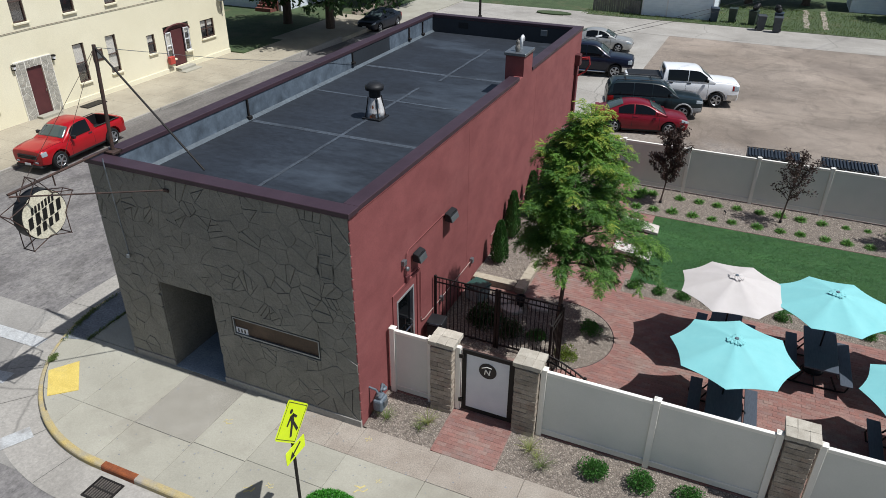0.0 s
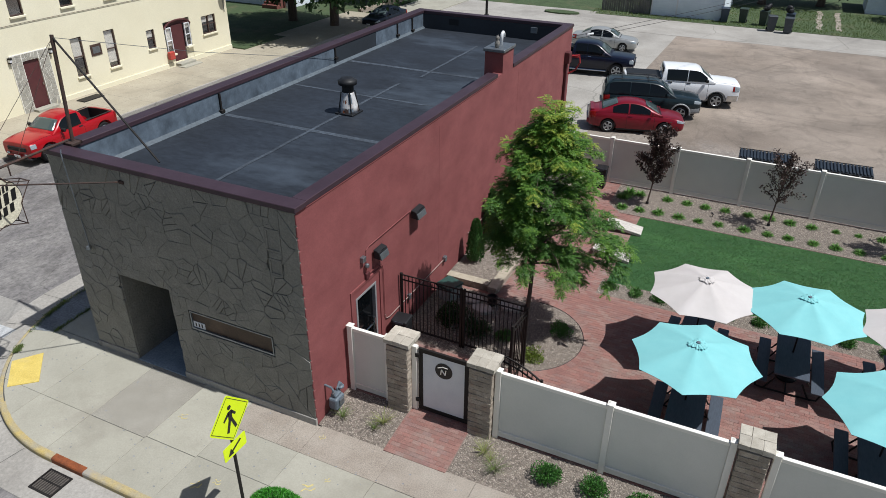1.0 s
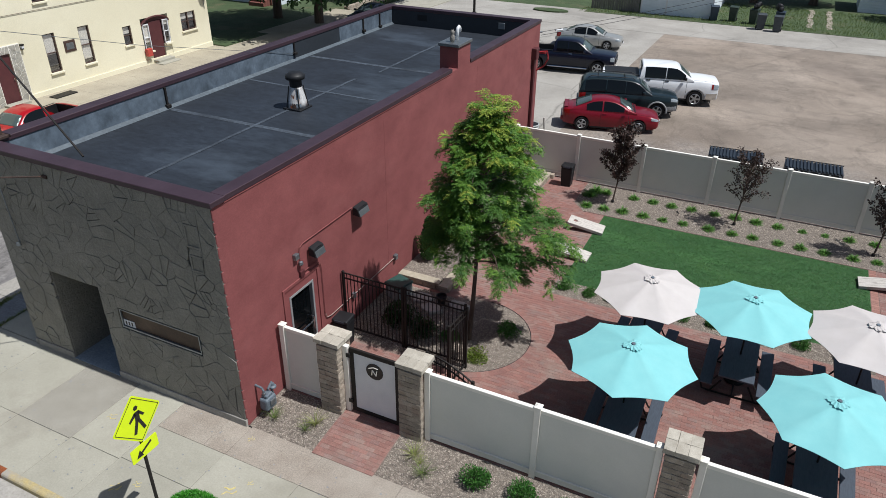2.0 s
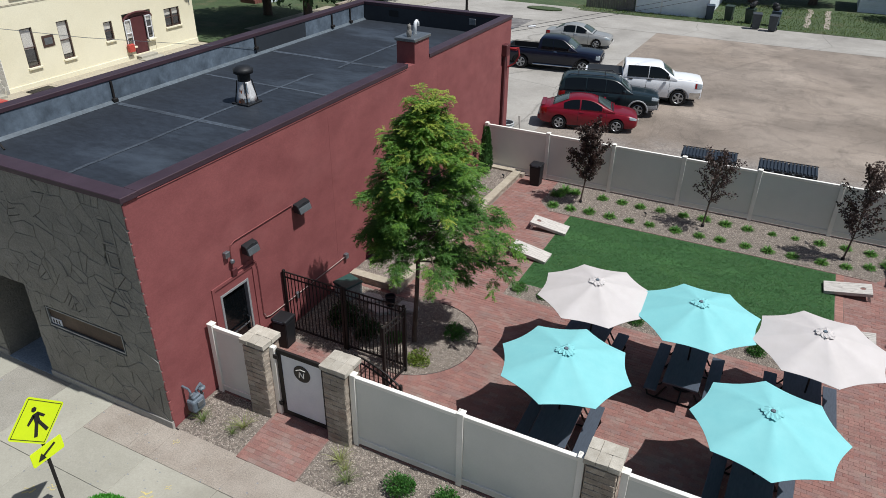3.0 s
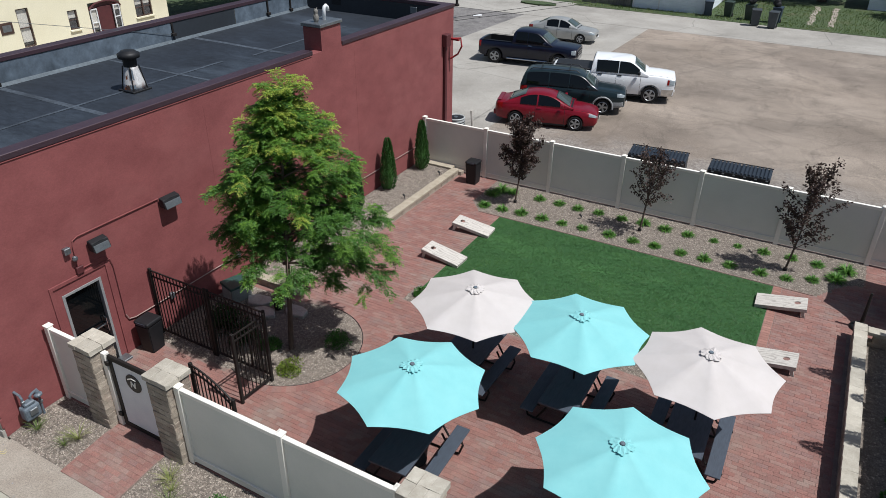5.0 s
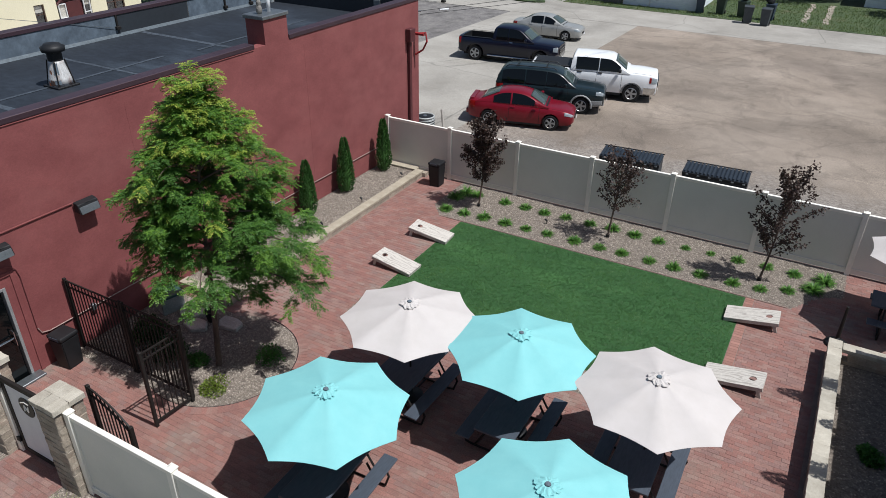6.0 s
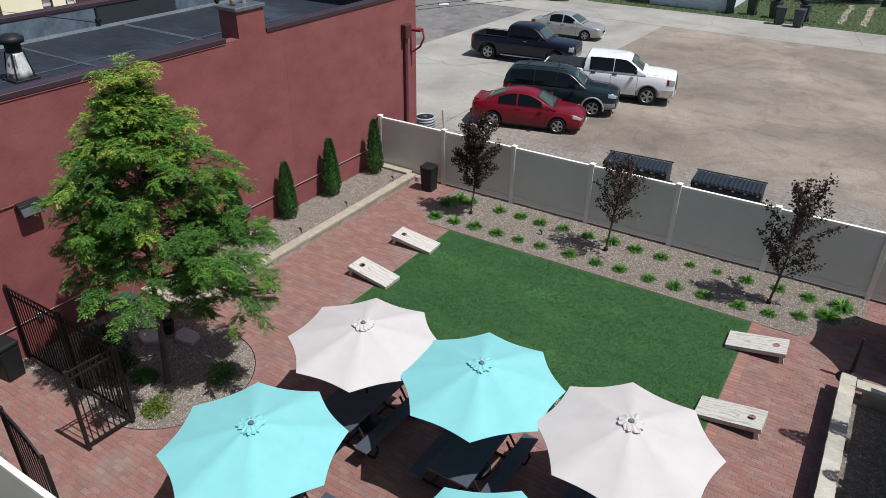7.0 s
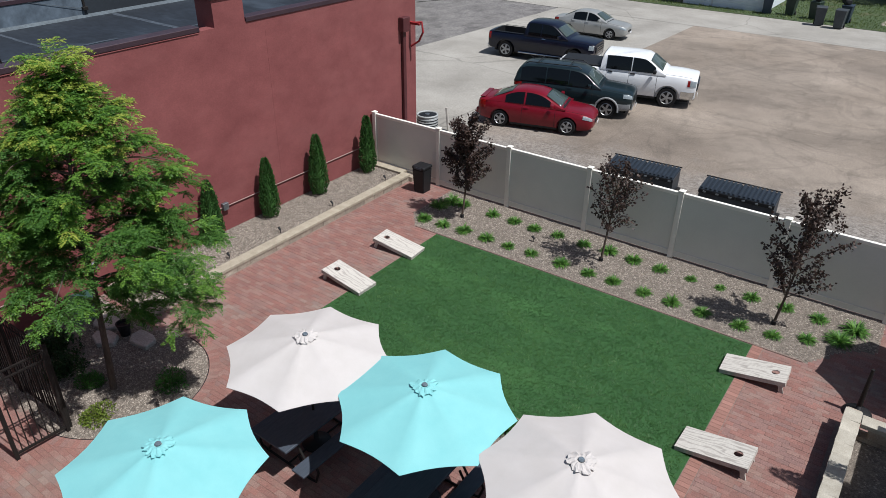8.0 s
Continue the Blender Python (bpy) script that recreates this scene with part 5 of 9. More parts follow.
def pillar(x, y, z0=-0.04):
    p = thing("stone_pillar", "square pillar of tan split-face blocks with pale capstones", "pillar", pose(x, y, z0) @ Matrix.Diagonal((0.9, 0.9, 0.94, 1)), "entrance pillars")
    part("core", boxed(-0.27, -0.27, 0, 0.27, 0.27, 1.98), BLOCK, p)
    n = 14
    for k in range(n):
        z = 0.07 + k * 0.141
        for q in range(4):
            turn = pose(0, 0, 0, 0, 0, 90 * q)
            flip = 1 if k % 2 else -1
            piece("block", PB_LONG[rnd.randrange(4)], p, turn @ pose(-0.1 * flip, -0.2, z))
            piece("block", PB_SHORT[rnd.randrange(4)], p, turn @ pose(0.188 * flip, -0.2, z))
    for i in range(3):
        for j in range(2):
            piece("capstone", CAP_ST[rnd.randrange(4)], p, pose(-0.236 + 0.236 * i, -0.165 + 0.33 * j, 2.09, 0, 0, rnd.choice((0, 180))))


pillar(-5.14, 11.95)
pillar(-3.13, 12.0)
pillar(2.32, 12.04)

# ---- front gate ----
gate = thing("entrance_gate", "white gate panel in a black steel frame", "gate", pose(-4.77, 11.94, -0.02))
for a in ((0.06, 0.06, 1.34, 0.17), (0.06, 1.71, 1.34, 1.82), (0.06, 0.17, 0.17, 1.71), (1.2, 0.17, 1.34, 1.71)):
    part("gate_frame", boxed(a[0], -0.03, a[1], a[2], 0.03, a[3], 0.005), BLACK_IRON, gate)
part("gate_panel", boxed(0.17, -0.015, 0.17, 1.2, 0.015, 1.71), WHITE_PAINT, gate, "white gate panel")
dsc = bmesh.new()
bmesh.ops.create_cone(dsc, cap_ends=True, segments=36, radius1=0.21, radius2=0.21, depth=0.012, matrix=pose(0.69, -0.021, 1.37, 90))
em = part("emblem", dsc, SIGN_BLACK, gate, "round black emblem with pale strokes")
for a, b in (((0.62, 1.27), (0.64, 1.41)), ((0.64, 1.41), (0.73, 1.28)), ((0.73, 1.28), (0.75, 1.42)), ((0.55, 1.43), (0.67, 1.49)), ((0.67, 1.49), (0.79, 1.48))):
    sb = tube(bmesh.new(), [(a[0], -0.03, a[1]), (b[0], -0.03, b[1])], 0.014, 6)
    part("stroke", sb, VINYL_TRIM, em)
part("hinge_post", boxed(-0.1, -0.055, -0.05, 0.03, 0.055, 1.84, 0.006), VINYL_TRIM, gate, "cream hinge post")
for z in (0.3, 1.58):
    part("hinge", boxed(0.0, -0.075, z, 0.1, -0.03, z + 0.1, 0.005), BLACK_IRON, gate)


# ---- black railing ----
def rail_panel(parent, a, b, h, arch=0.0, pickets=None):
    """A flat steel railing panel from a to b with two top rails, a bottom rail and square pickets."""
    a, b = Vector((*a, 0)), Vector((*b, 0))
    d = b - a
    ln = d.length
    ang = math.degrees(math.atan2(d.y, d.x))
    base = pose(a.x, a.y, 0, 0, 0, ang)

    def put(name, bm):
        ob = part(name, bm, BLACK_IRON, parent)
        ob.matrix_basis = base
        return ob

    def top_at(x):
        return h - arch * (x / ln) ** 2

    n = 10 if arch else 1
    for off in (0.0, -0.15):
        put("rail", tube(bmesh.new(), [(ln * k / n, 0, top_at(ln * k / n) + off - 0.02) for k in range(n + 1)], 0.02, 4))
    put("rail", boxed(0, -0.018, 0.1, ln, 0.018, 0.14))
    for x, hh in ((0.0, h + 0.03), (ln, top_at(ln) + 0.03)):
        put("post", boxed(x - 0.032, -0.032, 0, x + 0.032, 0.032, hh, 0.005))
    n = pickets or round(ln / 0.11)
    for k in range(1, n):
        x = ln * k / n
        put("picket", boxed(x - 0.009, -0.009, 0.1, x + 0.009, 0.009, top_at(x) - 0.02))


rail = thing("steel_railing", "black steel picket railing round the planted entry bed", "railing", pose(0, 0, -0.01))
rail_panel(rail, (-6.56, 14.53), (-4.83, 14.53), 1.81)
rail_panel(rail, (-4.75, 14.53), (-3.12, 14.54), 1.81)
rg = thing("railing_gate", "black steel picket gate leaf standing open", "gate", pose(0, 0, -0.01))
rail_panel(rg, (-3.1, 13.6), (-3.05, 14.47), 1.79)
rg2 = thing("railing_gate", "black steel gate leaf with an arched top", "gate", pose(0, 0, -0.01))
rail_panel(rg2, (-3.1, 12.52), (-1.98, 12.42), 1.82, 0.34)


# ---- umbrellas and picnic tables ----
def umbrella(x, y, turn, mat, colour, top=2.35):
    u = thing("patio_umbrella", f"open {colour} canvas patio umbrella through a picnic table", "umbrella", pose(x - 0.03, y + 0.02, 0, 0, 0, turn), "patio umbrellas")
    R, rim = 1.37, top - 0.38
    bm = bmesh.new()
    rings = []
    nr, ns = 7, 6
    for i in range(nr + 1):
        f = 0.055 + (1 - 0.055) * i / nr
        ring = []
        for s in range(8):
            for k in range(ns):
                q = k / ns
                ang = radians(45 * (s + q))
                chord = math.cos(radians(22.5)) / math.cos(radians(45 * (q - 0.5)))
                sag = 4 * q * (1 - q)
                rad = R * f * (chord - 0.045 * sag * f * f)
                z = top - (top - rim) * (f ** 1.12) - 0.012 * sag * math.sin(math.pi * min(1, f)) - 0.006 * sag * f
                ring.append(bm.verts.new((rad * math.cos(ang), rad * math.sin(ang), z)))
        rings.append(ring)
    m = len(rings[0])
    for a, b in zip(rings, rings[1:]):
        for k in range(m):
            bm.faces.new((a[k], a[(k + 1) % m], b[(k + 1) % m], b[k]))
    r = bmesh.ops.extrude_face_region(bm, geom=bm.faces[:])
    bmesh.ops.translate(bm, verts=[v for v in r["geom"] if isinstance(v, bmesh.types.BMVert)], vec=(0, 0, -0.006))
    canopy = part("canopy", bm, mat, u, f"{colour} canvas canopy")
    soft_shade(canopy, 35)
    # Ruffled vent flap at the top: a crumpled collar of cloth.
    bm = bmesh.new()
    rr = random.Random(int(x * 100))
    N = 40
    lobes = [rr.uniform(0, 6.28) for _ in range(3)]
    rings = []
    for i, (rad, lift, amp) in enumerate(((0.045, 0.008, 0.0), (0.08, 0.012, 0.01), (0.12, -0.008, 0.02), (0.155, -0.018, 0.022), (0.185, -0.032, 0.028))):
        ring = []
        for k in range(N):
            q = 2 * math.pi * k / N
            ruff = 0.5 + 0.2 * math.sin(7 * q + lobes[0] + 0.9 * i) + 0.3 * math.sin(11 * q + lobes[1] - 0.6 * i)
            rim_r = rad * (1 + (0.1 * math.sin(3 * q + lobes[2]) + rr.uniform(-0.16, 0.16)) * i / 4)
            ring.append(bm.verts.new((rim_r * math.cos(q), rim_r * math.sin(q), top + lift + amp * ruff + rr.uniform(-0.3, 0.3) * amp)))
        rings.append(ring)
    for a, b in zip(rings, rings[1:]):
        for k in range(N):
            bm.faces.new((a[k], a[(k + 1) % N], b[(k + 1) % N], b[k]))
    r = bmesh.ops.extrude_face_region(bm, geom=bm.faces[:])
    bmesh.ops.translate(bm, verts=[v for v in r["geom"] if isinstance(v, bmesh.types.BMVert)], vec=(0, 0, -0.003))
    part("vent_flap", bm, mat, canopy, "ruffled vent flap")
    part("finial", lathe(bmesh.new(), [(0.04, 0), (0.044, 0.018), (0.036, 0.028), (0.005, 0.03)], 14, (0, 0, top + 0.006)), GREY_METER, canopy)
    part("pole", tube(bmesh.new(), [(0, 0, 0.02), (0, 0, top + 0.02)], 0.021, 10), BLACK_IRON, u)
    for s in range(8):
        a = radians(45 * s)
        rib = part("rib", tube(bmesh.new(), [(0.03 * math.cos(a), 0.03 * math.sin(a), top - 0.04), (R * 0.985 * math.cos(a), R * 0.985 * math.sin(a), rim - 0.025)], 0.009, 5), BLACK_IRON, u)
        part("strut", tube(bmesh.new(), [(0.03 * math.cos(a), 0.03 * math.sin(a), top - 0.65), (0.6 * math.cos(a), 0.6 * math.sin(a), top - 0.22)], 0.007, 5), BLACK_IRON, rib)
    part("base", lathe(bmesh.new(), [(0.25, 0.0), (0.26, 0.03), (0.22, 0.06), (0.05, 0.09), (0.04, 0.25)], 20), BLACK_PLASTIC, u, "", True)


def picnic_table(m):
    t = thing("picnic_table", "slate grey picnic table with two attached benches on bent tubes", "picnic table", m, "picnic tables")
    part("tabletop", boxed(-0.385, -0.93, 0.715, 0.385, 0.93, 0.765, 0.008), SLATE, t)
    for s in (-1, 1):
        part("bench", boxed(s * 0.62 - 0.14, -0.93, 0.42, s * 0.62 + 0.14, 0.93, 0.46, 0.008), SLATE, t)
    for y in (-0.62, 0.62):
        bm = bmesh.new()
        tube(bm, [(-0.72, y, 0.4), (-0.76, y, 0.3), (-0.68, y, 0.05), (-0.55, y, 0.025), (0.55, y, 0.025), (0.68, y, 0.05), (0.76, y, 0.3), (0.72, y, 0.4)], 0.022, 8)
        part("foot_tube", bm, BLACK_IRON, t)
        for s in (-1, 1):
            part("leg", tube(bmesh.new(), [(s * 0.72, y, 0.4), (s * 0.45, y, 0.41), (s * 0.28, y, 0.7)], 0.022, 8), BLACK_IRON, t)
            part("leg", tube(bmesh.new(), [(s * 0.5, y, 0.025), (s * 0.3, y, 0.4)], 0.022, 8), BLACK_IRON, t)
    part("brace", tube(bmesh.new(), [(0, -0.62, 0.03), (0, 0.62, 0.03)], 0.018, 6), BLACK_IRON, t)
    return t


tbl = picnic_table(pose(3.02, 16.9, 0, 0, 0, 0))
TABLES = [(0.95, 13.95), (0.72, 16.85), (5.42, 16.95), (4.73, 14.0), (9.75, 24.6)]
for k, (x, y) in enumerate(TABLES):
    copy_thing(tbl, pose(x, y, 0, 0, 0, (1.5, -2, 1, -1.5, 88)[k]))
umbrella(0.93, 14.04, -2, AQUA, "aqua", 2.335)
umbrella(3.04, 16.99, 23, AQUA, "aqua", 2.365)
umbrella(4.77, 14.02, 7, AQUA, "aqua", 2.325)
umbrella(0.75, 16.86, 28, CREAM, "cream", 2.335)
umbrella(5.51, 17.01, 16, CREAM, "cream", 2.375)
umbrella(9.75, 24.75, 22, CREAM, "cream")


# ---- cornhole boards ----
def cornhole(m):
    c = thing("cornhole_board", "whitewashed wooden cornhole board with a round hole, tilted on legs", "game board", m, "cornhole boards")
    tilt = pose(0, 0, 0.085, 0, -9.5, 0)
    bm = bmesh.new()
    N = 28
    hx, hy, hr = 0.99, 0.0, 0.077
    angles = sorted([2 * math.pi * k / (N - 4) + 0.01 for k in range(N - 4)] + [math.atan2(y, x) % (2 * math.pi) for x in (0.23, -0.99) for y in (-0.305, 0.305)])
    hole = [(hx + hr * math.cos(a), hy + hr * math.sin(a)) for a in angles]
    edge = []
    for a in angles:
        c_, s_ = math.cos(a), math.sin(a)
        t = min((0.23 if c_ > 0 else 0.99) / max(abs(c_), 1e-6), 0.305 / max(abs(s_), 1e-6))
        edge.append((hx + t * c_, t * s_))
    for z, flip in ((0.0, 1), (-0.018, 0)):
        vi = [bm.verts.new((x, y, z)) for x, y in hole]
        vo = [bm.verts.new((x, y, z)) for x, y in edge]
        for k in range(N):
            bm.faces.new((vi[k], vi[(k + 1) % N], vo[(k + 1) % N], vo[k]))
        if flip:
            top_i, top_o = vi, vo
        else:
            for k in range(N):
                bm.faces.new((vi[k], vi[(k + 1) % N], top_i[(k + 1) % N], top_i[k]))
                bm.faces.new((vo[k], vo[(k + 1) % N], top_o[(k + 1) % N], top_o[k]))
    ob = part("deck", bm, PINE_WASH, c)
    ob.matrix_basis = tilt
    for a in ((0.0, -0.305, 1.22, -0.285), (0.0, 0.285, 1.22, 0.305), (0.0, -0.285, 0.02, 0.285), (1.2, -0.285, 1.22, 0.285)):
        ob = part("apron", boxed(a[0], a[1], -0.09, a[2], a[3], -0.0185), WHITEWOOD, c)
        ob.matrix_basis = tilt
    for s in (-1, 1):
        lg = boxed(1.07, s * 0.25 - 0.02, 0.0, 1.15, s * 0.25 + 0.02, 0.22)
        for q in lg.verts:
            if q.co.z < 0.1:
                q.co.x += 0.07
        part("leg", lg, WHITEWOOD, c)
    return c


cornhole(pose(5.83, 23.33, 0.0, 0, 0, 2))
cornhole(pose(5.86, 20.75, 0.0, 0, 0, -1))
cornhole(pose(-1.84, 23.14, 0.0, 0, 0, 184))
cornhole(pose(-1.78, 21.11, 0.0, 0, 0, 179))


# ---- bins, meter, utility box ----
def litter_bin(x, y, turn):
    b = thing("litter_bin", "square black plastic litter bin standing on the pavers", "bin", pose(x, y, 0, 0, 0, turn) @ Matrix.Diagonal((0.82, 0.82, 0.88, 1)), "litter bins")
    bm = bmesh.new()
    lo = [bm.verts.new((sx * 0.22, sy * 0.22, 0)) for sx, sy in ((-1, -1), (1, -1), (1, 1), (-1, 1))]
    hi = [bm.verts.new((sx * 0.26, sy * 0.26, 0.84)) for sx, sy in ((-1, -1), (1, -1), (1, 1), (-1, 1))]
    bm.faces.new(lo), bm.faces.new(hi)
    for k in range(4):
        bm.faces.new((lo[k], lo[(k + 1) % 4], hi[(k + 1) % 4], hi[k]))
    bmesh.ops.bevel(bm, geom=bm.edges[:], offset=0.02, segments=2, affect="EDGES")
    part("body", bm, BLACK_PLASTIC, b)
    part("lid", boxed(-0.275, -0.275, 0.845, 0.275, 0.275, 0.96, 0.04, 2), BLACK_PLASTIC, b)
    part("flap", boxed(-0.16, -0.283, 0.87, 0.16, -0.27, 0.94), SLATE, b)


litter_bin(-6.28, 14.0, 4)
litter_bin(-4.15, 26.35, 0)

gm_ = thing("gas_meter", "grey gas meter with pipes against the red wall", "meter", pose(-6.42, 11.05, -0.05))
part("body", boxed(-0.1, -0.18, 0.2, 0.14, 0.16, 0.52, 0.05, 2), GREY_METER, gm_)
part("cover", boxed(-0.07, -0.12, 0.52, 0.09, 0.1, 0.6, 0.02), GREY_METER, gm_)
part("index_box", boxed(0.14, -0.09, 0.34, 0.18, 0.07, 0.48, 0.01), STEEL, gm_, "pale dial box")
part("regulator", lathe(bmesh.new(), [(0.05, 0.0), (0.085, 0.03), (0.085, 0.06), (0.05, 0.09), (0.035, 0.14)], 14, (-0.02, 0.24, 0.54)), GREY_METER, gm_)
part("riser", tube(bmesh.new(), [(-0.1, 0.28, 0), (-0.1, 0.28, 0.62), (-0.06, 0.26, 0.68), (0.0, 0.12, 0.7), (0.0, 0.07, 0.66), (0.0, 0.07, 0.58)], 0.026, 8), GREY_METER, gm_)
part("outlet_pipe", tube(bmesh.new(), [(0, -0.09, 0.58), (0, -0.09, 0.72), (-0.04, -0.09, 0.78), (-0.22, -0.09, 0.8)], 0.026, 8), GREY_METER, gm_)
part("union", boxed(-0.035, -0.125, 0.6, 0.035, -0.055, 0.66, 0.01), STEEL, gm_)
part("valve", boxed(-0.14, 0.24, 0.3, -0.06, 0.32, 0.38, 0.012), STEEL, gm_)

ub = thing("utility_cabinet", "grey cabinet with a dark green lid in the bed", "cabinet", pose(-6.13, 16.63, -0.02, 0, 0, -16.5) @ Matrix.Diagonal((0.64, 0.88, 0.72, 1)))
part("body", boxed(-0.42, -0.32, 0, 0.42, 0.32, 0.58, 0.015), surf("cabinet_grey", "8d918c", "7c807b", 0.6, scale=4, fine=40), ub)
part("lid", boxed(-0.45, -0.35, 0.58, 0.45, 0.35, 0.68, 0.02), surf("green_enamel", "2f4f49", "28443f", 0.45), ub, "dark green lid")
part("front_panel", boxed(-0.34, -0.332, 0.06, 0.34, -0.318, 0.52, 0.006), surf("cabinet_pale_grey", "b5b8b2", "a3a6a0", 0.6, scale=4, fine=40), ub, "pale grey front panel")

pot = thing("plant_pot", "black plastic plant pot standing in the gravel under the tree", "pot", pose(-4.82, 16.74, -0.01))
part("body", lathe(bmesh.new(), [(0.1, 0.0), (0.14, 0.27), (0.155, 0.275), (0.155, 0.31), (0.13, 0.31), (0.12, 0.24)], 18), BLACK_PLASTIC, pot)
part("potting_soil", lathe(bmesh.new(), [(0.125, 0.235), (0.06, 0.25), (0.01, 0.252)], 14), DARK_VOID, pot)

ac = thing("air_conditioner", "round grey outdoor air conditioner behind the building", "air conditioner", pose(-7.25, 30.75, lot_z(30.7)))
part("body", lathe(bmesh.new(), [(0.38, 0.0), (0.39, 0.1), (0.39, 0.6), (0.36, 0.66)], 24), surf("pale_grey_enamel", "a9acab", "979b9a", 0.5, scale=5, fine=40, bump=0.05), ac, "", True)
part("top_ring", lathe(bmesh.new(), [(0.385, 0.655), (0.4, 0.67), (0.4, 0.7), (0.375, 0.72), (0.35, 0.715), (0.34, 0.68)], 24, close=False), MATS["pale_grey_enamel"], ac, "", True)
part("fan_guard", lathe(bmesh.new(), [(0.345, 0.685), (0.2, 0.7), (0.1, 0.705), (0.02, 0.705)], 24), BLACK_PLASTIC, ac)
part("fan_hub", lathe(bmesh.new(), [(0.09, 0.705), (0.085, 0.725), (0.01, 0.73)], 14), STEEL, ac)
for k in range(5):
    part("louver_band", lathe(bmesh.new(), [(0.395, 0.12 + 0.1 * k), (0.4, 0.14 + 0.1 * k), (0.395, 0.16 + 0.1 * k)], 24, close=False), BLACK_PLASTIC, ac)
bl = link("wooden_stake", tube(bmesh.new(), [(-6.75, 31.4, lot_z(31) - 0.05), (-6.85, 31.4, 0.75)], 0.05, 8), WHITEWOOD)
tagged(bl, "short pale wooden stake behind the fence", "stake")

# Umbrella base left beside the low wall.
us = thing("umbrella_stand", "black umbrella stand with an empty pole", "stand", pose(8.3, 23.35, 0))
part("base", lathe(bmesh.new(), [(0.25, 0.0), (0.25, 0.04), (0.2, 0.08), (0.05, 0.1), (0.045, 0.2)], 20), BLACK_PLASTIC, us, "", True)
part("pole", tube(bmesh.new(), [(0, 0, 0.1), (0.0, 0.03, 1.02)], 0.03, 10, taper=[0.05, 0.03]), BLACK_IRON, us)

# ---- tavern sign, mast, stays ----
mast = thing("sign_mast", "rusty pipe mast with a black stay on the roof corner", "mast", pose(-13.25, 11.05, 5.45))
wpart("pole", tube(bmesh.new(), [(-13.25, 11.05, 5.40), (-13.37, 11.3, 7.86)], 0.042, 10), RUST, mast, "rusty pipe")
wpart("stay", tube(bmesh.new(), [(-13.37, 11.3, 7.82), (-10.56, 11.04, 5.47)], 0.024, 8), BLACK_IRON, mast)
wpart("foot", boxed(-13.4, 10.9, 5.43, -13.1, 11.2, 5.5, 0.01), RUST, mast)
wpart("cable", tube(bmesh.new(), [(-13.37, 11.3, 7.8), (-13.3, 15.5, 6.58), (-13.2, 21.95, 4.95)], 0.007, 5), STEEL, mast)
wpart("chain", tube(bmesh.new(), [(-13.37, 11.28, 7.78), (-13.42, 8.75, 5.45)], 0.006, 5), RUST, mast)
wpart("chain", tube(bmesh.new(), [(-13.37, 11.28, 7.78), (-13.42, 9.7, 5.42)], 0.006, 5), RUST, mast)
sg = thing("round_sign", "round cream two-sided sign in a rusty star-shaped tube frame", "sign", pose(-13.4, 8.98, 4.76))
dr = bmesh.new()
bmesh.ops.create_cone(dr, cap_ends=True, segments=40, radius1=0.55, radius2=0.55, depth=0.26, matrix=pose(0, 0, 0, 0, 90, 0))
part("drum", dr, BLACK_PLASTIC, sg)
for s in (-1, 1):
    fc = bmesh.new()
    bmesh.ops.create_cone(fc, cap_ends=True, segments=40, radius1=0.53, radius2=0.53, depth=0.012, matrix=pose(s * 0.137, 0, 0, 0, 90, 0))
    face = part("face", fc, SIGN_CREAM, sg, "cream sign face with dark lettering bars")
    for z, w, h in ((0.24, 0.30, 0.075), (0.02, 0.44, 0.125), (-0.22, 0.32, 0.095)):
        cnt = 7 if z > 0.2 else 5 if z > 0 else 4
        for k in range(cnt):
            y = -w + (2 * w) * (k + 0.5) / cnt
            bb = w / cnt * 0.62
            lb = boxed(s * 0.143, y - bb, z - h, s * 0.15, y + bb, z + h)
            for v in lb.verts:
                v.co.z += 0.22 * v.co.y
                v.co.y += 0.15 * (v.co.z - z)
            part("bar", lb, SIGN_BLACK, face)
for q in range(5):
    a0, a1 = radians(90 + 72 * q), radians(90 + 72 * (q + 2))
    p0, p1 = (0.82 * math.cos(a0), 0.82 * math.sin(a0)), (0.82 * math.cos(a1), 0.82 * math.sin(a1))
    for s in (-0.15, 0.15):
        mid = radians(90 + 72 * q + 36)
        mp = (0.5 * math.cos(mid), 0.5 * math.sin(mid))
        q2 = (0.82 * math.cos(radians(90 + 72 * (q + 1))), 0.82 * math.sin(radians(90 + 72 * (q + 1))))
        part("star_tube", tube(bmesh.new(), [(s, *p0), (s, *mp), (s, *q2)], 0.012, 5), RUST, sg)
    part("star_tip", tube(bmesh.new(), [(-0.17, *p0), (0.17, *p0)], 0.014, 5), RUST, sg)
arm = thing("sign_bracket", "rusty pipe arms that carry the round sign", "bracket", pose(-13.4, 10.5, 5.4))
wpart("arm", tube(bmesh.new(), [(-13.35, 11.0, 5.52), (-13.42, 8.42, 5.42)], 0.03, 8), RUST, arm)
wpart("arm", tube(bmesh.new(), [(-11.27, 10.54, 5.06), (-13.4, 8.42, 5.38)], 0.018, 8), RUST, arm)
wpart("wall_plate", boxed(-11.34, 10.5, 5.02, -11.2, 10.545, 5.1, 0.01), RUST, arm)
for y in (8.6, 9.5):
    wpart("hanger", tube(bmesh.new(), [(-13.4, y, 5.42), (-13.4, y, 5.2)], 0.018, 6), RUST, arm)
wl = thing("gooseneck_wire", "grey conduit hanging down the front with a small lamp", "cable", pose(-12.9, 10.5, 3.1))
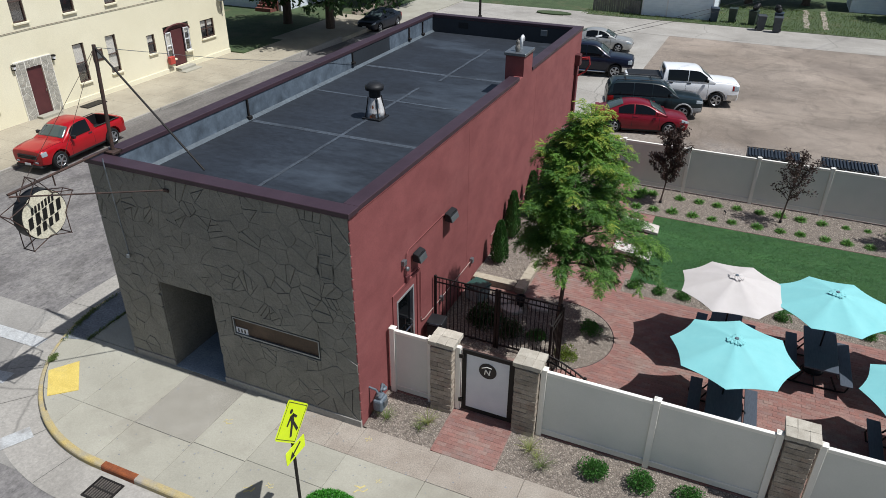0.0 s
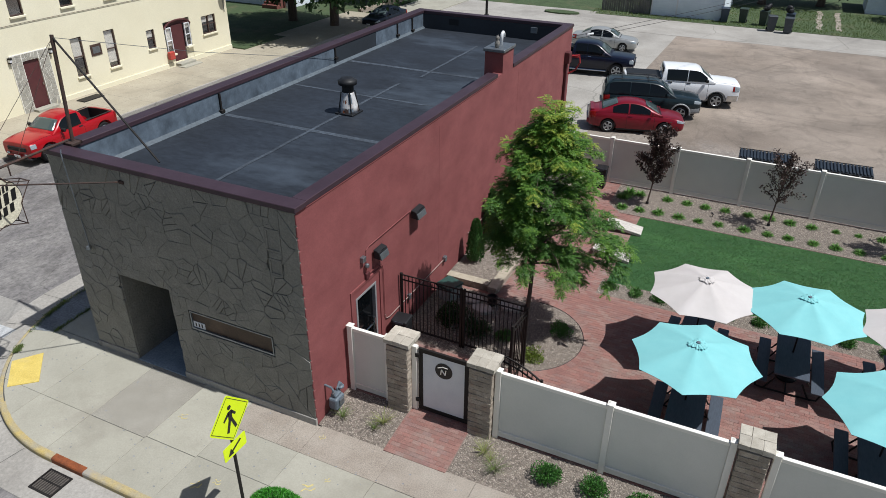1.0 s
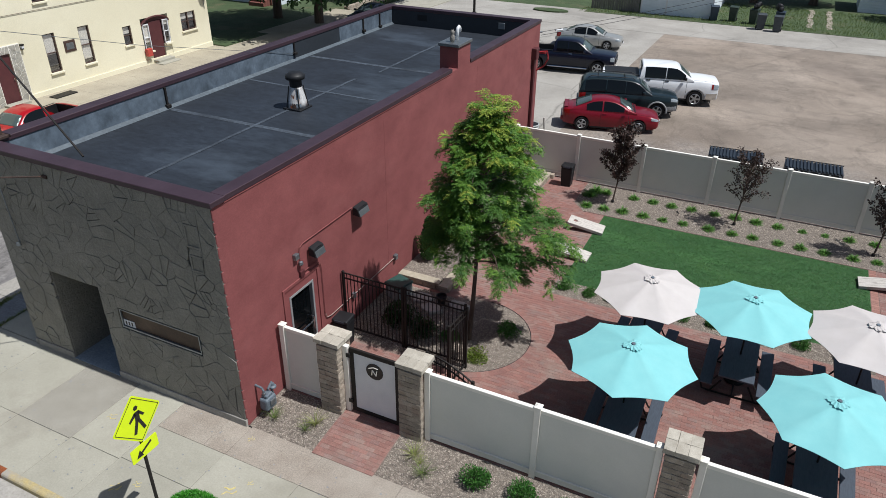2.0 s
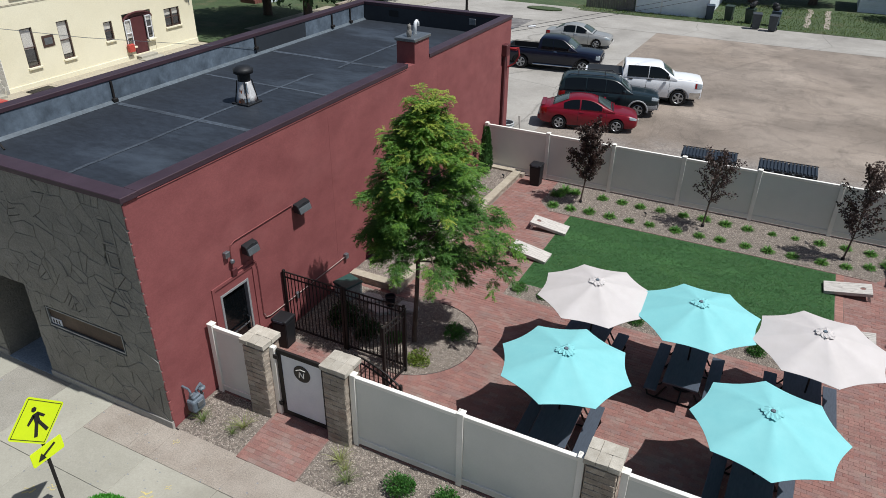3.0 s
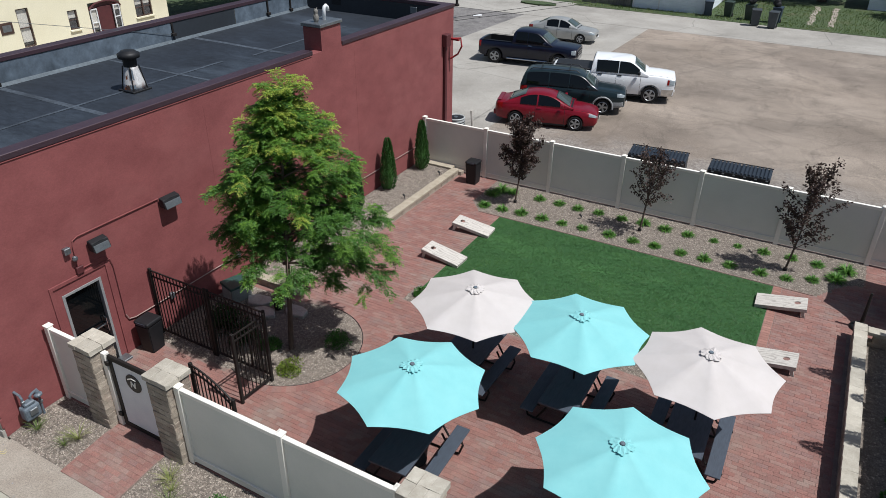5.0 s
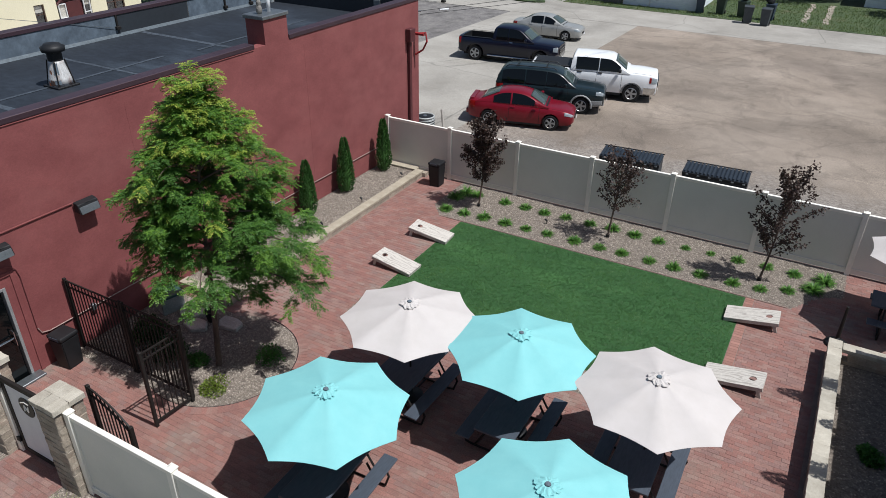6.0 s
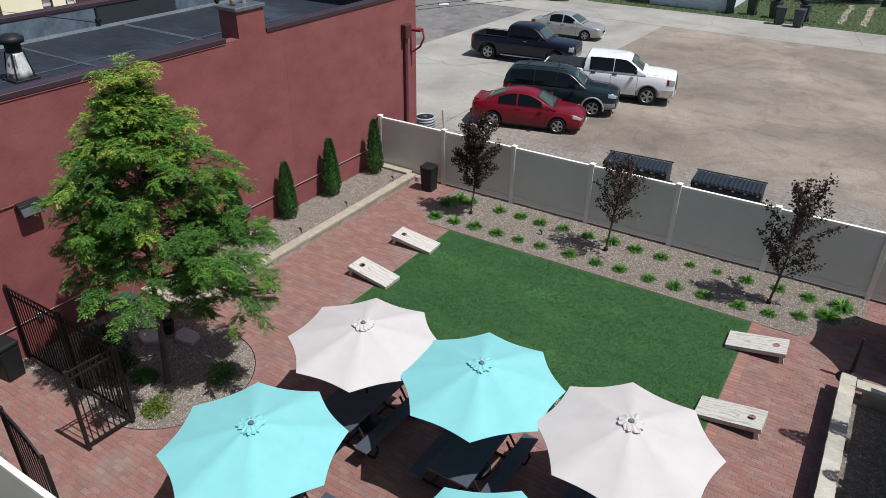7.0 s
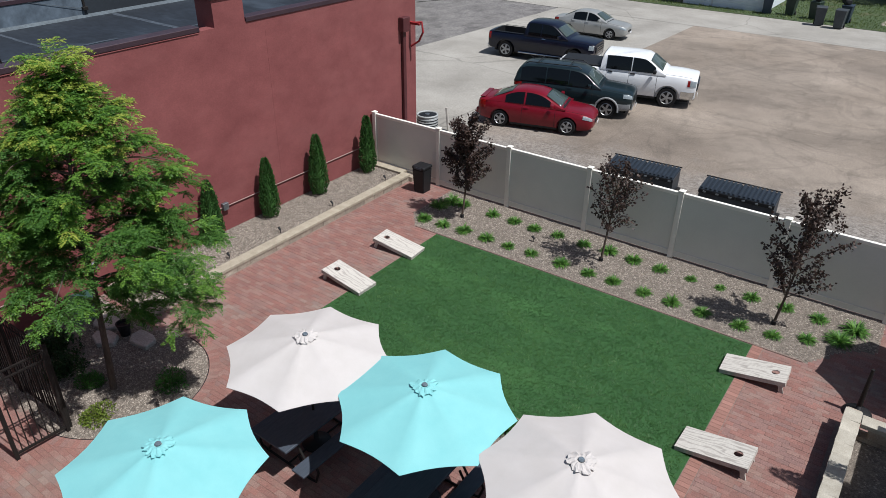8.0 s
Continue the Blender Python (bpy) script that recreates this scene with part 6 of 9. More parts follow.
wpart("cable", tube(bmesh.new(), [(-13.1, 10.6, 5.47), (-12.98, 10.5, 5.46), (-12.93, 10.46, 5.3), (-12.88, 10.47, 4.2), (-12.84, 10.48, 3.12)], 0.016, 6), STEEL, wl)
wpart("lamp_head", lathe(bmesh.new(), [(0.02, 0.1), (0.05, 0.08), (0.06, 0.0), (0.01, -0.02)], 10, (-12.86, 10.46, 3.02)), STEEL, wl)

# ---- service drop to the rear corner ----
sv = thing("service_wire", "two thin dark overhead wires tied to the rear corner", "cable", pose(-6.6, 29.35, 4.95))
for dz, bow in ((0.0, 0.35), (-0.12, 0.5)):
    a, b = Vector((-6.6, 29.33, 4.95 + dz)), Vector((14.5, 74.5, 6.2 + dz))
    wpart("wire", tube(bmesh.new(), [tuple(a.lerp(b, k / 16) - Vector((0, 0, bow * 4 * (k / 16) * (1 - k / 16)))) for k in range(17)], 0.009, 5), BLACK_PLASTIC, sv)
wpart("splice", tube(bmesh.new(), [(-6.25, 30.1, 4.91), (-6.08, 30.45, 4.89)], 0.05, 8, taper=[0.035, 0.05]), WHITE_PAINT, sv, "white splice cover")
wpart("anchor", tube(bmesh.new(), [(-6.7, 29.28, 4.95), (-6.56, 29.36, 4.95)], 0.03, 8), STEEL, sv)

# ---- pedestrian crossing sign ----
ps = thing("crossing_sign", "bright yellow-green diamond crossing sign on a black post", "traffic sign", pose(-6.46, 7.8, -0.12))
part("post", tube(bmesh.new(), [(0, 0, -0.1), (0, 0.0, 2.95)], 0.032, 8), BLACK_IRON, ps)


def plate(poly, z, turn, th=0.006, off=-0.045):
    """An upright plate with rounded corners, facing along local -y, turned about the post."""
    bm = prism(bmesh.new(), poly, 0, th)
    bmesh.ops.transform(bm, matrix=pose(0, 0, z, 0, 0, turn) @ pose(0, off, 0, 90, 0, 0), verts=bm.verts)
    return bm


def rounded(w, h, r):
    out = []
    for cx, cy, a0 in ((w - r, h - r, 0), (-w + r, h - r, 90), (-w + r, -h + r, 180), (w - r, -h + r, 270)):
        out += [(cx + r * math.cos(radians(a0 + 30 * k)), cy + r * math.sin(radians(a0 + 30 * k))) for k in range(4)]
    return out


TURN_S = 90


def spun(poly, deg):
    c_, s_ = math.cos(radians(deg)), math.sin(radians(deg))
    return [(x * c_ - y * s_, x * s_ + y * c_) for x, y in poly]


pl = part("plate", plate(spun(rounded(0.38, 0.38, 0.05), 45), 2.58, TURN_S), SIGN_YELLOW, ps, "diamond yellow-green plate with a dark symbol")
for a, b in zip(range(4), (1, 2, 3, 0)):
    q = [(0.49 * math.cos(radians(90 * k)), 0.49 * math.sin(radians(90 * k))) for k in (a, b)]
    e = [(0.475 * math.cos(radians(90 * k)), 0.475 * math.sin(radians(90 * k))) for k in (b, a)]
    part("border", plate(q + e, 2.58, TURN_S, 0.003, -0.052), SIGN_BLACK, pl)
for poly in ([(-0.03, 0.16), (0.07, 0.16), (0.06, -0.02), (-0.04, -0.02)], [(-0.04, -0.02), (0.03, -0.02), (-0.07, -0.29), (-0.13, -0.27)], [(0.0, -0.02), (0.06, -0.02), (0.15, -0.27), (0.09, -0.29)], [(-0.03, 0.16), (0.0, 0.1), (-0.15, 0.0), (-0.17, 0.04)], [(0.07, 0.16), (0.17, 0.02), (0.13, 0.0), (0.05, 0.1)],
             [(0.05 * math.cos(radians(60 * k)) + 0.02, 0.24 + 0.05 * math.sin(radians(60 * k))) for k in range(6)]):
    part("symbol", plate(poly, 2.58, TURN_S, 0.004, -0.053), SIGN_BLACK, pl)
pl = part("plate", plate(rounded(0.3, 0.155, 0.03), 1.88, TURN_S), SIGN_YELLOW, ps, "small yellow-green plate with a dark arrow")
for poly in ([(0.17, 0.06), (0.15, 0.1), (-0.1, -0.015), (-0.08, -0.055)], [(-0.2, -0.09), (-0.05, -0.1), (-0.11, 0.05)]):
    part("arrow", plate(poly, 1.88, TURN_S, 0.004, -0.053), SIGN_BLACK, pl)


# ---- vehicles ----
def smooth_rows(rows, n):
    """Rows of numbers resampled along a smooth curve through them."""
    rows = [tuple(float(q) for q in r) for r in rows]
    out = []
    m = len(rows) - 1
    for k in range(n + 1):
        u = k / n * m
        i = min(int(u), m - 1)
        f = u - i
        p0, p1, p2, p3 = rows[max(i - 1, 0)], rows[i], rows[i + 1], rows[min(i + 2, m)]
        out.append(tuple(0.5 * (2 * b + (c - a) * f + (2 * a - 5 * b + 4 * c - d) * f * f + (3 * b - a - 3 * c + d) * f ** 3) for a, b, c, d in zip(p0, p1, p2, p3)))
    return out


def loft_body(stations, n=30):
    """A car body below the window line from stations (x, bottom z, top z, half width)."""
    bm = bmesh.new()
    rings = []
    for x, zb, zt, w in smooth_rows(stations, n):
        h = zt - zb
        half = [(0.0, zb), (w * 0.80, zb), (w * 0.94, zb + 0.05 * h), (w * 0.98, zb + 0.2 * h), (w, zb + 0.5 * h), (w * 0.995, zb + 0.68 * h), (w * 0.97, zb + 0.85 * h), (w * 0.925, zt - 0.045 * h), (w * 0.85, zt), (w * 0.5, zt + 0.024), (0.0, zt + 0.034)]
        ring = [bm.verts.new((x, y, z)) for y, z in half] + [bm.verts.new((x, -y, z)) for y, z in half[-2:0:-1]]
        rings.append(ring)
    m = len(rings[0])
    for a, b in zip(rings, rings[1:]):
        for k in range(m):
            bm.faces.new((a[k], a[(k + 1) % m], b[(k + 1) % m], b[k]))
    bm.faces.new(rings[0])
    bm.faces.new(rings[-1])
    bmesh.ops.recalc_face_normals(bm, faces=bm.faces)
    return bm


def skin(stations, x0, x1, u0, u1, s, off=0.008, nx=6, nu=4):
    """A shell that follows a body's side from x0 to x1: u runs from 1 at the sill to 8 at the top edge."""
    rows = smooth_rows(stations, 60)
    bm = bmesh.new()
    grid = []
    for i in range(nx + 1):
        x = x0 + (x1 - x0) * i / nx
        j = next((k for k in range(60) if rows[k + 1][0] <= x), 59)
        a, b = rows[j], rows[j + 1]
        f = min(1.0, max(0.0, (a[0] - x) / max(1e-6, a[0] - b[0])))
        zb, zt, w = (a[k] + (b[k] - a[k]) * f for k in (1, 2, 3))
        h = zt - zb
        half = [(0.0, zb), (w * 0.80, zb), (w * 0.94, zb + 0.05 * h), (w * 0.98, zb + 0.2 * h), (w, zb + 0.5 * h), (w * 0.995, zb + 0.68 * h), (w * 0.97, zb + 0.85 * h), (w * 0.925, zt - 0.045 * h), (w * 0.85, zt), (w * 0.5, zt + 0.024), (0.0, zt + 0.034)]
        col = []
        for q in range(nu + 1):
            u = u0 + (u1 - u0) * q / nu
            m = min(int(u), 9)
            y, z = (half[m][k] + (half[m + 1][k] - half[m][k]) * (u - m) for k in (0, 1))
            col.append(bm.verts.new((x, s * (y + off), z + (off * 0.8 if u > 6 else 0))))
        grid.append(col)
    for a, b in zip(grid, grid[1:]):
        for q in range(nu):
            bm.faces.new((a[q], a[q + 1], b[q + 1], b[q]))
    r = bmesh.ops.extrude_face_region(bm, geom=bm.faces[:])
    bmesh.ops.translate(bm, verts=[v for v in r["geom"] if isinstance(v, bmesh.types.BMVert)], vec=(0, -s * (off + 0.012), 0))
    bmesh.ops.recalc_face_normals(bm, faces=bm.faces)
    return bm


def cut_body(ob, axles, r, w, hollow=None):
    """Wheel arches, and a truck's bed, cut out of the body; the mesh is rebuilt and no modifier stays."""
    cb = bmesh.new()
    for x in axles:
        for s in (-1, 1):
            bmesh.ops.create_cone(cb, cap_ends=True, segments=32, radius1=r * (1.25 if hollow or r > 0.4 else 1.17), radius2=r * (1.25 if hollow or r > 0.4 else 1.17), depth=0.62, matrix=pose(x, s * w, r * 1.0, 90, 0, 0))
    if hollow:
        box(cb, *hollow)
    me = bpy.data.meshes.new("cutter")
    cb.to_mesh(me)
    cb.free()
    cutter = new("cutter", me)
    keep = ob.parent
    ob.parent = None
    mod = ob.modifiers.new("arches", "BOOLEAN")
    mod.operation, mod.object, mod.solver = "DIFFERENCE", cutter, "EXACT"
    bpy.context.view_layer.update()
    dg = bpy.context.evaluated_depsgraph_get()
    fresh = bpy.data.meshes.new_from_object(ob.evaluated_get(dg))
    ob.modifiers.clear()
    ob.data = fresh
    ob.parent = keep
    bpy.data.objects.remove(cutter)


class Greenhouse:
    """The cabin above the window line: a side profile (x, z) from cowl to tail, leaning inward as it rises."""

    def __init__(self, profile, zb, wb, wt):
        self.rows = smooth_rows(profile, 40)
        self.zb, self.wb, self.wt = zb, wb, wt
        self.zt = max(z for _, z in self.rows)

    def half(self, z):
        return self.wb - (self.wb - self.wt) * max(0.0, (z - self.zb) / (self.zt - self.zb)) ** 1.15

    def top(self, x):
        for (x0, z0), (x1, z1) in zip(self.rows, self.rows[1:]):
            if x1 <= x <= x0:
                return z0 + (z1 - z0) * (x0 - x) / max(1e-6, x0 - x1)
        return self.zb

    def shell(self):
        bm = bmesh.new()
        rings = []
        for x, z in self.rows:
            z = max(z, self.zb + 0.004)
            hgt = z - self.zb
            r = min(0.1, hgt * 0.45)
            w = self.half(z)
            half = [(self.wb, self.zb - 0.05), (self.wb, self.zb)] + [(self.half(self.zb + (hgt - r) * k / 3), self.zb + (hgt - r) * k / 3) for k in (1, 2, 3)]
            half += [(w - r * 0.28, z - r * 0.3), (w - r, z), (w * 0.45, z + 0.025 * min(1, hgt / 0.3)), (0, z + 0.035 * min(1, hgt / 0.3))]
            rings.append([bm.verts.new((x, y, q)) for y, q in half] + [bm.verts.new((x, -y, q)) for y, q in half[-2::-1]])
        for a, b in zip(rings, rings[1:]):
            for k in range(len(a) - 1):
                bm.faces.new((a[k], a[k + 1], b[k + 1], b[k]))
        bm.faces.new(rings[0])
        bm.faces.new(rings[-1])
        bmesh.ops.recalc_face_normals(bm, faces=bm.faces)
        return bm

    def side_glass(self, x0, x1, s, drop=0.056, sill=0.022):
        """A side window between two places along the car, under the roof line."""
        bm = bmesh.new()
        n = 8
        cols = []
        for k in range(n + 1):
            x = x0 + (x1 - x0) * k / n
            lo_, hi_ = self.zb + sill, max(self.top(x) - drop, self.zb + sill + 0.01)
            cols.append([bm.verts.new((x, s * (self.half(z) + 0.011), z)) for z in [lo_ + (hi_ - lo_) * j / 4 for j in range(5)]])
        for a, b in zip(cols, cols[1:]):
            for j in range(4):
                bm.faces.new((a[j], b[j], b[j + 1], a[j + 1]))
        r = bmesh.ops.extrude_face_region(bm, geom=bm.faces[:])
        bmesh.ops.translate(bm, verts=[v for v in r["geom"] if isinstance(v, bmesh.types.BMVert)], vec=(0, -s * 0.02, 0))
        return bm

    def end_glass(self, xa, xb, edge=0.085):
        """The windscreen or the rear window, along the profile between two places."""
        bm = bmesh.new()
        pts = [(x, z) for x, z in self.rows if min(xa, xb) <= x <= max(xa, xb)]
        rings = []
        for k, (x, z) in enumerate(pts):
            a, b = pts[max(k - 1, 0)], pts[min(k + 1, len(pts) - 1)]
            tx, tz = b[0] - a[0], b[1] - a[1]
            ln = math.hypot(tx, tz) or 1
            nx, nz = (-tz / ln, tx / ln)
            if nz < 0:
                nx, nz = -nx, -nz
            w = self.half(z) - edge
            hgt = min(1, max(0, z - self.zb) / 0.3)
            rings.append([bm.verts.new((x + nx * 0.012, y, z + nz * 0.012 + 0.035 * hgt * (1 - (y / max(w, 0.1)) ** 2 * 0.55))) for y in (-w, -w / 2, 0, w / 2, w)])
        for a, b in zip(rings, rings[1:]):
            for k in range(4):
                bm.faces.new((a[k], a[k + 1], b[k + 1], b[k]))
        r = bmesh.ops.extrude_face_region(bm, geom=bm.faces[:])
        bmesh.ops.translate(bm, verts=[v for v in r["geom"] if isinstance(v, bmesh.types.BMVert)], vec=(0, 0, -0.012))
        return bm


def wheel(parent, x, y, r, w, side, mat_rim=ALLOY, spokes=5):
    wh = thing("wheel", "", "")
    for key in ("label", "category"):
        if key in wh:
            del wh[key]
    wh.parent = parent
    wh.matrix_basis = pose(x, y, r, -90 if side > 0 else 90, 0, 0)
    bm = bmesh.new()
    lathe(bm, [(r * 0.62, -w / 2 + 0.01), (r * 0.9, -w / 2), (r * 0.98, -w / 2 + 0.03), (r, 0), (r * 0.98, w / 2 - 0.03), (r * 0.9, w / 2), (r * 0.62, w / 2 - 0.01)], 28, close=True)
    part("tyre", bm, TIRE, wh)
    bm = bmesh.new()
    z = -w / 2
    lathe(bm, [(r * 0.66, z + 0.004), (r * 0.62, z - 0.006), (r * 0.56, z + 0.02), (r * 0.55, z + 0.05)], 28, close=False)
    bmesh.ops.create_cone(bm, cap_ends=True, segments=16, radius1=r * 0.15, radius2=r * 0.15, depth=0.03, matrix=pose(0, 0, z + 0.0))
    for k in range(spokes):
        a = 2 * math.pi * k / spokes
        v = []
        for rr, hw in ((0.08, 0.09), (0.62, 0.13)):
            for s in (-1, 1):
                v.append((r * (rr * math.cos(a) - s * hw * math.sin(a)), r * (rr * math.sin(a) + s * hw * math.cos(a))))
        prism(bm, [v[0], v[2], v[3], v[1]], z + 0.0, z + 0.025)
    part("rim", bm, mat_rim, wh)
    bm = bmesh.new()
    bmesh.ops.create_cone(bm, cap_ends=True, segments=24, radius1=r * 0.6, radius2=r * 0.6, depth=0.02, matrix=pose(0, 0, z + 0.06))
    part("brake", bm, BLACK_PLASTIC, wh)


def car_paint(name, c1, c2, metal=0.3, rough=0.3):
    return surf(name, c1, c2, rough, metal=metal, scale=1.5, fine=60, bump=0.01, fine_mix=0.04, coat=0.35, rvar=0.05, spec=0.3)


def vehicle(name, label, category, m, paint, W, wb, r, stations, gh, screen, back, panes, bed=None, trim=None, grille=(0.45, 0.7), roof_rack=False, cover=None, steps=False, spoiler=False, bumper=None, arch_trim=None, doors=(), chrome_grille=False, dam=False, marker=False, handle=None):
    """A road vehicle along +x with its origin on the ground between the axles."""
    v = thing(name, label, category, m)
    w = W / 2
    xf, xr = wb / 2, -wb / 2
    fx, rx = stations[0][0], stations[-1][0]
    body = part("body", loft_body(stations), paint, v)
    hollow = (bed[0] + 0.12, -w + 0.17, bed[2] - 0.5, bed[1] - 0.04, w - 0.17, bed[2] + 0.3) if bed and not cover else None
    cut_body(body, (xf, xr), r, w + 0.06, hollow)
    soft_shade(body, 35)
    part("underbody", boxed(rx + 0.25, -w + 0.34, 0.24, fx - 0.25, w - 0.34, 0.6), DARK_VOID, v)
    for x in (xf, xr):
        for s in (-1, 1):
            wheel(v, x, s * (w - 0.125), r, 0.23, -s)
    house = Greenhouse(*gh)
    cabin = part("cabin", house.shell(), paint, v)
    soft_shade(cabin, 50)
    zb = gh[1]
    part("windscreen", house.end_glass(*screen), WINDSHIELD, v, "", True)
    part("rear_window", house.end_glass(*back), GLASS_DARK if bed else WINDSHIELD, v, "", True)
    for s in (-1, 1):
        for x0, x1 in panes:
            part("side_window", house.side_glass(x0, x1, s), GLASS_DARK, v)
        mx = screen[0] - 0.32
        mb = boxed(mx - 0.06, s * (w + 0.0), zb + 0.03, mx + 0.07, s * (w + 0.2), zb + 0.18, 0.035, 2)
        part("mirror", mb, trim or paint, v)
        for dx in doors:
            part("door_handle", skin(stations, dx + 0.1, dx - 0.1, 6.05, 6.5, s, 0.02, 2, 2), trim or handle or paint, v)
            part("door_seam", skin(stations, dx - 0.145, dx - 0.16, 1.6, 7.7, s, 0.003, 1, 8), DARK_VOID, v)
        part("door_seam", skin(stations, screen[0] - 0.2, screen[0] - 0.215, 1.6, 7.4, s, 0.003, 1, 8), DARK_VOID, v)
    fw = stations[1][3]
    for s in (-1, 1):
        part("headlight", skin(stations, fx - 0.02, fx - (0.26 if bed else 0.38), 4.8 if bed else 5.4, 6.5 if bed else 6.8, s, 0.012), LAMP_CLEAR, v, "clear headlight")
        if marker:
            part("side_marker", skin(stations, fx - 0.265, fx - 0.36, 4.8, 6.4, s, 0.012, 2), LAMP_RED, v, "amber-red side marker lamp")
        part("tail_light", skin(stations, rx + (0.16 if bed else 0.34), rx + 0.01, 4.4, 6.9, s, 0.01), LAMP_RED, v, "red tail light")
    gw = fw - (0.3 if bed else 0.42)
    part("grille", boxed(fx - 0.1, -gw, grille[0], fx + (0.045 if bed else 0.016), gw, grille[1], 0.02), BLACK_PLASTIC, v)
    for k in range(3):
        z = grille[0] + (grille[1] - grille[0]) * (k + 0.5) / 3
        part("grille_bar", boxed(fx - 0.02, -gw + 0.03, z - (0.016 if bed else 0.009), fx + (0.06 if bed else 0.026), gw - 0.03, z + (0.016 if bed else 0.009)), CHROME if chrome_grille else BLACK_PLASTIC, v)
    fb = boxed(fx - 0.2, -fw + 0.14, 0.36 if bumper else 0.32, fx + 0.07, fw - 0.14, grille[0] - 0.03, 0.05, 2)
    for q in fb.verts:
        if abs(q.co.y) > fw - 0.3 and q.co.x > fx - 0.1:
            q.co.x -= 0.07
    part("front_bumper", fb, bumper or paint, v)
    for s in (-1, 1):
        if bumper:
            part("bumper_end", skin(stations, fx + 0.0, fx - 0.58, 1.0, 3.7, s, 0.03), bumper, v)
        # Hood line.
        part("hood_seam", skin(stations, fx - 0.12, screen[0] + 0.1, 7.95, 8.02, s, 0.002, 8, 1), DARK_VOID, v)
    part("rear_bumper", boxed(rx - 0.07, -fw + 0.02, 0.38, rx + 0.2, fw - 0.02, 0.6, 0.05, 2), bumper or paint, v)
    part("number_plate", boxed(fx + 0.07, -0.16, 0.4, fx + 0.08, 0.16, 0.5), WHITE_PAINT, v)
    if bed:
        bx0, bx1, bz = bed
        if cover:
            part("bed_cover", boxed(bx0 + 0.06, -w + 0.13, bz - 0.02, bx1 - 0.02, w - 0.13, bz + 0.075, 0.02), cover, v, "black bed cover")
        else:
            for nm, x0, y0, z0, x1, y1, z1 in (("bed_floor", bx0 + 0.125, -w + 0.175, bz - 0.495, bx1 - 0.045, w - 0.175, bz - 0.48), ("bed_side", bx0 + 0.125, -w + 0.175, bz - 0.48, bx1 - 0.045, -w + 0.19, bz), ("bed_side", bx0 + 0.125, w - 0.19, bz - 0.48, bx1 - 0.045, w - 0.175, bz), ("bed_front", bx1 - 0.06, -w + 0.19, bz - 0.48, bx1 - 0.045, w - 0.19, bz), ("bed_end", bx0 + 0.125, -w + 0.19, bz - 0.48, bx0 + 0.14, w - 0.19, bz), ("bed_rail_cap", bx0 + 0.15, -w + 0.075, bz + 0.026, bx1 - 0.06, -w + 0.165, bz + 0.034), ("bed_rail_cap", bx0 + 0.15, w - 0.165, bz + 0.026, bx1 - 0.06, w - 0.075, bz + 0.034)):
                part(nm, boxed(x0, y0, z0, x1, y1, z1), BLACK_PLASTIC, v, "black bed liner")
    # Wipers, door lines, fuel flap and the dark strip below the bumper.
    for y in (-0.42, 0.12):
        part("wiper", tube(bmesh.new(), [(screen[0] + 0.03, y, zb + 0.035), (screen[0] - 0.06, y + 0.5, zb + 0.075)], 0.011, 5), BLACK_PLASTIC, v)
    part("cowl", boxed(screen[0] - 0.02, -w + 0.24, zb - 0.01, screen[0] + 0.1, w - 0.24, zb + 0.035, 0.008), BLACK_PLASTIC, v)
    for s in (-1, 1):
        part("sill", boxed(xr + r * 1.2, s * (w - 0.12), stations[5][1] - 0.04, xf - r * 1.2, s * (w - 0.05), stations[5][1] + 0.05, 0.01), BLACK_PLASTIC, v)
        if dam:
            part("fog_lamp", boxed(fx + 0.03, s * (fw - 0.3) - 0.07, 0.5, fx + 0.075, s * (fw - 0.3) + 0.07, 0.57, 0.01), LAMP_CLEAR, v)
    if dam:
        part("air_dam", boxed(fx - 0.24, -fw + 0.1, 0.29, fx + 0.055, fw - 0.1, 0.4, 0.03), BLACK_PLASTIC, v, "black lower bumper")
    if roof_rack:
        ctf, ctr, czt, cwt = screen[1] - 0.2, back[0] + 0.15, house.zt, gh[3]
        for s in (-1, 1):
            part("roof_rail", tube(bmesh.new(), [(ctf, s * (cwt - 0.12), czt - 0.02), (ctf - 0.15, s * (cwt - 0.12), czt + 0.07), (ctr + 0.15, s * (cwt - 0.12), czt + 0.07), (ctr, s * (cwt - 0.12), czt - 0.02)], 0.022, 6), BLACK_PLASTIC, v)
        for x in (ctf - 0.5, ctr + 0.5):
            part("cross_rail", tube(bmesh.new(), [(x, -cwt + 0.12, czt + 0.075), (x, cwt - 0.12, czt + 0.075)], 0.02, 6), BLACK_PLASTIC, v)
    if steps:
        for s in (-1, 1):
            part("side_step", tube(bmesh.new(), [(xf - 0.6, s * (w + 0.0), 0.36), (xr + 0.75, s * (w + 0.0), 0.36)], 0.045, 8), CHROME, v)
    if spoiler:
        part("spoiler", box(box(boxed(rx + 0.06, -w + 0.26, 1.015, rx + 0.26, w - 0.26, 1.045, 0.012), rx + 0.14, -w + 0.32, 0.94, rx + 0.22, -w + 0.38, 1.015), rx + 0.14, w - 0.38, 0.94, rx + 0.22, w - 0.32, 1.015), paint, v)
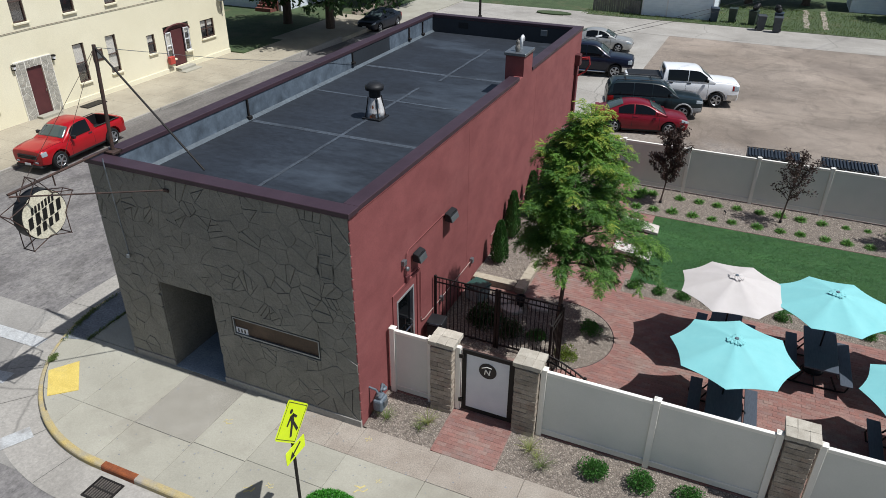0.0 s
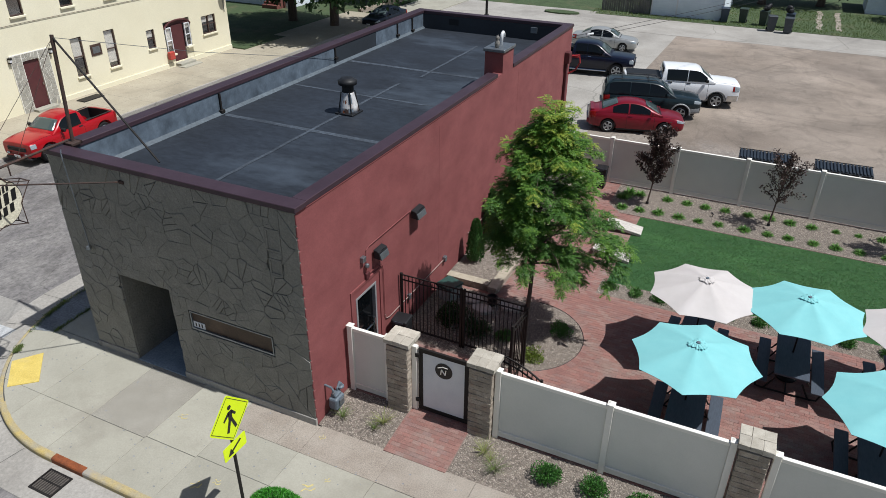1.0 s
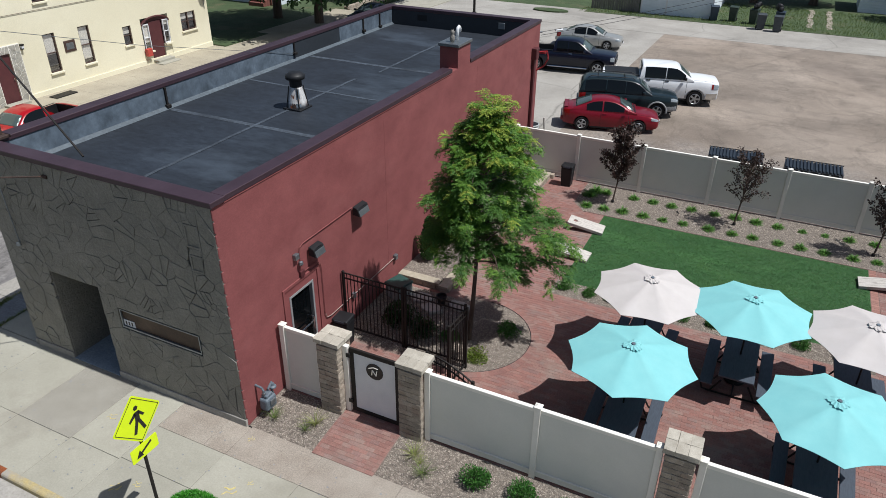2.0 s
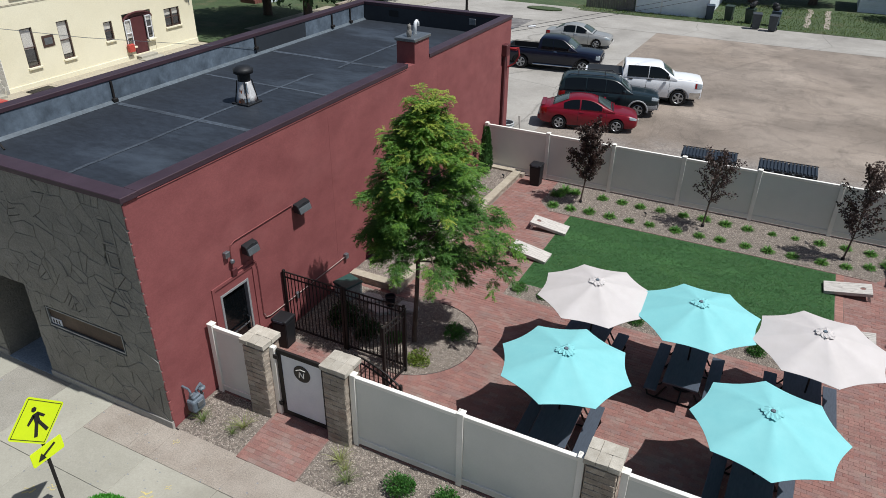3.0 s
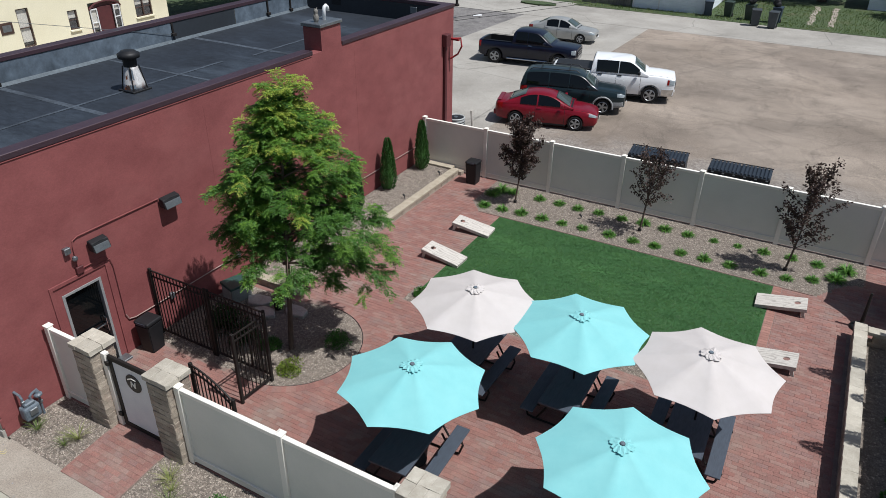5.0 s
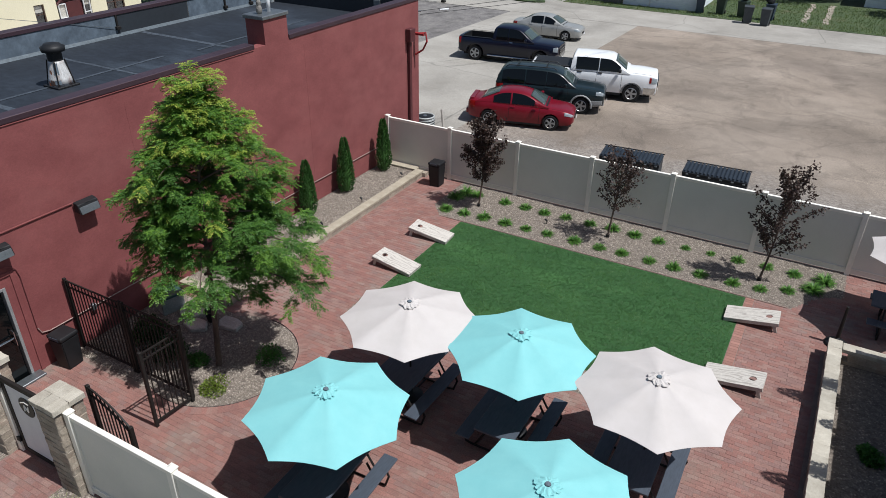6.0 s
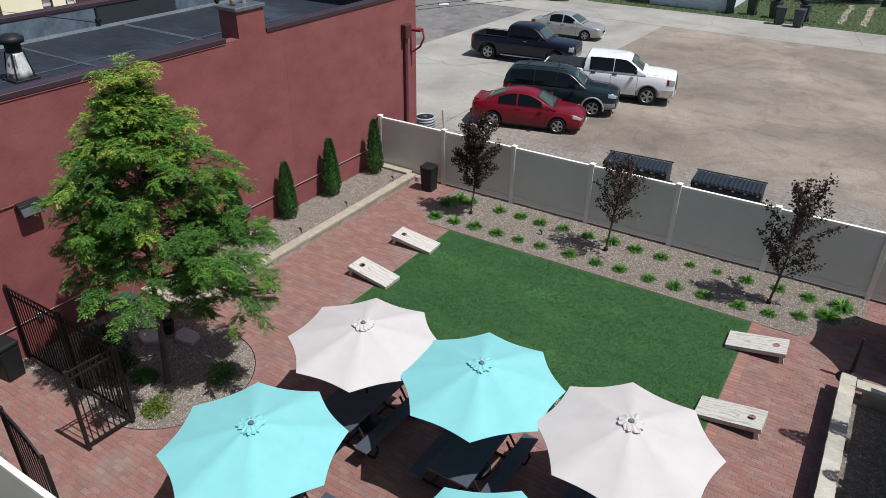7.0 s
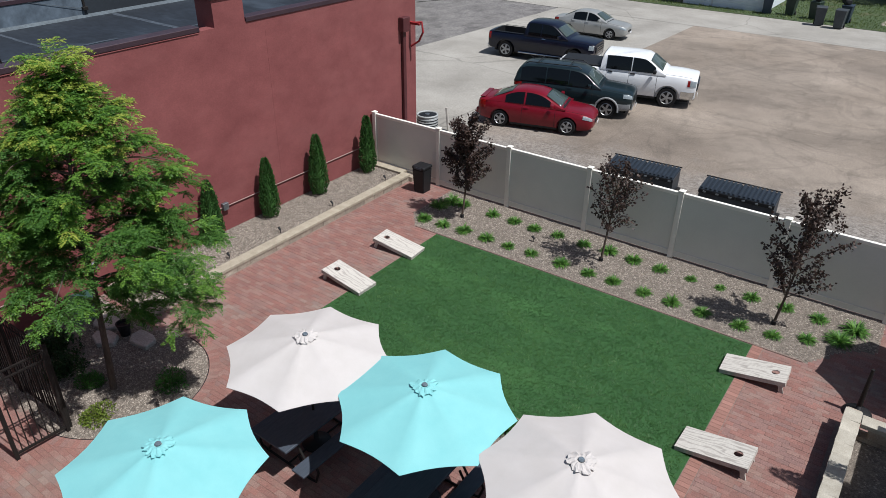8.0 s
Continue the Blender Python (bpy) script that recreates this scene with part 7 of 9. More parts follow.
    if arch_trim:
        for x in (xf, xr):
            for s in (-1, 1):
                pts = [(x + r * 1.22 * math.cos(radians(a)), s * (w - 0.012), r + r * 1.22 * math.sin(radians(a))) for a in range(-8, 190, 18)]
                part("arch_trim", tube(bmesh.new(), pts, 0.045, 6), arch_trim, v)
        for s in (-1, 1):
            part("sill_trim", boxed(xr + r * 1.25, s * (w - 0.05), 0.32, xf - r * 1.25, s * (w + 0.015), 0.5, 0.01), arch_trim, v)
    return v


RED_P = car_paint("red_car_paint", "780d20", "6b0a1a", 0.1)
PICKUP_RED = car_paint("bright_red_paint", "a20c18", "930a14", 0.0)
WHITE_P = car_paint("white_car_paint", "e6e8ea", "dcdee0", 0.0)
NAVY_P = car_paint("dark_navy_paint", "0a1024", "080d1e", 0.0)
GREEN_P = car_paint("dark_green_grey_paint", "18262a", "142024", 0.0)
SILVER_P = car_paint("champagne_silver_paint", "a9aaa8", "9c9d9b", 0.4, 0.35)
BLUE_P = car_paint("dark_blue_grey_paint", "151b26", "12171f", 0.0)
TAN_TRIM = surf("grey_bumper_plastic", "8f9193", "7f8183", 0.5, scale=3, fine=40, bump=0.05)

def sedan_body(L, W, hood, belt, deck):
    h, w = L / 2, W / 2
    return [(h, 0.42, hood - 0.22, w - 0.36), (h - 0.07, 0.28, hood - 0.12, w - 0.17), (h - 0.3, 0.22, hood - 0.03, w - 0.06), (h - 0.75, 0.2, hood + 0.03, w - 0.01), (h - 1.25, 0.2, belt - 0.02, w),
            (0.3, 0.2, belt, w), (-0.5, 0.2, belt + 0.01, w), (-h + 1.2, 0.2, belt + 0.03, w), (-h + 0.6, 0.22, deck, w - 0.02), (-h + 0.2, 0.26, deck - 0.01, w - 0.08), (-h + 0.04, 0.32, deck - 0.06, w - 0.17), (-h, 0.4, deck - 0.18, w - 0.3)]


def truck_body(L, W, hood, belt, bed):
    h, w = L / 2, W / 2
    return [(h, 0.48, hood - 0.1, w - 0.14), (h - 0.04, 0.42, hood - 0.05, w - 0.07), (h - 0.3, 0.36, hood - 0.01, w - 0.02), (h - 0.8, 0.34, hood + 0.03, w), (h - 1.4, 0.34, belt - 0.01, w),
            (0.3, 0.34, belt, w), (-0.5, 0.34, belt, w), (-h + 2.0, 0.34, bed, w), (-h + 1.0, 0.34, bed, w), (-h + 0.25, 0.38, bed, w - 0.005), (-h + 0.05, 0.44, bed - 0.005, w - 0.03), (-h, 0.5, bed - 0.02, w - 0.06)]


def parked(x, y, ang, on_lot=True):
    """A pose on the sloping lot."""
    return pose(x, y, lot_z(y) if on_lot else street_z(y) + 0.005, -1.4 if on_lot and y > 30 else 0, 0, 0) @ pose(0, 0, 0, 0, 0, ang)


vehicle("red_coupe", "dark red two-door coupe parked on the dirt lot", "car", parked(-4.52, 34.2, 15.5), RED_P, 1.74, 2.58, 0.325,
        sedan_body(4.45, 1.74, 0.84, 0.93, 1.0), ([(1.18, 0.92), (0.82, 1.1), (0.28, 1.35), (-0.2, 1.43), (-0.75, 1.4), (-1.25, 1.22), (-1.85, 0.98)], 0.955, 0.80, 0.57),
        (1.02, 0.34), (-0.9, -1.66), [(0.6, -0.34), (-0.41, -1.12)], spoiler=True, grille=(0.44, 0.56), doors=(-0.3,))
vehicle("suv", "dark green sport utility vehicle with grey lower trim", "car", parked(-4.4, 37.1, 15.5), GREEN_P, 1.88, 2.87, 0.375,
        [(2.42, 0.5, 0.9, 0.62), (2.36, 0.42, 1.0, 0.8), (2.1, 0.34, 1.06, 0.9), (1.6, 0.3, 1.1, 0.93), (1.1, 0.3, 1.13, 0.94), (0, 0.3, 1.15, 0.94), (-1.2, 0.3, 1.16, 0.94), (-2.0, 0.32, 1.17, 0.92), (-2.35, 0.38, 1.15, 0.88), (-2.42, 0.5, 1.08, 0.82)],
        ([(1.15, 1.12), (0.85, 1.35), (0.45, 1.64), (0.0, 1.75), (-0.8, 1.78), (-1.6, 1.77), (-2.1, 1.7), (-2.3, 1.45), (-2.4, 1.14)], 1.13, 0.88, 0.71),
        (1.02, 0.46), (-2.18, -2.36), [(0.78, -0.14), (-0.18, -1.06), (-1.12, -2.12)], roof_rack=True, grille=(0.68, 0.94), bumper=TAN_TRIM, arch_trim=TAN_TRIM, doors=(-0.1, -1.0))
vehicle("pickup_truck", "white crew-cab pickup truck with a black bed cover", "truck", parked(-3.45, 40.15, 14.5), WHITE_P, 2.0, 3.68, 0.41,
        truck_body(5.9, 2.0, 1.3, 1.35, 1.36), ([(1.68, 1.33), (1.3, 1.6), (0.88, 1.88), (0.6, 1.94), (0.0, 1.955), (-0.72, 1.945), (-0.98, 1.89), (-1.04, 1.33)], 1.33, 0.96, 0.83),
        (1.54, 0.96), (-0.97, -1.03), [(1.24, 0.28), (0.24, -0.8)], bed=(-2.9, -1.05, 1.36), cover=BLACK_PLASTIC, grille=(0.74, 1.1), trim=BLACK_PLASTIC, bumper=CHROME, doors=(0.32, -0.62), chrome_grille=True, marker=True)
vehicle("pickup_truck", "dark navy extended-cab pickup truck with an open bed", "truck", parked(-9.6, 44.15, 8.0), NAVY_P, 2.0, 3.72, 0.41,
        truck_body(5.7, 2.0, 1.18, 1.24, 1.24), ([(1.5, 1.24), (1.15, 1.48), (0.75, 1.76), (0.45, 1.87), (-0.1, 1.9), (-0.58, 1.88), (-0.78, 1.78), (-0.86, 1.24)], 1.24, 0.95, 0.77),
        (1.36, 0.78), (-0.79, -0.86), [(1.06, 0.06), (0.02, -0.64)], bed=(-2.8, -0.86, 1.24), grille=(0.7, 1.02), bumper=CHROME, steps=True, doors=(0.2,), chrome_grille=True, handle=CHROME)
vehicle("sedan", "champagne silver four-door sedan parked behind the trucks", "car", parked(-10.25, 51.3, 6.0), SILVER_P, 1.72, 2.6, 0.31,
        sedan_body(4.5, 1.72, 0.84, 0.93, 0.98), ([(1.1, 0.9), (0.76, 1.1), (0.25, 1.35), (-0.2, 1.42), (-0.75, 1.4), (-1.25, 1.22), (-1.75, 0.97)], 0.92, 0.79, 0.56),
        (0.96, 0.3), (-0.95, -1.6), [(0.6, -0.12), (-0.2, -0.98)], grille=(0.46, 0.58), doors=(-0.1, -0.95))
vehicle("pickup_truck", "bright red compact pickup truck parked at the kerb", "truck", parked(-26.95, 20.5, -90, False) @ pose(0, 0, 0, 0, 0, 4), PICKUP_RED, 1.74, 3.05, 0.385,
        truck_body(4.75, 1.74, 1.05, 1.07, 1.08), ([(1.2, 1.06), (0.9, 1.26), (0.5, 1.54), (0.15, 1.63), (-0.25, 1.63), (-0.52, 1.55), (-0.64, 1.06)], 1.06, 0.81, 0.62),
        (1.06, 0.52), (-0.53, -0.64), [(0.72, -0.36)], bed=(-2.33, -0.66, 1.08), grille=(0.66, 0.84), trim=BLACK_PLASTIC, doors=(-0.3,), dam=True)
vehicle("sedan", "dark blue sedan parked in the shade across the street", "car", parked(-28.0, 51.2, -90, False) @ pose(0, 0, 0, 0, 0, -4), BLUE_P, 1.75, 2.65, 0.32,
        sedan_body(4.5, 1.75, 0.84, 0.93, 0.98), ([(1.1, 0.9), (0.76, 1.1), (0.25, 1.35), (-0.2, 1.42), (-0.75, 1.4), (-1.25, 1.22), (-1.75, 0.97)], 0.92, 0.8, 0.56),
        (0.96, 0.3), (-0.95, -1.6), [(0.6, -0.12), (-0.2, -0.98)], grille=(0.46, 0.58), doors=(-0.1, -0.95))


# ---- dumpsters ----
LID = surf("dumpster_lid_plastic", "2b323b", "222931", 0.4, scale=4, fine=40, bump=0.1, fine_mix=0.12)


def dumpster(x, y, turn):
    d = thing("dumpster", "black steel dumpster with ribbed plastic lids", "dumpster", pose(x, y, lot_z(y), 0, 0, turn), "dumpsters")
    bm = bmesh.new()
    lo = [bm.verts.new(p) for p in ((-0.97, -0.28, 0.1), (0.97, -0.28, 0.1), (0.97, 0.42, 0.1), (-0.97, 0.42, 0.1))]
    hi = [bm.verts.new(p) for p in ((-0.97, -0.34, 1.17), (0.97, -0.34, 1.17), (0.97, 0.42, 1.22), (-0.97, 0.42, 1.22))]
    bm.faces.new(lo)
    for k in range(4):
        bm.faces.new((lo[k], lo[(k + 1) % 4], hi[(k + 1) % 4], hi[k]))
    bm.faces.new(hi)
    part("body", bm, surf("dumpster_paint", "1a2028", "232a33", 0.5, scale=3, fine=30, bump=0.1, c3="3a4450", stain=0.5) if "dumpster_paint" not in MATS else MATS["dumpster_paint"], d)
    for s in (-1, 1):
        lid = part("lid", bmesh.new(), LID, d)
        part("lid_edge", boxed(s * 0.495 - 0.485, -0.39, 1.1, s * 0.495 + 0.485, -0.372, 1.2, 0.006), BLACK_PLASTIC, d)
        lb = boxed(s * 0.495 - 0.485, -0.37, 0, s * 0.495 + 0.485, 0.42, 0.03)
        for k in range(8):
            rib = boxed(s * 0.495 - 0.45 + 0.12 * k, -0.36, 0.03, s * 0.495 - 0.385 + 0.12 * k, 0.4, 0.085, 0.012)
            for q in rib.verts:
                q.co.z += 1.18 + (q.co.y + 0.34) * 0.06
            part("rib", rib, LID, lid)
        for q in lb.verts:
            q.co.z += 1.18 + (q.co.y + 0.34) * 0.06
        lb.to_mesh(lid.data)
        lb.free()
        part("lift_pocket", boxed(s * 1.02 - 0.05, -0.26, 0.55, s * 1.02 + 0.05, 0.36, 0.72, 0.01), BLACK_IRON, d)
    part("hinge_bar", tube(bmesh.new(), [(-1.0, 0.43, 1.29), (1.0, 0.43, 1.29)], 0.022, 8), BLACK_IRON, d)
    for k in range(6):
        part("lid_latch", boxed(-0.86 + 0.34 * k, -0.405, 1.13, -0.78 + 0.34 * k, -0.385, 1.175, 0.006), STEEL, d)
    for q in (-0.7, 0.7):
        part("skid", boxed(q - 0.06, -0.28, 0, q + 0.06, 0.42, 0.1), BLACK_IRON, d)


dumpster(1.5, 29.45, 4)
dumpster(4.22, 29.45, 2)
# A full bag on the end of the first one.
rbg = random.Random(5)
bb = bmesh.new()
bmesh.ops.create_icosphere(bb, subdivisions=3, radius=0.27, matrix=Matrix.Diagonal((0.75, 1.0, 1.25, 1)))
for q in bb.verts:
    q.co *= 1 + 0.1 * math.sin(9 * q.co.x + 7 * q.co.z) + rbg.uniform(-0.05, 0.05)
    q.co.z = max(q.co.z, -0.33)
bag = link("refuse_bag", bb, surf("blue_grey_film", "8793ab", "5b6680", 0.35, scale=6, fine=20, bump=0.4, dist=0.02, c3="c6cbd4", stain=0.7), True)
bag.matrix_basis = pose(2.78, 29.3, lot_z(29.3) + 0.33)
tagged(bag, "blue-grey plastic refuse bag standing beside a dumpster", "bag")


# ---- wheelie bins by the alley ----
def wheelie(x, y, turn, mat, label):
    b = thing("wheelie_bin", label, "bin", pose(x, y, lot_z(y) + 0.02, 0, 0, turn) @ Matrix.Diagonal((1.04, 1.04, 1.08, 1)), "wheelie bins")
    bm = bmesh.new()
    lo = [bm.verts.new((sx * 0.24, sy * 0.26, 0.06)) for sx, sy in ((-1, -1), (1, -1), (1, 1), (-1, 1))]
    hi = [bm.verts.new((sx * 0.31, sy * 0.36, 1.02)) for sx, sy in ((-1, -1), (1, -1), (1, 1), (-1, 1))]
    bm.faces.new(lo), bm.faces.new(hi)
    for k in range(4):
        bm.faces.new((lo[k], lo[(k + 1) % 4], hi[(k + 1) % 4], hi[k]))
    part("body", bm, mat, b)
    part("lid", boxed(-0.33, -0.39, 1.02, 0.33, 0.39, 1.12, 0.03), mat, b)
    for s in (-1, 1):
        part("wheel", tube(bmesh.new(), [(s * 0.24, 0.28, 0.13), (s * 0.3, 0.28, 0.13)], 0.13, 12), TIRE, b)


BIN_G = surf("bin_grey_plastic", "3a4147", "30363b", 0.55)
BIN_B = surf("bin_blue_plastic", "27384a", "22303f", 0.55)
BIN_GR = surf("bin_green_plastic", "2b3b33", "24322b", 0.55)
for x, y, mt, lb in ((-0.05, 64.4, BIN_G, "dark grey wheelie bin beside the alley"), (1.2, 64.1, BIN_G, "dark grey wheelie bin beside the alley"), (-0.75, 66.6, BIN_GR, "dark green wheelie bin with a raised lid"), (1.2, 66.5, BIN_B, "dark blue wheelie bin on the grass"), (-2.4, 67.0, BIN_GR, "dark green wheelie bin against the yard fence"), (-3.85, 66.45, BIN_B, "dark blue wheelie bin against the white garage")):
    wheelie(x, y, rnd.uniform(-15, 15), mt, lb)
# Heaped black sacks on the two fullest bins.
for x, y, seed in ((-0.75, 66.6, 3), (1.2, 66.5, 9)):
    rs_ = random.Random(seed)
    sb = bmesh.new()
    for k in range(4):
        bmesh.ops.create_icosphere(sb, subdivisions=2, radius=rs_.uniform(0.2, 0.27), matrix=pose(rs_.uniform(-0.2, 0.22), rs_.uniform(-0.2, 0.2), 0.17 + 0.07 * k))
    for q in sb.verts:
        q.co *= 1 + rs_.uniform(-0.09, 0.09)
        q.co.z = max(q.co.z, 0.0)
    ob = link("refuse_sack", sb, BLACK_PLASTIC)
    ob.matrix_basis = pose(x, y, lot_z(y) + 0.02 + 1.08 * 1.12)
    tagged(ob, "heaped black refuse sacks on an overfull bin", "refuse", "refuse sacks")


# ---- plants ----
def add_leaf(vs, fs, p, d, up, ln, w):
    """A diamond leaf from p along d."""
    side = d.cross(up)
    if side.length < 1e-4:
        side = d.orthogonal()
    side.normalize()
    n0 = len(vs)
    q = p + d * ln
    m = p + d * ln * 0.45
    vs += [tuple(p), tuple(m + side * w), tuple(q), tuple(m - side * w)]
    fs.append((n0, n0 + 1, n0 + 2, n0 + 3))


def frond(vs, fs, r, p, d, ln, pairs=6, leaf=0.065):
    """A pinnate leaf: pairs of leaflets along a drooping stalk."""
    pos = p.copy()
    step = ln / pairs
    for k in range(pairs):
        d = (d + Vector((0, 0, -0.06))).normalized()
        pos = pos + d * step
        side = d.cross(Vector((0, 0, 1)))
        if side.length < 0.05:
            side = d.orthogonal()
        side.normalize()
        for s in (-1, 1):
            ld = (side * s + d * 0.55 + Vector((0, 0, r.uniform(-0.35, 0.3)))).normalized()
            add_leaf(vs, fs, pos, ld, Vector((r.uniform(-0.7, 0.7), r.uniform(-0.7, 0.7), 1)), leaf * r.uniform(0.8, 1.25), leaf * 0.27)


def unit(r):
    a, z = r.uniform(0, 6.283), r.uniform(-1, 1)
    q = math.sqrt(1 - z * z)
    return Vector((q * math.cos(a), q * math.sin(a), z))


def locust(x, y, height, seed):
    """A young locust: tapered trunk, arching limbs, and flat layered sprays of fine pinnate leaves."""
    r = random.Random(seed)
    t = thing("locust_tree", "young locust tree with feathery green leaves, yellow at the tips", "tree", pose(x, y, 0))
    top = height * 0.96
    tp = [Vector((0.05 * math.sin(k * 0.9) * k / 9 + 0.022 * k, 0.036 * k, top * k / 9)) for k in range(10)]
    tb = tube(bmesh.new(), [(0, 0, -0.1)] + [tuple(p) for p in tp], 0.06, 10, taper=[0.09, 0.068] + [0.062 * (1 - k / 9.5) + 0.006 for k in range(1, 10)])
    part("trunk", tb, BARK, t, "", True)
    leaves = {key: ([], []) for key in ("crown", "sunlit_leaves", "new_leaves")}

    def along(z):
        k = max(0, min(8, int(9 * z / top)))
        return tp[k].lerp(tp[k + 1], 9 * z / top - k)

    def spray(p, d, ln, young):
        """A twig with fronds to both sides, held flat and hanging at its tip."""
        d = Vector((d.x, d.y, d.z * 0.5 + 0.12)).normalized()
        n = max(4, int(ln / 0.038))
        for k in range(n):
            d = (d + Vector((r.uniform(-0.06, 0.06), r.uniform(-0.06, 0.06), -0.03 - 0.1 * (k / n) ** 2))).normalized()
            p = p + d * ln / n
            side = d.cross(Vector((0, 0, 1)))
            if side.length < 0.1:
                side = d.orthogonal()
            side.normalize()
            # Leaf tone: age mixed with painted sun, lighter higher up and further out.
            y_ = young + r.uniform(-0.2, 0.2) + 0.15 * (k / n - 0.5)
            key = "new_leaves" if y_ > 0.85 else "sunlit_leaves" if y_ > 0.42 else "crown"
            for s in (-1, 1):
                fd = (side * s * r.uniform(0.4, 0.9) + d * r.uniform(0.3, 0.9) + unit(r) * r.uniform(0.1, 0.6)).normalized()
                frond(*leaves[key], r, p, fd, r.uniform(0.16, 0.29) * (1 - 0.3 * k / n), 8, 0.042)

    def limb(p, d, ln, f, n=8, sag=0.085, thick=1.0, low=False):
        pts = [p.copy()]
        for k in range(n):
            d = (d + Vector((r.uniform(-0.15, 0.15), r.uniform(-0.15, 0.15), -sag - 0.02 * k))).normalized()
            p = p + d * ln / n
            pts.append(p.copy())
            if k < 2:
                continue
            reach = (k + 1) / n
            for _ in range((3 if k < n - 1 else 5) - (1 if f > 0.5 and r.random() < 0.75 else 0)):
                turn = r.gauss(0, 1.0)
                c_, s_ = math.cos(turn), math.sin(turn)
                e = Vector((d.x * c_ - d.y * s_, d.x * s_ + d.y * c_, d.z + r.uniform(-0.5, 1.1)))
                # Low boughs go a step darker: the crown's shade put into leaf colour.
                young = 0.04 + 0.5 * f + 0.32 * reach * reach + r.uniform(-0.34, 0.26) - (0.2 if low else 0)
                spray(p + unit(r) * 0.17, e, r.uniform(0.2, 0.52) * (1.05 - 0.3 * f), young)
        taper = [0.03 * thick * (1 - 0.5 * f) * (1 - k / (n + 1.5)) + 0.003 for k in range(n + 1)]
        part("limb", tube(bmesh.new(), [tuple(q) for q in pts], 0.02, 6, taper=taper), BARK, t, "", True)

    count = 54
    for i in range(count):
        f = i / (count - 1)
        a = i * 2.4 + r.uniform(-0.5, 0.5)
        court = math.cos(a - 0.6)
        z0 = 2.4 + (0.3 if court < -0.4 else 0.15 if court < 0.3 else 0.0) * (1 - f) + (top - 2.85) * f ** 0.95
        # Widest at a third of the crown; fuller towards the open court than towards the wall.
        prof = 1.74 * (1 - f) ** 0.66 * (0.84 + 0.16 * math.sin(min(1, f * 3.2) * 1.57)) + 0.08
        ln = prof * r.uniform(0.62, 1.22) * (1.0 + (0.1 + 0.3 * (1 - f)) * court)
        rise = 0.35 + 0.8 * f + r.uniform(-0.3, 0.45)
        limb(along(z0), Vector((math.cos(a), math.sin(a), rise)).normalized(), ln, f)
    # Low boughs that hang over the paving, and straggling shoots at the top.
    for a, ln in ((0.62, 1.6), (1.2, 1.4), (0.2, 1.2)):
        limb(Vector((0, 0.06, 2.3)), Vector((math.cos(a), math.sin(a), 0.5)).normalized(), ln, 0.05, 7, 0.13, 1.0, True)
    for k in range(15):
        a = r.uniform(0, 6.28)
        q = along(top - r.uniform(0.05, 1.3))
        for _ in range(2):
            spray(q, Vector((math.cos(a), math.sin(a), r.uniform(0.6, 2.2))), r.uniform(0.35, 0.6), r.uniform(0.6, 1.2))
            a += 1.9
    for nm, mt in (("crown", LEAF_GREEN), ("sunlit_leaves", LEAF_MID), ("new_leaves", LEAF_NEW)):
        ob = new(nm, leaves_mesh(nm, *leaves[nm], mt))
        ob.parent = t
    return t


locust(-3.45, 15.6, 6.56, 5)


def crabapple(x, y, height, spread, seed, trunk_h=0.75, lean=0.0, leaves=34):
    """A small dark-leaved tree with upswept twigs."""
    r = random.Random(seed)
    t = thing("crabapple_tree", "small crabapple tree with dark purple-brown leaves in the gravel bed", "tree", pose(x, y, -0.01), "dark-leaved trees")
    tb = bmesh.new()
    tube(tb, [(0, 0, -0.05), (0, 0, 0.04), (lean * 0.3, 0.02, trunk_h), (lean, -0.02, height * 0.8)], 0.03, 8, taper=[0.05, 0.032, 0.026, 0.008])
    part("trunk", tb, BARK, t, "", True)
    vs, fs = [], []
    for i in range(30):
        f = i / 29
        z0 = trunk_h + (height * 0.72 - trunk_h) * f
        a = i * 2.399 + r.uniform(-0.5, 0.5)
        ln = spread * (0.55 + 0.45 * math.sin(0.6 + 2.2 * f)) * r.uniform(0.7, 1.25)
        p = Vector((lean * z0 / height, 0, z0))
        d = Vector((math.cos(a), math.sin(a), 1.0 + 0.9 * f)).normalized()
        pts = [p.copy()]
        for k in range(5):
            d = (d + unit(r) * 0.18).normalized()
            p = p + d * ln / 5
            pts.append(p.copy())
            if k >= 1:
                for _ in range(int(leaves * 0.72)):
                    q = p + unit(r) * r.uniform(0.01, 0.15)
                    add_leaf(vs, fs, q, (d * 0.3 + unit(r)).normalized(), unit(r), r.uniform(0.06, 0.1), 0.026)
        lb = bmesh.new()
        tube(lb, [tuple(q) for q in pts], 0.01, 5, taper=[0.014, 0.012, 0.009, 0.007, 0.005, 0.003])
        part("limb", lb, BARK, t)
    ob = new("crown", leaves_mesh("crown", vs, fs, LEAF_DARK))
    ob.parent = t
    part("tree_guard", tube(bmesh.new(), [(0, 0, 0), (0, 0, 0.1)], 0.055, 10), BLACK_PLASTIC, t)


crabapple(-2.16, 25.6, 3.35, 0.85, 21, 0.8, 0.25, 62)
crabapple(2.06, 25.7, 2.95, 0.95, 22, 0.85, 0.2, 20)
crabapple(6.32, 25.42, 3.75, 0.92, 23, 0.72, 0.25, 34)


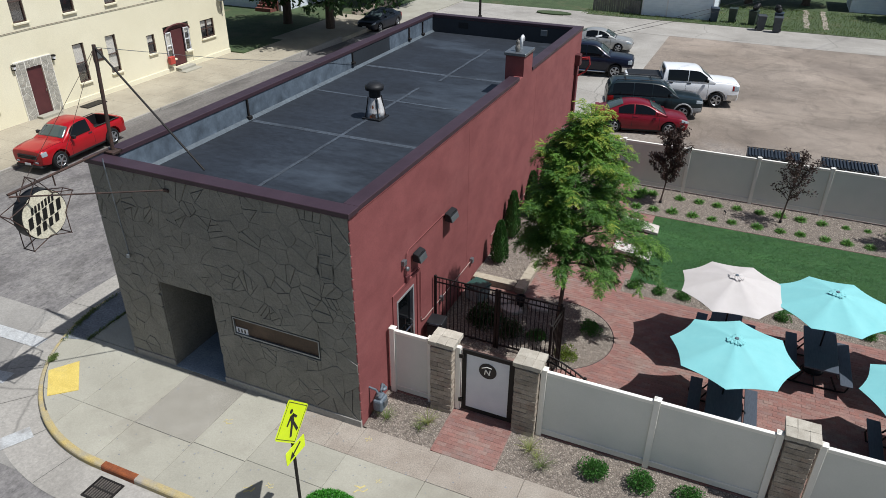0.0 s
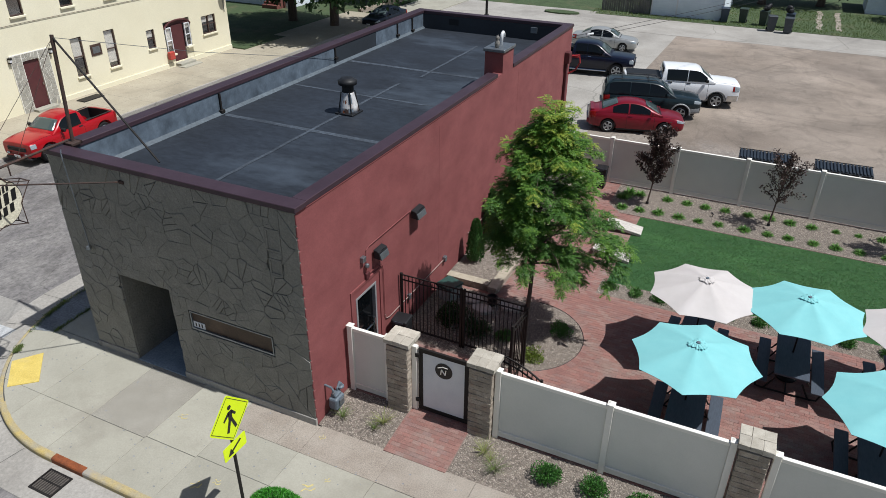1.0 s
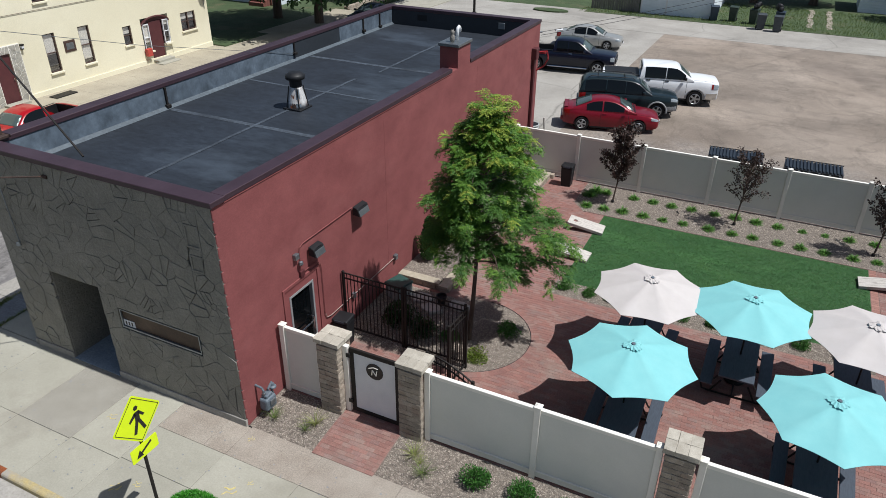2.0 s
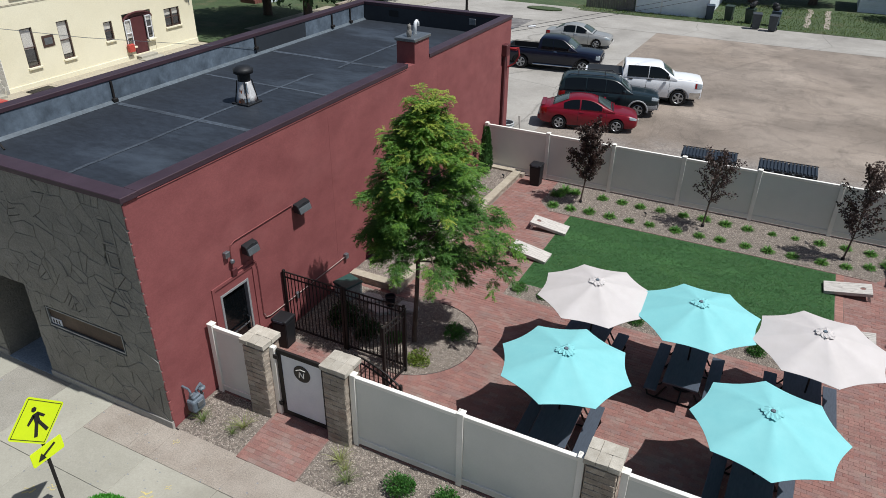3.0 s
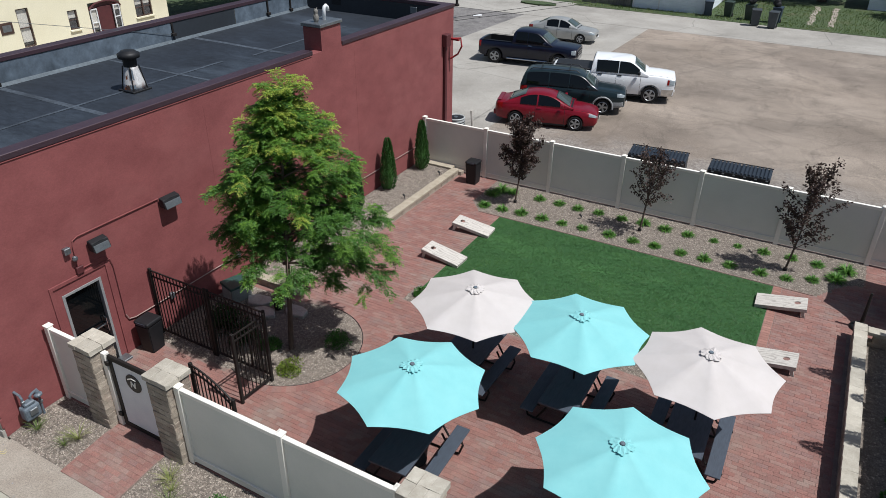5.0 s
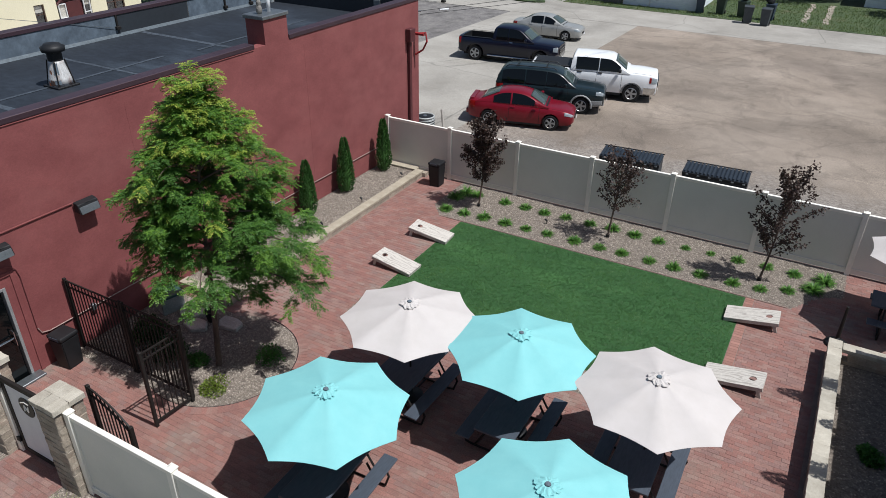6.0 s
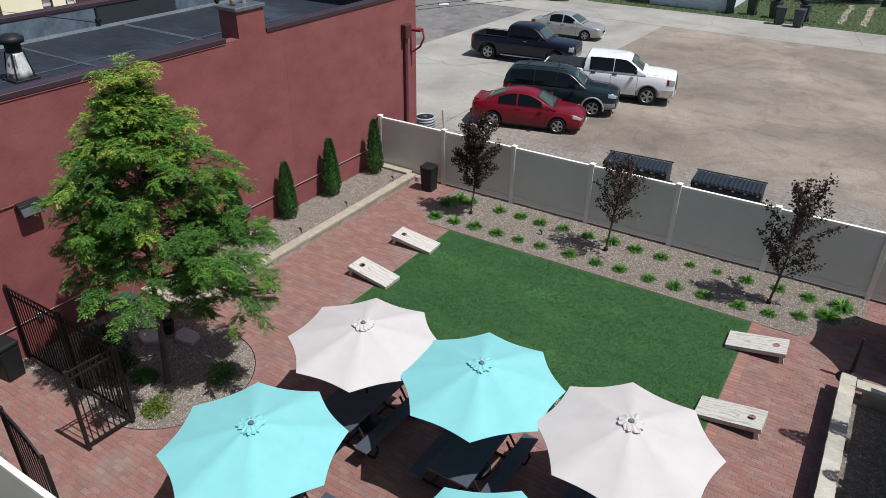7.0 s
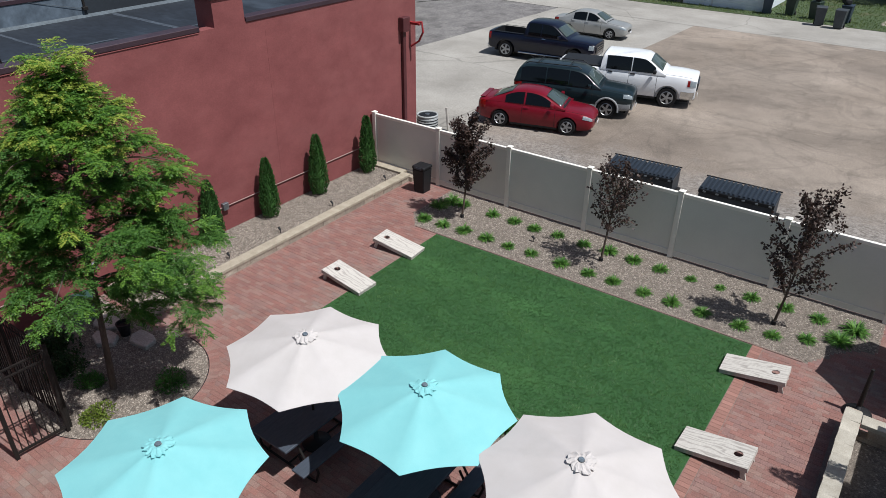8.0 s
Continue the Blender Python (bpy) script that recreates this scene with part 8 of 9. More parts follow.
def arborvitae(x, y, h, rad, seed, z=0.13, label="narrow dark green arborvitae in the raised gravel bed"):
    r = random.Random(seed)
    t = thing("arborvitae", label, "shrub", pose(x, y, z), "arborvitae along the wall")
    part("trunk", tube(bmesh.new(), [(0, 0, 0), (0, 0, h * 0.8)], 0.03, 6, taper=[0.03, 0.008]), BARK, t)
    core = bmesh.new()
    lathe(core, [(rad * 0.45, 0.08), (rad * 0.72, 0.25 * h), (rad * 0.6, 0.5 * h), (rad * 0.3, 0.8 * h), (0.01, 0.95 * h)], 12)
    part("inner_foliage", core, MATS["arborvitae_spray"], t)
    vs, fs = [], []
    for _ in range(2400):
        f = r.random() ** 0.8
        z = 0.03 + (h - 0.05) * f
        pr = rad * min(1, (0.6 + 2.2 * f)) * (1 - f) ** 0.5 * 1.08 + 0.01
        a = r.uniform(0, 6.28)
        k = pr * r.uniform(0.72, 1.08)
        p = Vector((k * math.cos(a), k * math.sin(a), z))
        d = Vector((math.cos(a) * 0.6, math.sin(a) * 0.6, 1.1)) + unit(r) * 0.45
        add_leaf(vs, fs, p, d.normalized(), Vector((math.cos(a), math.sin(a), 0)).cross(Vector((0, 0, 1))) + unit(r) * 0.6, r.uniform(0.05, 0.09), 0.018)
    ob = new("foliage", leaves_mesh("foliage", vs, fs, LEAF_ARB))
    ob.parent = t


for k, (x, y, h, rad) in enumerate([(-6.17, 26.18, 1.86, 0.25), (-6.24, 24.08, 1.86, 0.27), (-6.26, 22.2, 1.76, 0.25), (-6.34, 20.36, 1.74, 0.26), (-6.16, 18.6, 1.5, 0.27)]):
    arborvitae(x, y, h, rad, 31 + k)
# Unseen row, added to give the east shadow edge its pointed bumps.
for k, (y, h) in enumerate(((21.05, 4.7), (19.75, 3.7), (18.4, 4.6), (16.9, 3.9), (15.4, 4.3))):
    arborvitae(9.85, y, h, 0.34, 41 + k, -0.05, "unseen tall arborvitae, added to cast pointed shadows over the low wall")


def blade_clump(seed, n, ln, w, droop, mat, name, spread=0.05, lean=(0.35, 1.0)):
    """Arching strap leaves from one crown."""
    r = random.Random(seed)
    vs, fs = [], []
    for _ in range(n):
        a = r.uniform(0, 6.28)
        out = Vector((math.cos(a), math.sin(a), 0))
        p = out * r.uniform(0, spread)
        d = (out * r.uniform(*lean) + Vector((0, 0, 1.0))).normalized()
        side = out.cross(Vector((0, 0, 1))) * w
        seg = ln * r.uniform(0.7, 1.15) / 4
        n0 = len(vs)
        for k in range(5):
            q = 1 - 0.9 * (k / 4) ** 1.5
            vs += [tuple(p - side * q), tuple(p + side * q)]
            p = p + d * seg
            d = (d + Vector((0, 0, -droop)) + out * 0.08).normalized()
        for k in range(4):
            fs.append((n0 + 2 * k, n0 + 2 * k + 1, n0 + 2 * k + 3, n0 + 2 * k + 2))
    return leaves_mesh(name, vs, fs, mat)


LILY = [blade_clump(200 + k, 170, 0.24, 0.017, 0.36, LEAF_HOSTA, "lily_clump", 0.07, (0.1, 1.5)) for k in range(4)]
lily_xy = [(x, 24.9) for x in (-2.3, -1.61, -0.93, -0.18, 0.5, 1.3, 2.06, 2.73, 3.48, 4.22, 4.9, 5.71, 6.39)] + [(x, 26.2) for x in (-1.53, -0.83, -0.12, 0.58, 1.35, 2.01, 2.76, 3.46, 4.25, 4.92, 5.67, 6.44, 7.14)] + [(7.03, 25.18), (-2.96, 24.85)]
for k, (x, y) in enumerate(lily_xy):
    s = (0.8 + 0.24 * rnd.random()) * (0.7 if y > 26 and 4 < x < 5.3 else 1.0)
    ob = new("daylily", LILY[k % 4])
    ob.matrix_basis = Matrix.LocRotScale((x + rnd.uniform(-0.04, 0.04), y + rnd.uniform(-0.04, 0.04), -0.015), Euler((0, 0, rnd.uniform(0, 6.28))), (s, s, s))
    tagged(ob, "small clump of bright green daylily leaves in gravel", "plant", "daylilies in the bed")
for x, y, s in ((7.62, 25.55, 1.25), (7.85, 26.15, 1.25), (-3.07, 25.76, 1.2), (-2.92, 26.2, 1.25), (-2.55, 26.25, 0.95)):
    ob = new("daylily", LILY[rnd.randrange(4)])
    ob.matrix_basis = Matrix.LocRotScale((x, y, -0.015), Euler((0, 0, rnd.uniform(0, 6.28))), (s, s, s))
    tagged(ob, "large clump of bright green daylily leaves in gravel", "plant", "daylilies in the bed")


def shrub_mesh(seed, rad, h, n, mat, leaf=0.045):
    r = random.Random(seed)
    vs, fs = [], []
    lumps = [(unit(r) * rad * 0.45, rad * r.uniform(0.5, 0.7)) for _ in range(7)]
    for _ in range(n):
        c, s = r.choice(lumps)
        u = unit(r)
        p = c + u * s * r.uniform(0.75, 1.05)
        p.z = abs(p.z) * h / rad * 0.9
        add_leaf(vs, fs, p, (u + unit(r) * 0.8 + Vector((0, 0, 0.4))).normalized(), unit(r), leaf * r.uniform(0.7, 1.2), leaf * 0.33)
    return leaves_mesh("foliage", vs, fs, mat)


SHRUB = [shrub_mesh(300 + k, 0.3, 0.36, 1500, LEAF_SHRUB) for k in range(3)]


def shrub(x, y, z, s, me, label, group="", name="shrub"):
    t = thing(name, label, "shrub", Matrix.LocRotScale((x, y, z), Euler((0, 0, rnd.uniform(0, 6.28))), (s, s, s)), group)
    st = bmesh.new()
    for k in range(6):
        a = k * 1.05
        tube(st, [(0, 0, -0.03), (0.08 * math.cos(a), 0.08 * math.sin(a), 0.12), (0.16 * math.cos(a), 0.16 * math.sin(a), 0.24)], 0.006, 4)
    part("stems", st, BARK, t)
    ob = new("foliage", me)
    ob.parent = t


for k, x in enumerate((-1.93, -1.16, -0.52, 0.25, 1.45, 2.26, 3.3, 4.45, 5.4)):
    shrub(x, 19.1, -0.012, 0.74 + 0.12 * rnd.random(), SHRUB[k % 3], "low round dark green shrub beside the lawn", "shrubs beside the lawn")
for k, (x, s) in enumerate(((-1.4, 1.12), (-0.42, 1.08), (0.62, 1.1), (3.5, 1.05), (4.6, 1.05))):
    shrub(x, 11.3, -0.03, s, SHRUB[k % 3], "rounded bright green shrub in front of the fence", "shrubs along the front fence")
GOLD = shrub_mesh(320, 0.34, 0.24, 1300, LEAF_GOLD)
shrub(-2.95, 15.0, -0.01, 1.0, GOLD, "low yellow-green shrub at the railing")
shrub(-2.65, 16.35, -0.01, 1.05, shrub_mesh(321, 0.32, 0.3, 1100, LEAF_SHRUB), "loose dark green shrub under the tree")
shrub(-3.9, 15.35, -0.01, 0.95, shrub_mesh(322, 0.32, 0.3, 1100, LEAF_SHRUB), "loose dark green shrub under the tree")
shrub(-5.5, 15.6, -0.01, 1.6, shrub_mesh(323, 0.32, 0.4, 1600, LEAF_SHADE), "large dark green shrub behind the railing")
shrub(-4.7, 15.3, -0.01, 1.25, shrub_mesh(324, 0.32, 0.35, 1300, LEAF_SHADE), "large dark green shrub behind the railing")
shrub(9.1, 19.6, 0.12, 0.85, shrub_mesh(325, 0.32, 0.35, 1300, LEAF_SHRUB, 0.07), "leafy green plant behind the low stone wall")
shrub(9.05, 17.4, 0.12, 0.85, shrub_mesh(326, 0.32, 0.35, 1300, LEAF_SHRUB, 0.07), "leafy green plant behind the low stone wall")
# Trailing mat of green at the sign post.
mat_ = thing("grass_mound", "dense bright green mound of grass at the sign post", "grass", pose(-6.0, 8.2, -0.12))
vs, fs = [], []
r = random.Random(77)
for _ in range(5200):
    a, q = r.uniform(0, 6.28), math.sqrt(r.random())
    x, y = 0.62 * q * math.cos(a), 0.42 * q * math.sin(a)
    z = 0.36 * (1 - q * q) + 0.02
    add_leaf(vs, fs, Vector((x, y, z * r.uniform(0.4, 1))), (Vector((x * 0.8, y * 0.8, 0.5)) + unit(r) * 0.5).normalized(), unit(r), r.uniform(0.05, 0.1), 0.008)
ob = new("blades", leaves_mesh("blades", vs, fs, leafy("mound_grass", "2f7a1f", "4c9a2e", 0.35)))
ob.parent = mat_
# Ornamental grass tufts.
TUFT = [blade_clump(400 + k, 60, 0.42, 0.005, 0.22, STRAW if k % 2 else BLADE_WILD, "grass_tuft", 0.06) for k in range(4)]
for k, (x, y, s) in enumerate(((-6.2, 10.95, 0.85), (-5.25, 11.2, 0.95), (-5.35, 10.95, 0.7), (-2.82, 11.35, 0.9), (-2.43, 10.98, 0.9), (-2.6, 11.2, 0.6))):
    ob = new("ornamental_grass", TUFT[k % 4])
    ob.matrix_basis = Matrix.LocRotScale((x, y, -0.04), Euler((0, 0, k)), (s, s, s))
    tagged(ob, "straw-tinged tuft of ornamental grass in the front bed", "grass", "ornamental grasses")
# Weeds along the kerb.
vs, fs = [], []
for _ in range(1500):
    a = radians(r.choice((r.uniform(176, 205), r.uniform(186, 196), r.uniform(212, 216))))
    k = CR - 0.19 + r.gauss(0, 0.05)
    p = Vector((CX + k * math.cos(a), CY + k * math.sin(a), -0.13))
    add_leaf(vs, fs, p, (Vector((0, 0, 1)) + unit(r) * 0.9).normalized(), unit(r), r.uniform(0.04, 0.1), 0.008)
for _ in range(700):
    k = r.random() ** 1.6
    p = Vector((-15.15 - 0.1 * k + r.gauss(0, 0.03), 10.42 + 3.0 * k + r.gauss(0, 0.04), -0.125))
    add_leaf(vs, fs, p, (Vector((0, 0, 0.8)) + unit(r) * 0.9).normalized(), unit(r), r.uniform(0.04, 0.1), 0.009)
ob = new("kerb_weeds", leaves_mesh("kerb_weeds", vs, fs, BLADE_WILD))
tagged(ob, "sparse weeds growing along the kerb joint", "grass", "", "stuff")

# Path lights and flat stones.
for x, y in ((0.19, 25.55), (-5.32, 26.0), (-5.36, 23.7), (-5.36, 21.7), (-5.36, 20.0)):
    z = 0.13 if x < -5 else -0.01
    pl_ = thing("garden_spotlight", "small black garden spotlight on a stake", "lamp", pose(x, y, z), "garden spotlights")
    part("stake", tube(bmesh.new(), [(0, 0, -0.03), (0, 0, 0.12)], 0.012, 6), BLACK_PLASTIC, pl_)
    part("head", tube(bmesh.new(), [(0.02, 0, 0.1), (-0.06, 0.0, 0.17)], 0.03, 8, taper=[0.022, 0.035]), BLACK_PLASTIC, pl_)
FLAG = surf("flagstone", "b3aea4", "96918a", 0.85, scale=3, fine=30, bump=0.3)
for x, y, s, a in ((-5.42, 16.72, 0.4, 0.3), (-4.98, 16.36, 0.35, 1.1), (-4.3, 16.8, 0.42, 0.5)):
    fb = bmesh.new()
    rr = random.Random(int(1000 * s))
    prism(fb, [(s * rr.uniform(0.75, 1.1) * math.cos(q + a), 0.7 * s * rr.uniform(0.75, 1.1) * math.sin(q + a)) for q in (0, 0.9, 1.9, 2.8, 3.9, 5.1)], -0.03, 0.09)
    bmesh.ops.bevel(fb, geom=fb.edges[:], offset=0.02, segments=1, affect="EDGES")
    ob = link("flagstone", fb, FLAG)
    ob.matrix_basis = pose(x, y, 0.0)
    tagged(ob, "flat grey stone slab lying in the gravel", "stone", "flat stones")


# ---- background: trees, house, garage, fence ----
def street_tree(x, y, z, trunk_h, h, rad, seed, n=17000, leaf=0.4, off=(0.0, 0.0)):
    r = random.Random(seed)
    t = thing("street_tree", "large shady street tree with a dark dense crown", "tree", pose(x, y, z), "street trees")
    tb = bmesh.new()
    tube(tb, [(0, 0, -0.2), (0, 0, 0.3), (0.1, 0, trunk_h), (0.2, 0.1, h * 0.8)], 0.3, 12, taper=[0.5, 0.36, 0.28, 0.06])
    part("trunk", tb, BARK, t, "", True)
    vs, fs = [], []
    lumps = []
    for k in range(16):
        u = unit(r)
        c = Vector((off[0] + u.x * rad * 0.62, off[1] + u.y * rad * 0.62, trunk_h + (h - trunk_h) * (0.45 + 0.4 * u.z)))
        lumps.append((c, rad * r.uniform(0.35, 0.55)))
        lb = bmesh.new()
        s0 = Vector((0.1, 0, trunk_h * r.uniform(0.8, 1.3)))
        tube(lb, [tuple(s0), tuple(s0.lerp(c, 0.5) + Vector((0, 0, 0.4))), tuple(c)], 0.06, 6, taper=[0.12, 0.07, 0.02])
        part("limb", lb, BARK, t)
    for _ in range(n):
        c, s = r.choice(lumps)
        u = unit(r)
        p = c + u * s * r.uniform(0.5, 1.05)
        add_leaf(vs, fs, p, (u + unit(r)).normalized(), unit(r), leaf * r.uniform(0.7, 1.3), leaf * 0.3)
    ob = new("crown", leaves_mesh("crown", vs, fs, LEAF_SHADE))
    ob.parent = t


street_tree(-30.4, 47.6, -0.6, 4.2, 11.0, 6.4, 41, 20000, off=(2.4, -1.2))
street_tree(-34.6, 48.0, -0.5, 4.2, 10.5, 5.8, 42, 20000, off=(2.0, -2.6))
street_tree(-32.5, 60.0, -0.9, 2.4, 9.0, 4.5, 43)
street_tree(14.5, 74.5, -1.1, 2.6, 8.0, 4.0, 46, 9000)
street_tree(3.5, 79.0, -1.1, 2.4, 8.0, 4.2, 44, 6000)
street_tree(-1.6, 77.5, -1.1, 2.0, 7.0, 3.4, 45, 5000)

gar = thing("garage", "white clapboard garage beside the alley", "garage", pose(-7.0, 70.0, -1.0))
SIDING = surf("white_siding", "dae2e9", "cdd6de", 0.6, scale=1.5, fine=30, bump=0.08, fine_mix=0.05)
wpart("wall", boxed(-10.0, 66.95, -1.3, -4.1, 67.1, 2.2), SIDING, gar)
wpart("wall", boxed(-4.25, 67.1, -1.3, -4.1, 76.0, 2.2), SIDING, gar)
wpart("wall", boxed(-10.0, 67.1, -1.3, -9.85, 76.0, 2.2), SIDING, gar)
for k in range(15):
    z = -1.02 + 0.2 * k
    wpart("clapboard", boxed(-10.0, 66.92, z, -4.1, 66.955, z + 0.19, 0.004), SIDING, gar)
for k in range(15):
    z = -1.02 + 0.2 * k
    wpart("clapboard", boxed(-4.105, 67.1, z, -4.07, 76.0, z + 0.19, 0.004), SIDING, gar)
for x in (-10.02, -7.9, -4.12):
    wpart("corner_board", boxed(x - 0.04, 66.9, -1.1, x + 0.08, 66.96, 2.2), WHITE_PAINT, gar)
rb = bmesh.new()
v = [rb.verts.new(p) for p in ((-10.3, 66.5, 2.15), (-3.8, 66.5, 2.15), (-3.8, 76.4, 2.15), (-10.3, 76.4, 2.15), (-7.05, 66.5, 4.2), (-7.05, 76.4, 4.2))]
for f in ((0, 1, 4), (2, 3, 5), (1, 2, 5, 4), (3, 0, 4, 5), (0, 3, 2, 1)):
    rb.faces.new([v[k] for k in f])
wpart("roof", rb, ASPHALT_DARK, gar, "grey shingle roof")
shd = thing("shed", "white sided shed in the yard beyond the alley", "shed", pose(9.0, 78.0, -1.2))
wpart("wall", boxed(7.2, 77.0, -1.4, 13.0, 82.0, 1.6), SIDING, shd)
for k in range(12):
    z = -1.1 + 0.22 * k
    wpart("clapboard", boxed(7.16, 76.96, z, 13.0, 77.0, z + 0.2, 0.004), SIDING, shd)
wpart("roof", boxed(6.9, 76.7, 1.6, 13.3, 82.3, 1.8), ASPHALT_DARK, shd)
cf = thing("yard_fence", "weathered grey board fence beside the alley", "fence", pose(-12.2, 67.0, -0.95))
WEATHERED = surf("weathered_boards", "77736d", "5f5b56", 0.9, scale=4, fine=30, bump=0.3, stretch=(5, 5, 0.5), rand=0.15)
bmesh_b = boxed(-0.09, -0.012, 0, 0.09, 0.012, 1.15)
bme = bpy.data.meshes.new("board")
bmesh_b.to_mesh(bme)
bmesh_b.free()
bme.materials.append(WEATHERED)
for k in range(21):
    piece("board", bme, cf, pose(-2.1 + 0.2 * k, 0, 0.0))
for x in (-2.2, 0, 2.1):
    part("post", boxed(x - 0.05, 0.02, -0.2, x + 0.05, 0.12, 1.25), WEATHERED, cf)
up = thing("utility_pole", "dark slim utility pole beyond the building", "pole", pose(-22.4, 58.9, street_z(58.9)))
part("shaft", tube(bmesh.new(), [(0, 0, -0.3), (0, 0, 7.0)], 0.09, 10, taper=[0.11, 0.08]), BLACK_IRON, up)
part("foot", boxed(-0.16, -0.16, 0, 0.16, 0.16, 0.2, 0.03), BLACK_IRON, up)
isl = link("traffic_island", prism(bmesh.new(), [(1.6 * math.cos(q), 0.7 * math.sin(q)) for q in [6.283 * k / 20 for k in range(20)]], 0, 0.14), GRASSY)
isl.matrix_basis = pose(-17.2, 63.8, -0.94)
tagged(isl, "small grassy island in the paved street", "island", "", "structure")
# Yard path behind the alley: two broken strips.
for x in (3.5, 4.9):
    for k in range(9):
        y = 66.6 + 1.1 * k
        sb = prism(bmesh.new(), [(-0.2, -0.5), (0.2, -0.48), (0.23, 0.5), (-0.18, 0.52)], -0.1, 0.05)
        ob = link("path_slab", sb, CONC_AGG)
        ob.matrix_basis = pose(x + rnd.uniform(-0.08, 0.08), y, -1.02 - 0.004 * (y - 66), 0, 0, rnd.uniform(-12, 12))
        tagged(ob, "broken pale concrete slab in the yard grass", "path", "yard path slabs", "structure")
hs = thing("far_house", "grey house with a stone porch under the trees", "house", pose(-42.0, 58.0, -0.6))
wpart("wall", boxed(-48.0, 52.5, -1.2, -38.0, 62.0, 4.5), SIDING, hs)
wpart("roof", boxed(-48.6, 52.0, 4.5, -37.4, 62.6, 4.8), ASPHALT_DARK, hs)
for k in range(4):
    wpart("step", boxed(-40.2, 52.4 - 0.3 * (k + 1), -1.0, -38.6, 52.4 - 0.3 * k, 0.42 - 0.18 * k, 0.02), surf("brick_steps", "7a4a40", "67403a", 0.85) if k == 0 else MATS["brick_steps"], hs)
wpart("porch_post", boxed(-38.3, 52.1, -0.8, -38.1, 52.3, 3.0), WHITE_PAINT, hs)
lw = thing("stone_wall", "low tan stone retaining wall by the far pavement", "wall", pose(-31.6, 56.0, -0.8))
for k in range(12):
    for j in range(3):
        piece("block", PB_LONG[(k + j) % 4], lw, Matrix.LocRotScale((0, -2.5 + 0.62 * k + 0.3 * (j % 2), 0.12 + 0.24 * j), Euler((0, 0, radians(90))), (1.7, 1.7, 1.7)))
dc = link("yard_grass", bmesh.new(), GRASSY)
bm = prism(bmesh.new(), [(-48, 38.2), (-31.4, 38.2), (-31.4, 62), (-48, 62)], -0.9, -0.62)
for v in bm.verts:
    v.co.z += 0.45 - 0.02 * (v.co.y - 38.2) if v.co.z > -0.7 else 0
bm.to_mesh(dc.data)
bm.free()
tagged(dc, "shaded patchy grass yard under the street trees", "lawn", "", "structure")
# Grass tufts along the alley verge and yards.
vs, fs = [], []
r = random.Random(91)
for _ in range(16000):
    x, y = r.uniform(-15, 16), r.uniform(65.05, 76)
    if -10.1 < x < -4 and y > 66.8:
        continue
    z = lot_z(y) + 0.02 if y < 67.2 else -1.02 - 0.004 * (y - 66)
    add_leaf(vs, fs, Vector((x, y, z)), (Vector((0, 0, 1)) + unit(r) * 0.7).normalized(), unit(r), r.uniform(0.08, 0.2), 0.02)
ob = new("verge_grass", leaves_mesh("verge_grass", vs, fs, BLADE_WILD))
tagged(ob, "unmown grass along the alley and in the yards", "grass", "", "stuff")



# ---- pieces: front stones, planter and wall blocks, pavers ----
def flat_stone(poly, depth, lean):
    """A stone slab in the front plane with a chamfered, slightly uneven face."""
    inner = inset(poly, 0.007)
    if len(inner) < 3:
        return None
    bm = bmesh.new()
    back = [bm.verts.new((x, BY0 + 0.04, z)) for x, z in poly]
    mid = [bm.verts.new((x, BY0 - depth * 0.45, z)) for x, z in poly]
    c = np.mean(inner, axis=0)
    face = [bm.verts.new((x, BY0 - depth - lean[0] * (x - c[0]) - lean[1] * (z - c[1]), z)) for x, z in inner]
    k = len(poly)
    for i in range(k):
        bm.faces.new((back[i], back[(i + 1) % k], mid[(i + 1) % k], mid[i]))
    bm.faces.new(face)
    m = len(face)
    if m == k:
        # Match the inner outline's start to the outer one.
        s = min(range(m), key=lambda q: sum((face[(i + q) % m].co - mid[i].co).length for i in range(k)))
        for i in range(k):
            bm.faces.new((mid[i], mid[(i + 1) % k], face[(i + 1 + s) % m], face[(i + s) % m]))
    else:
        bm.faces.new(mid)
    return bm


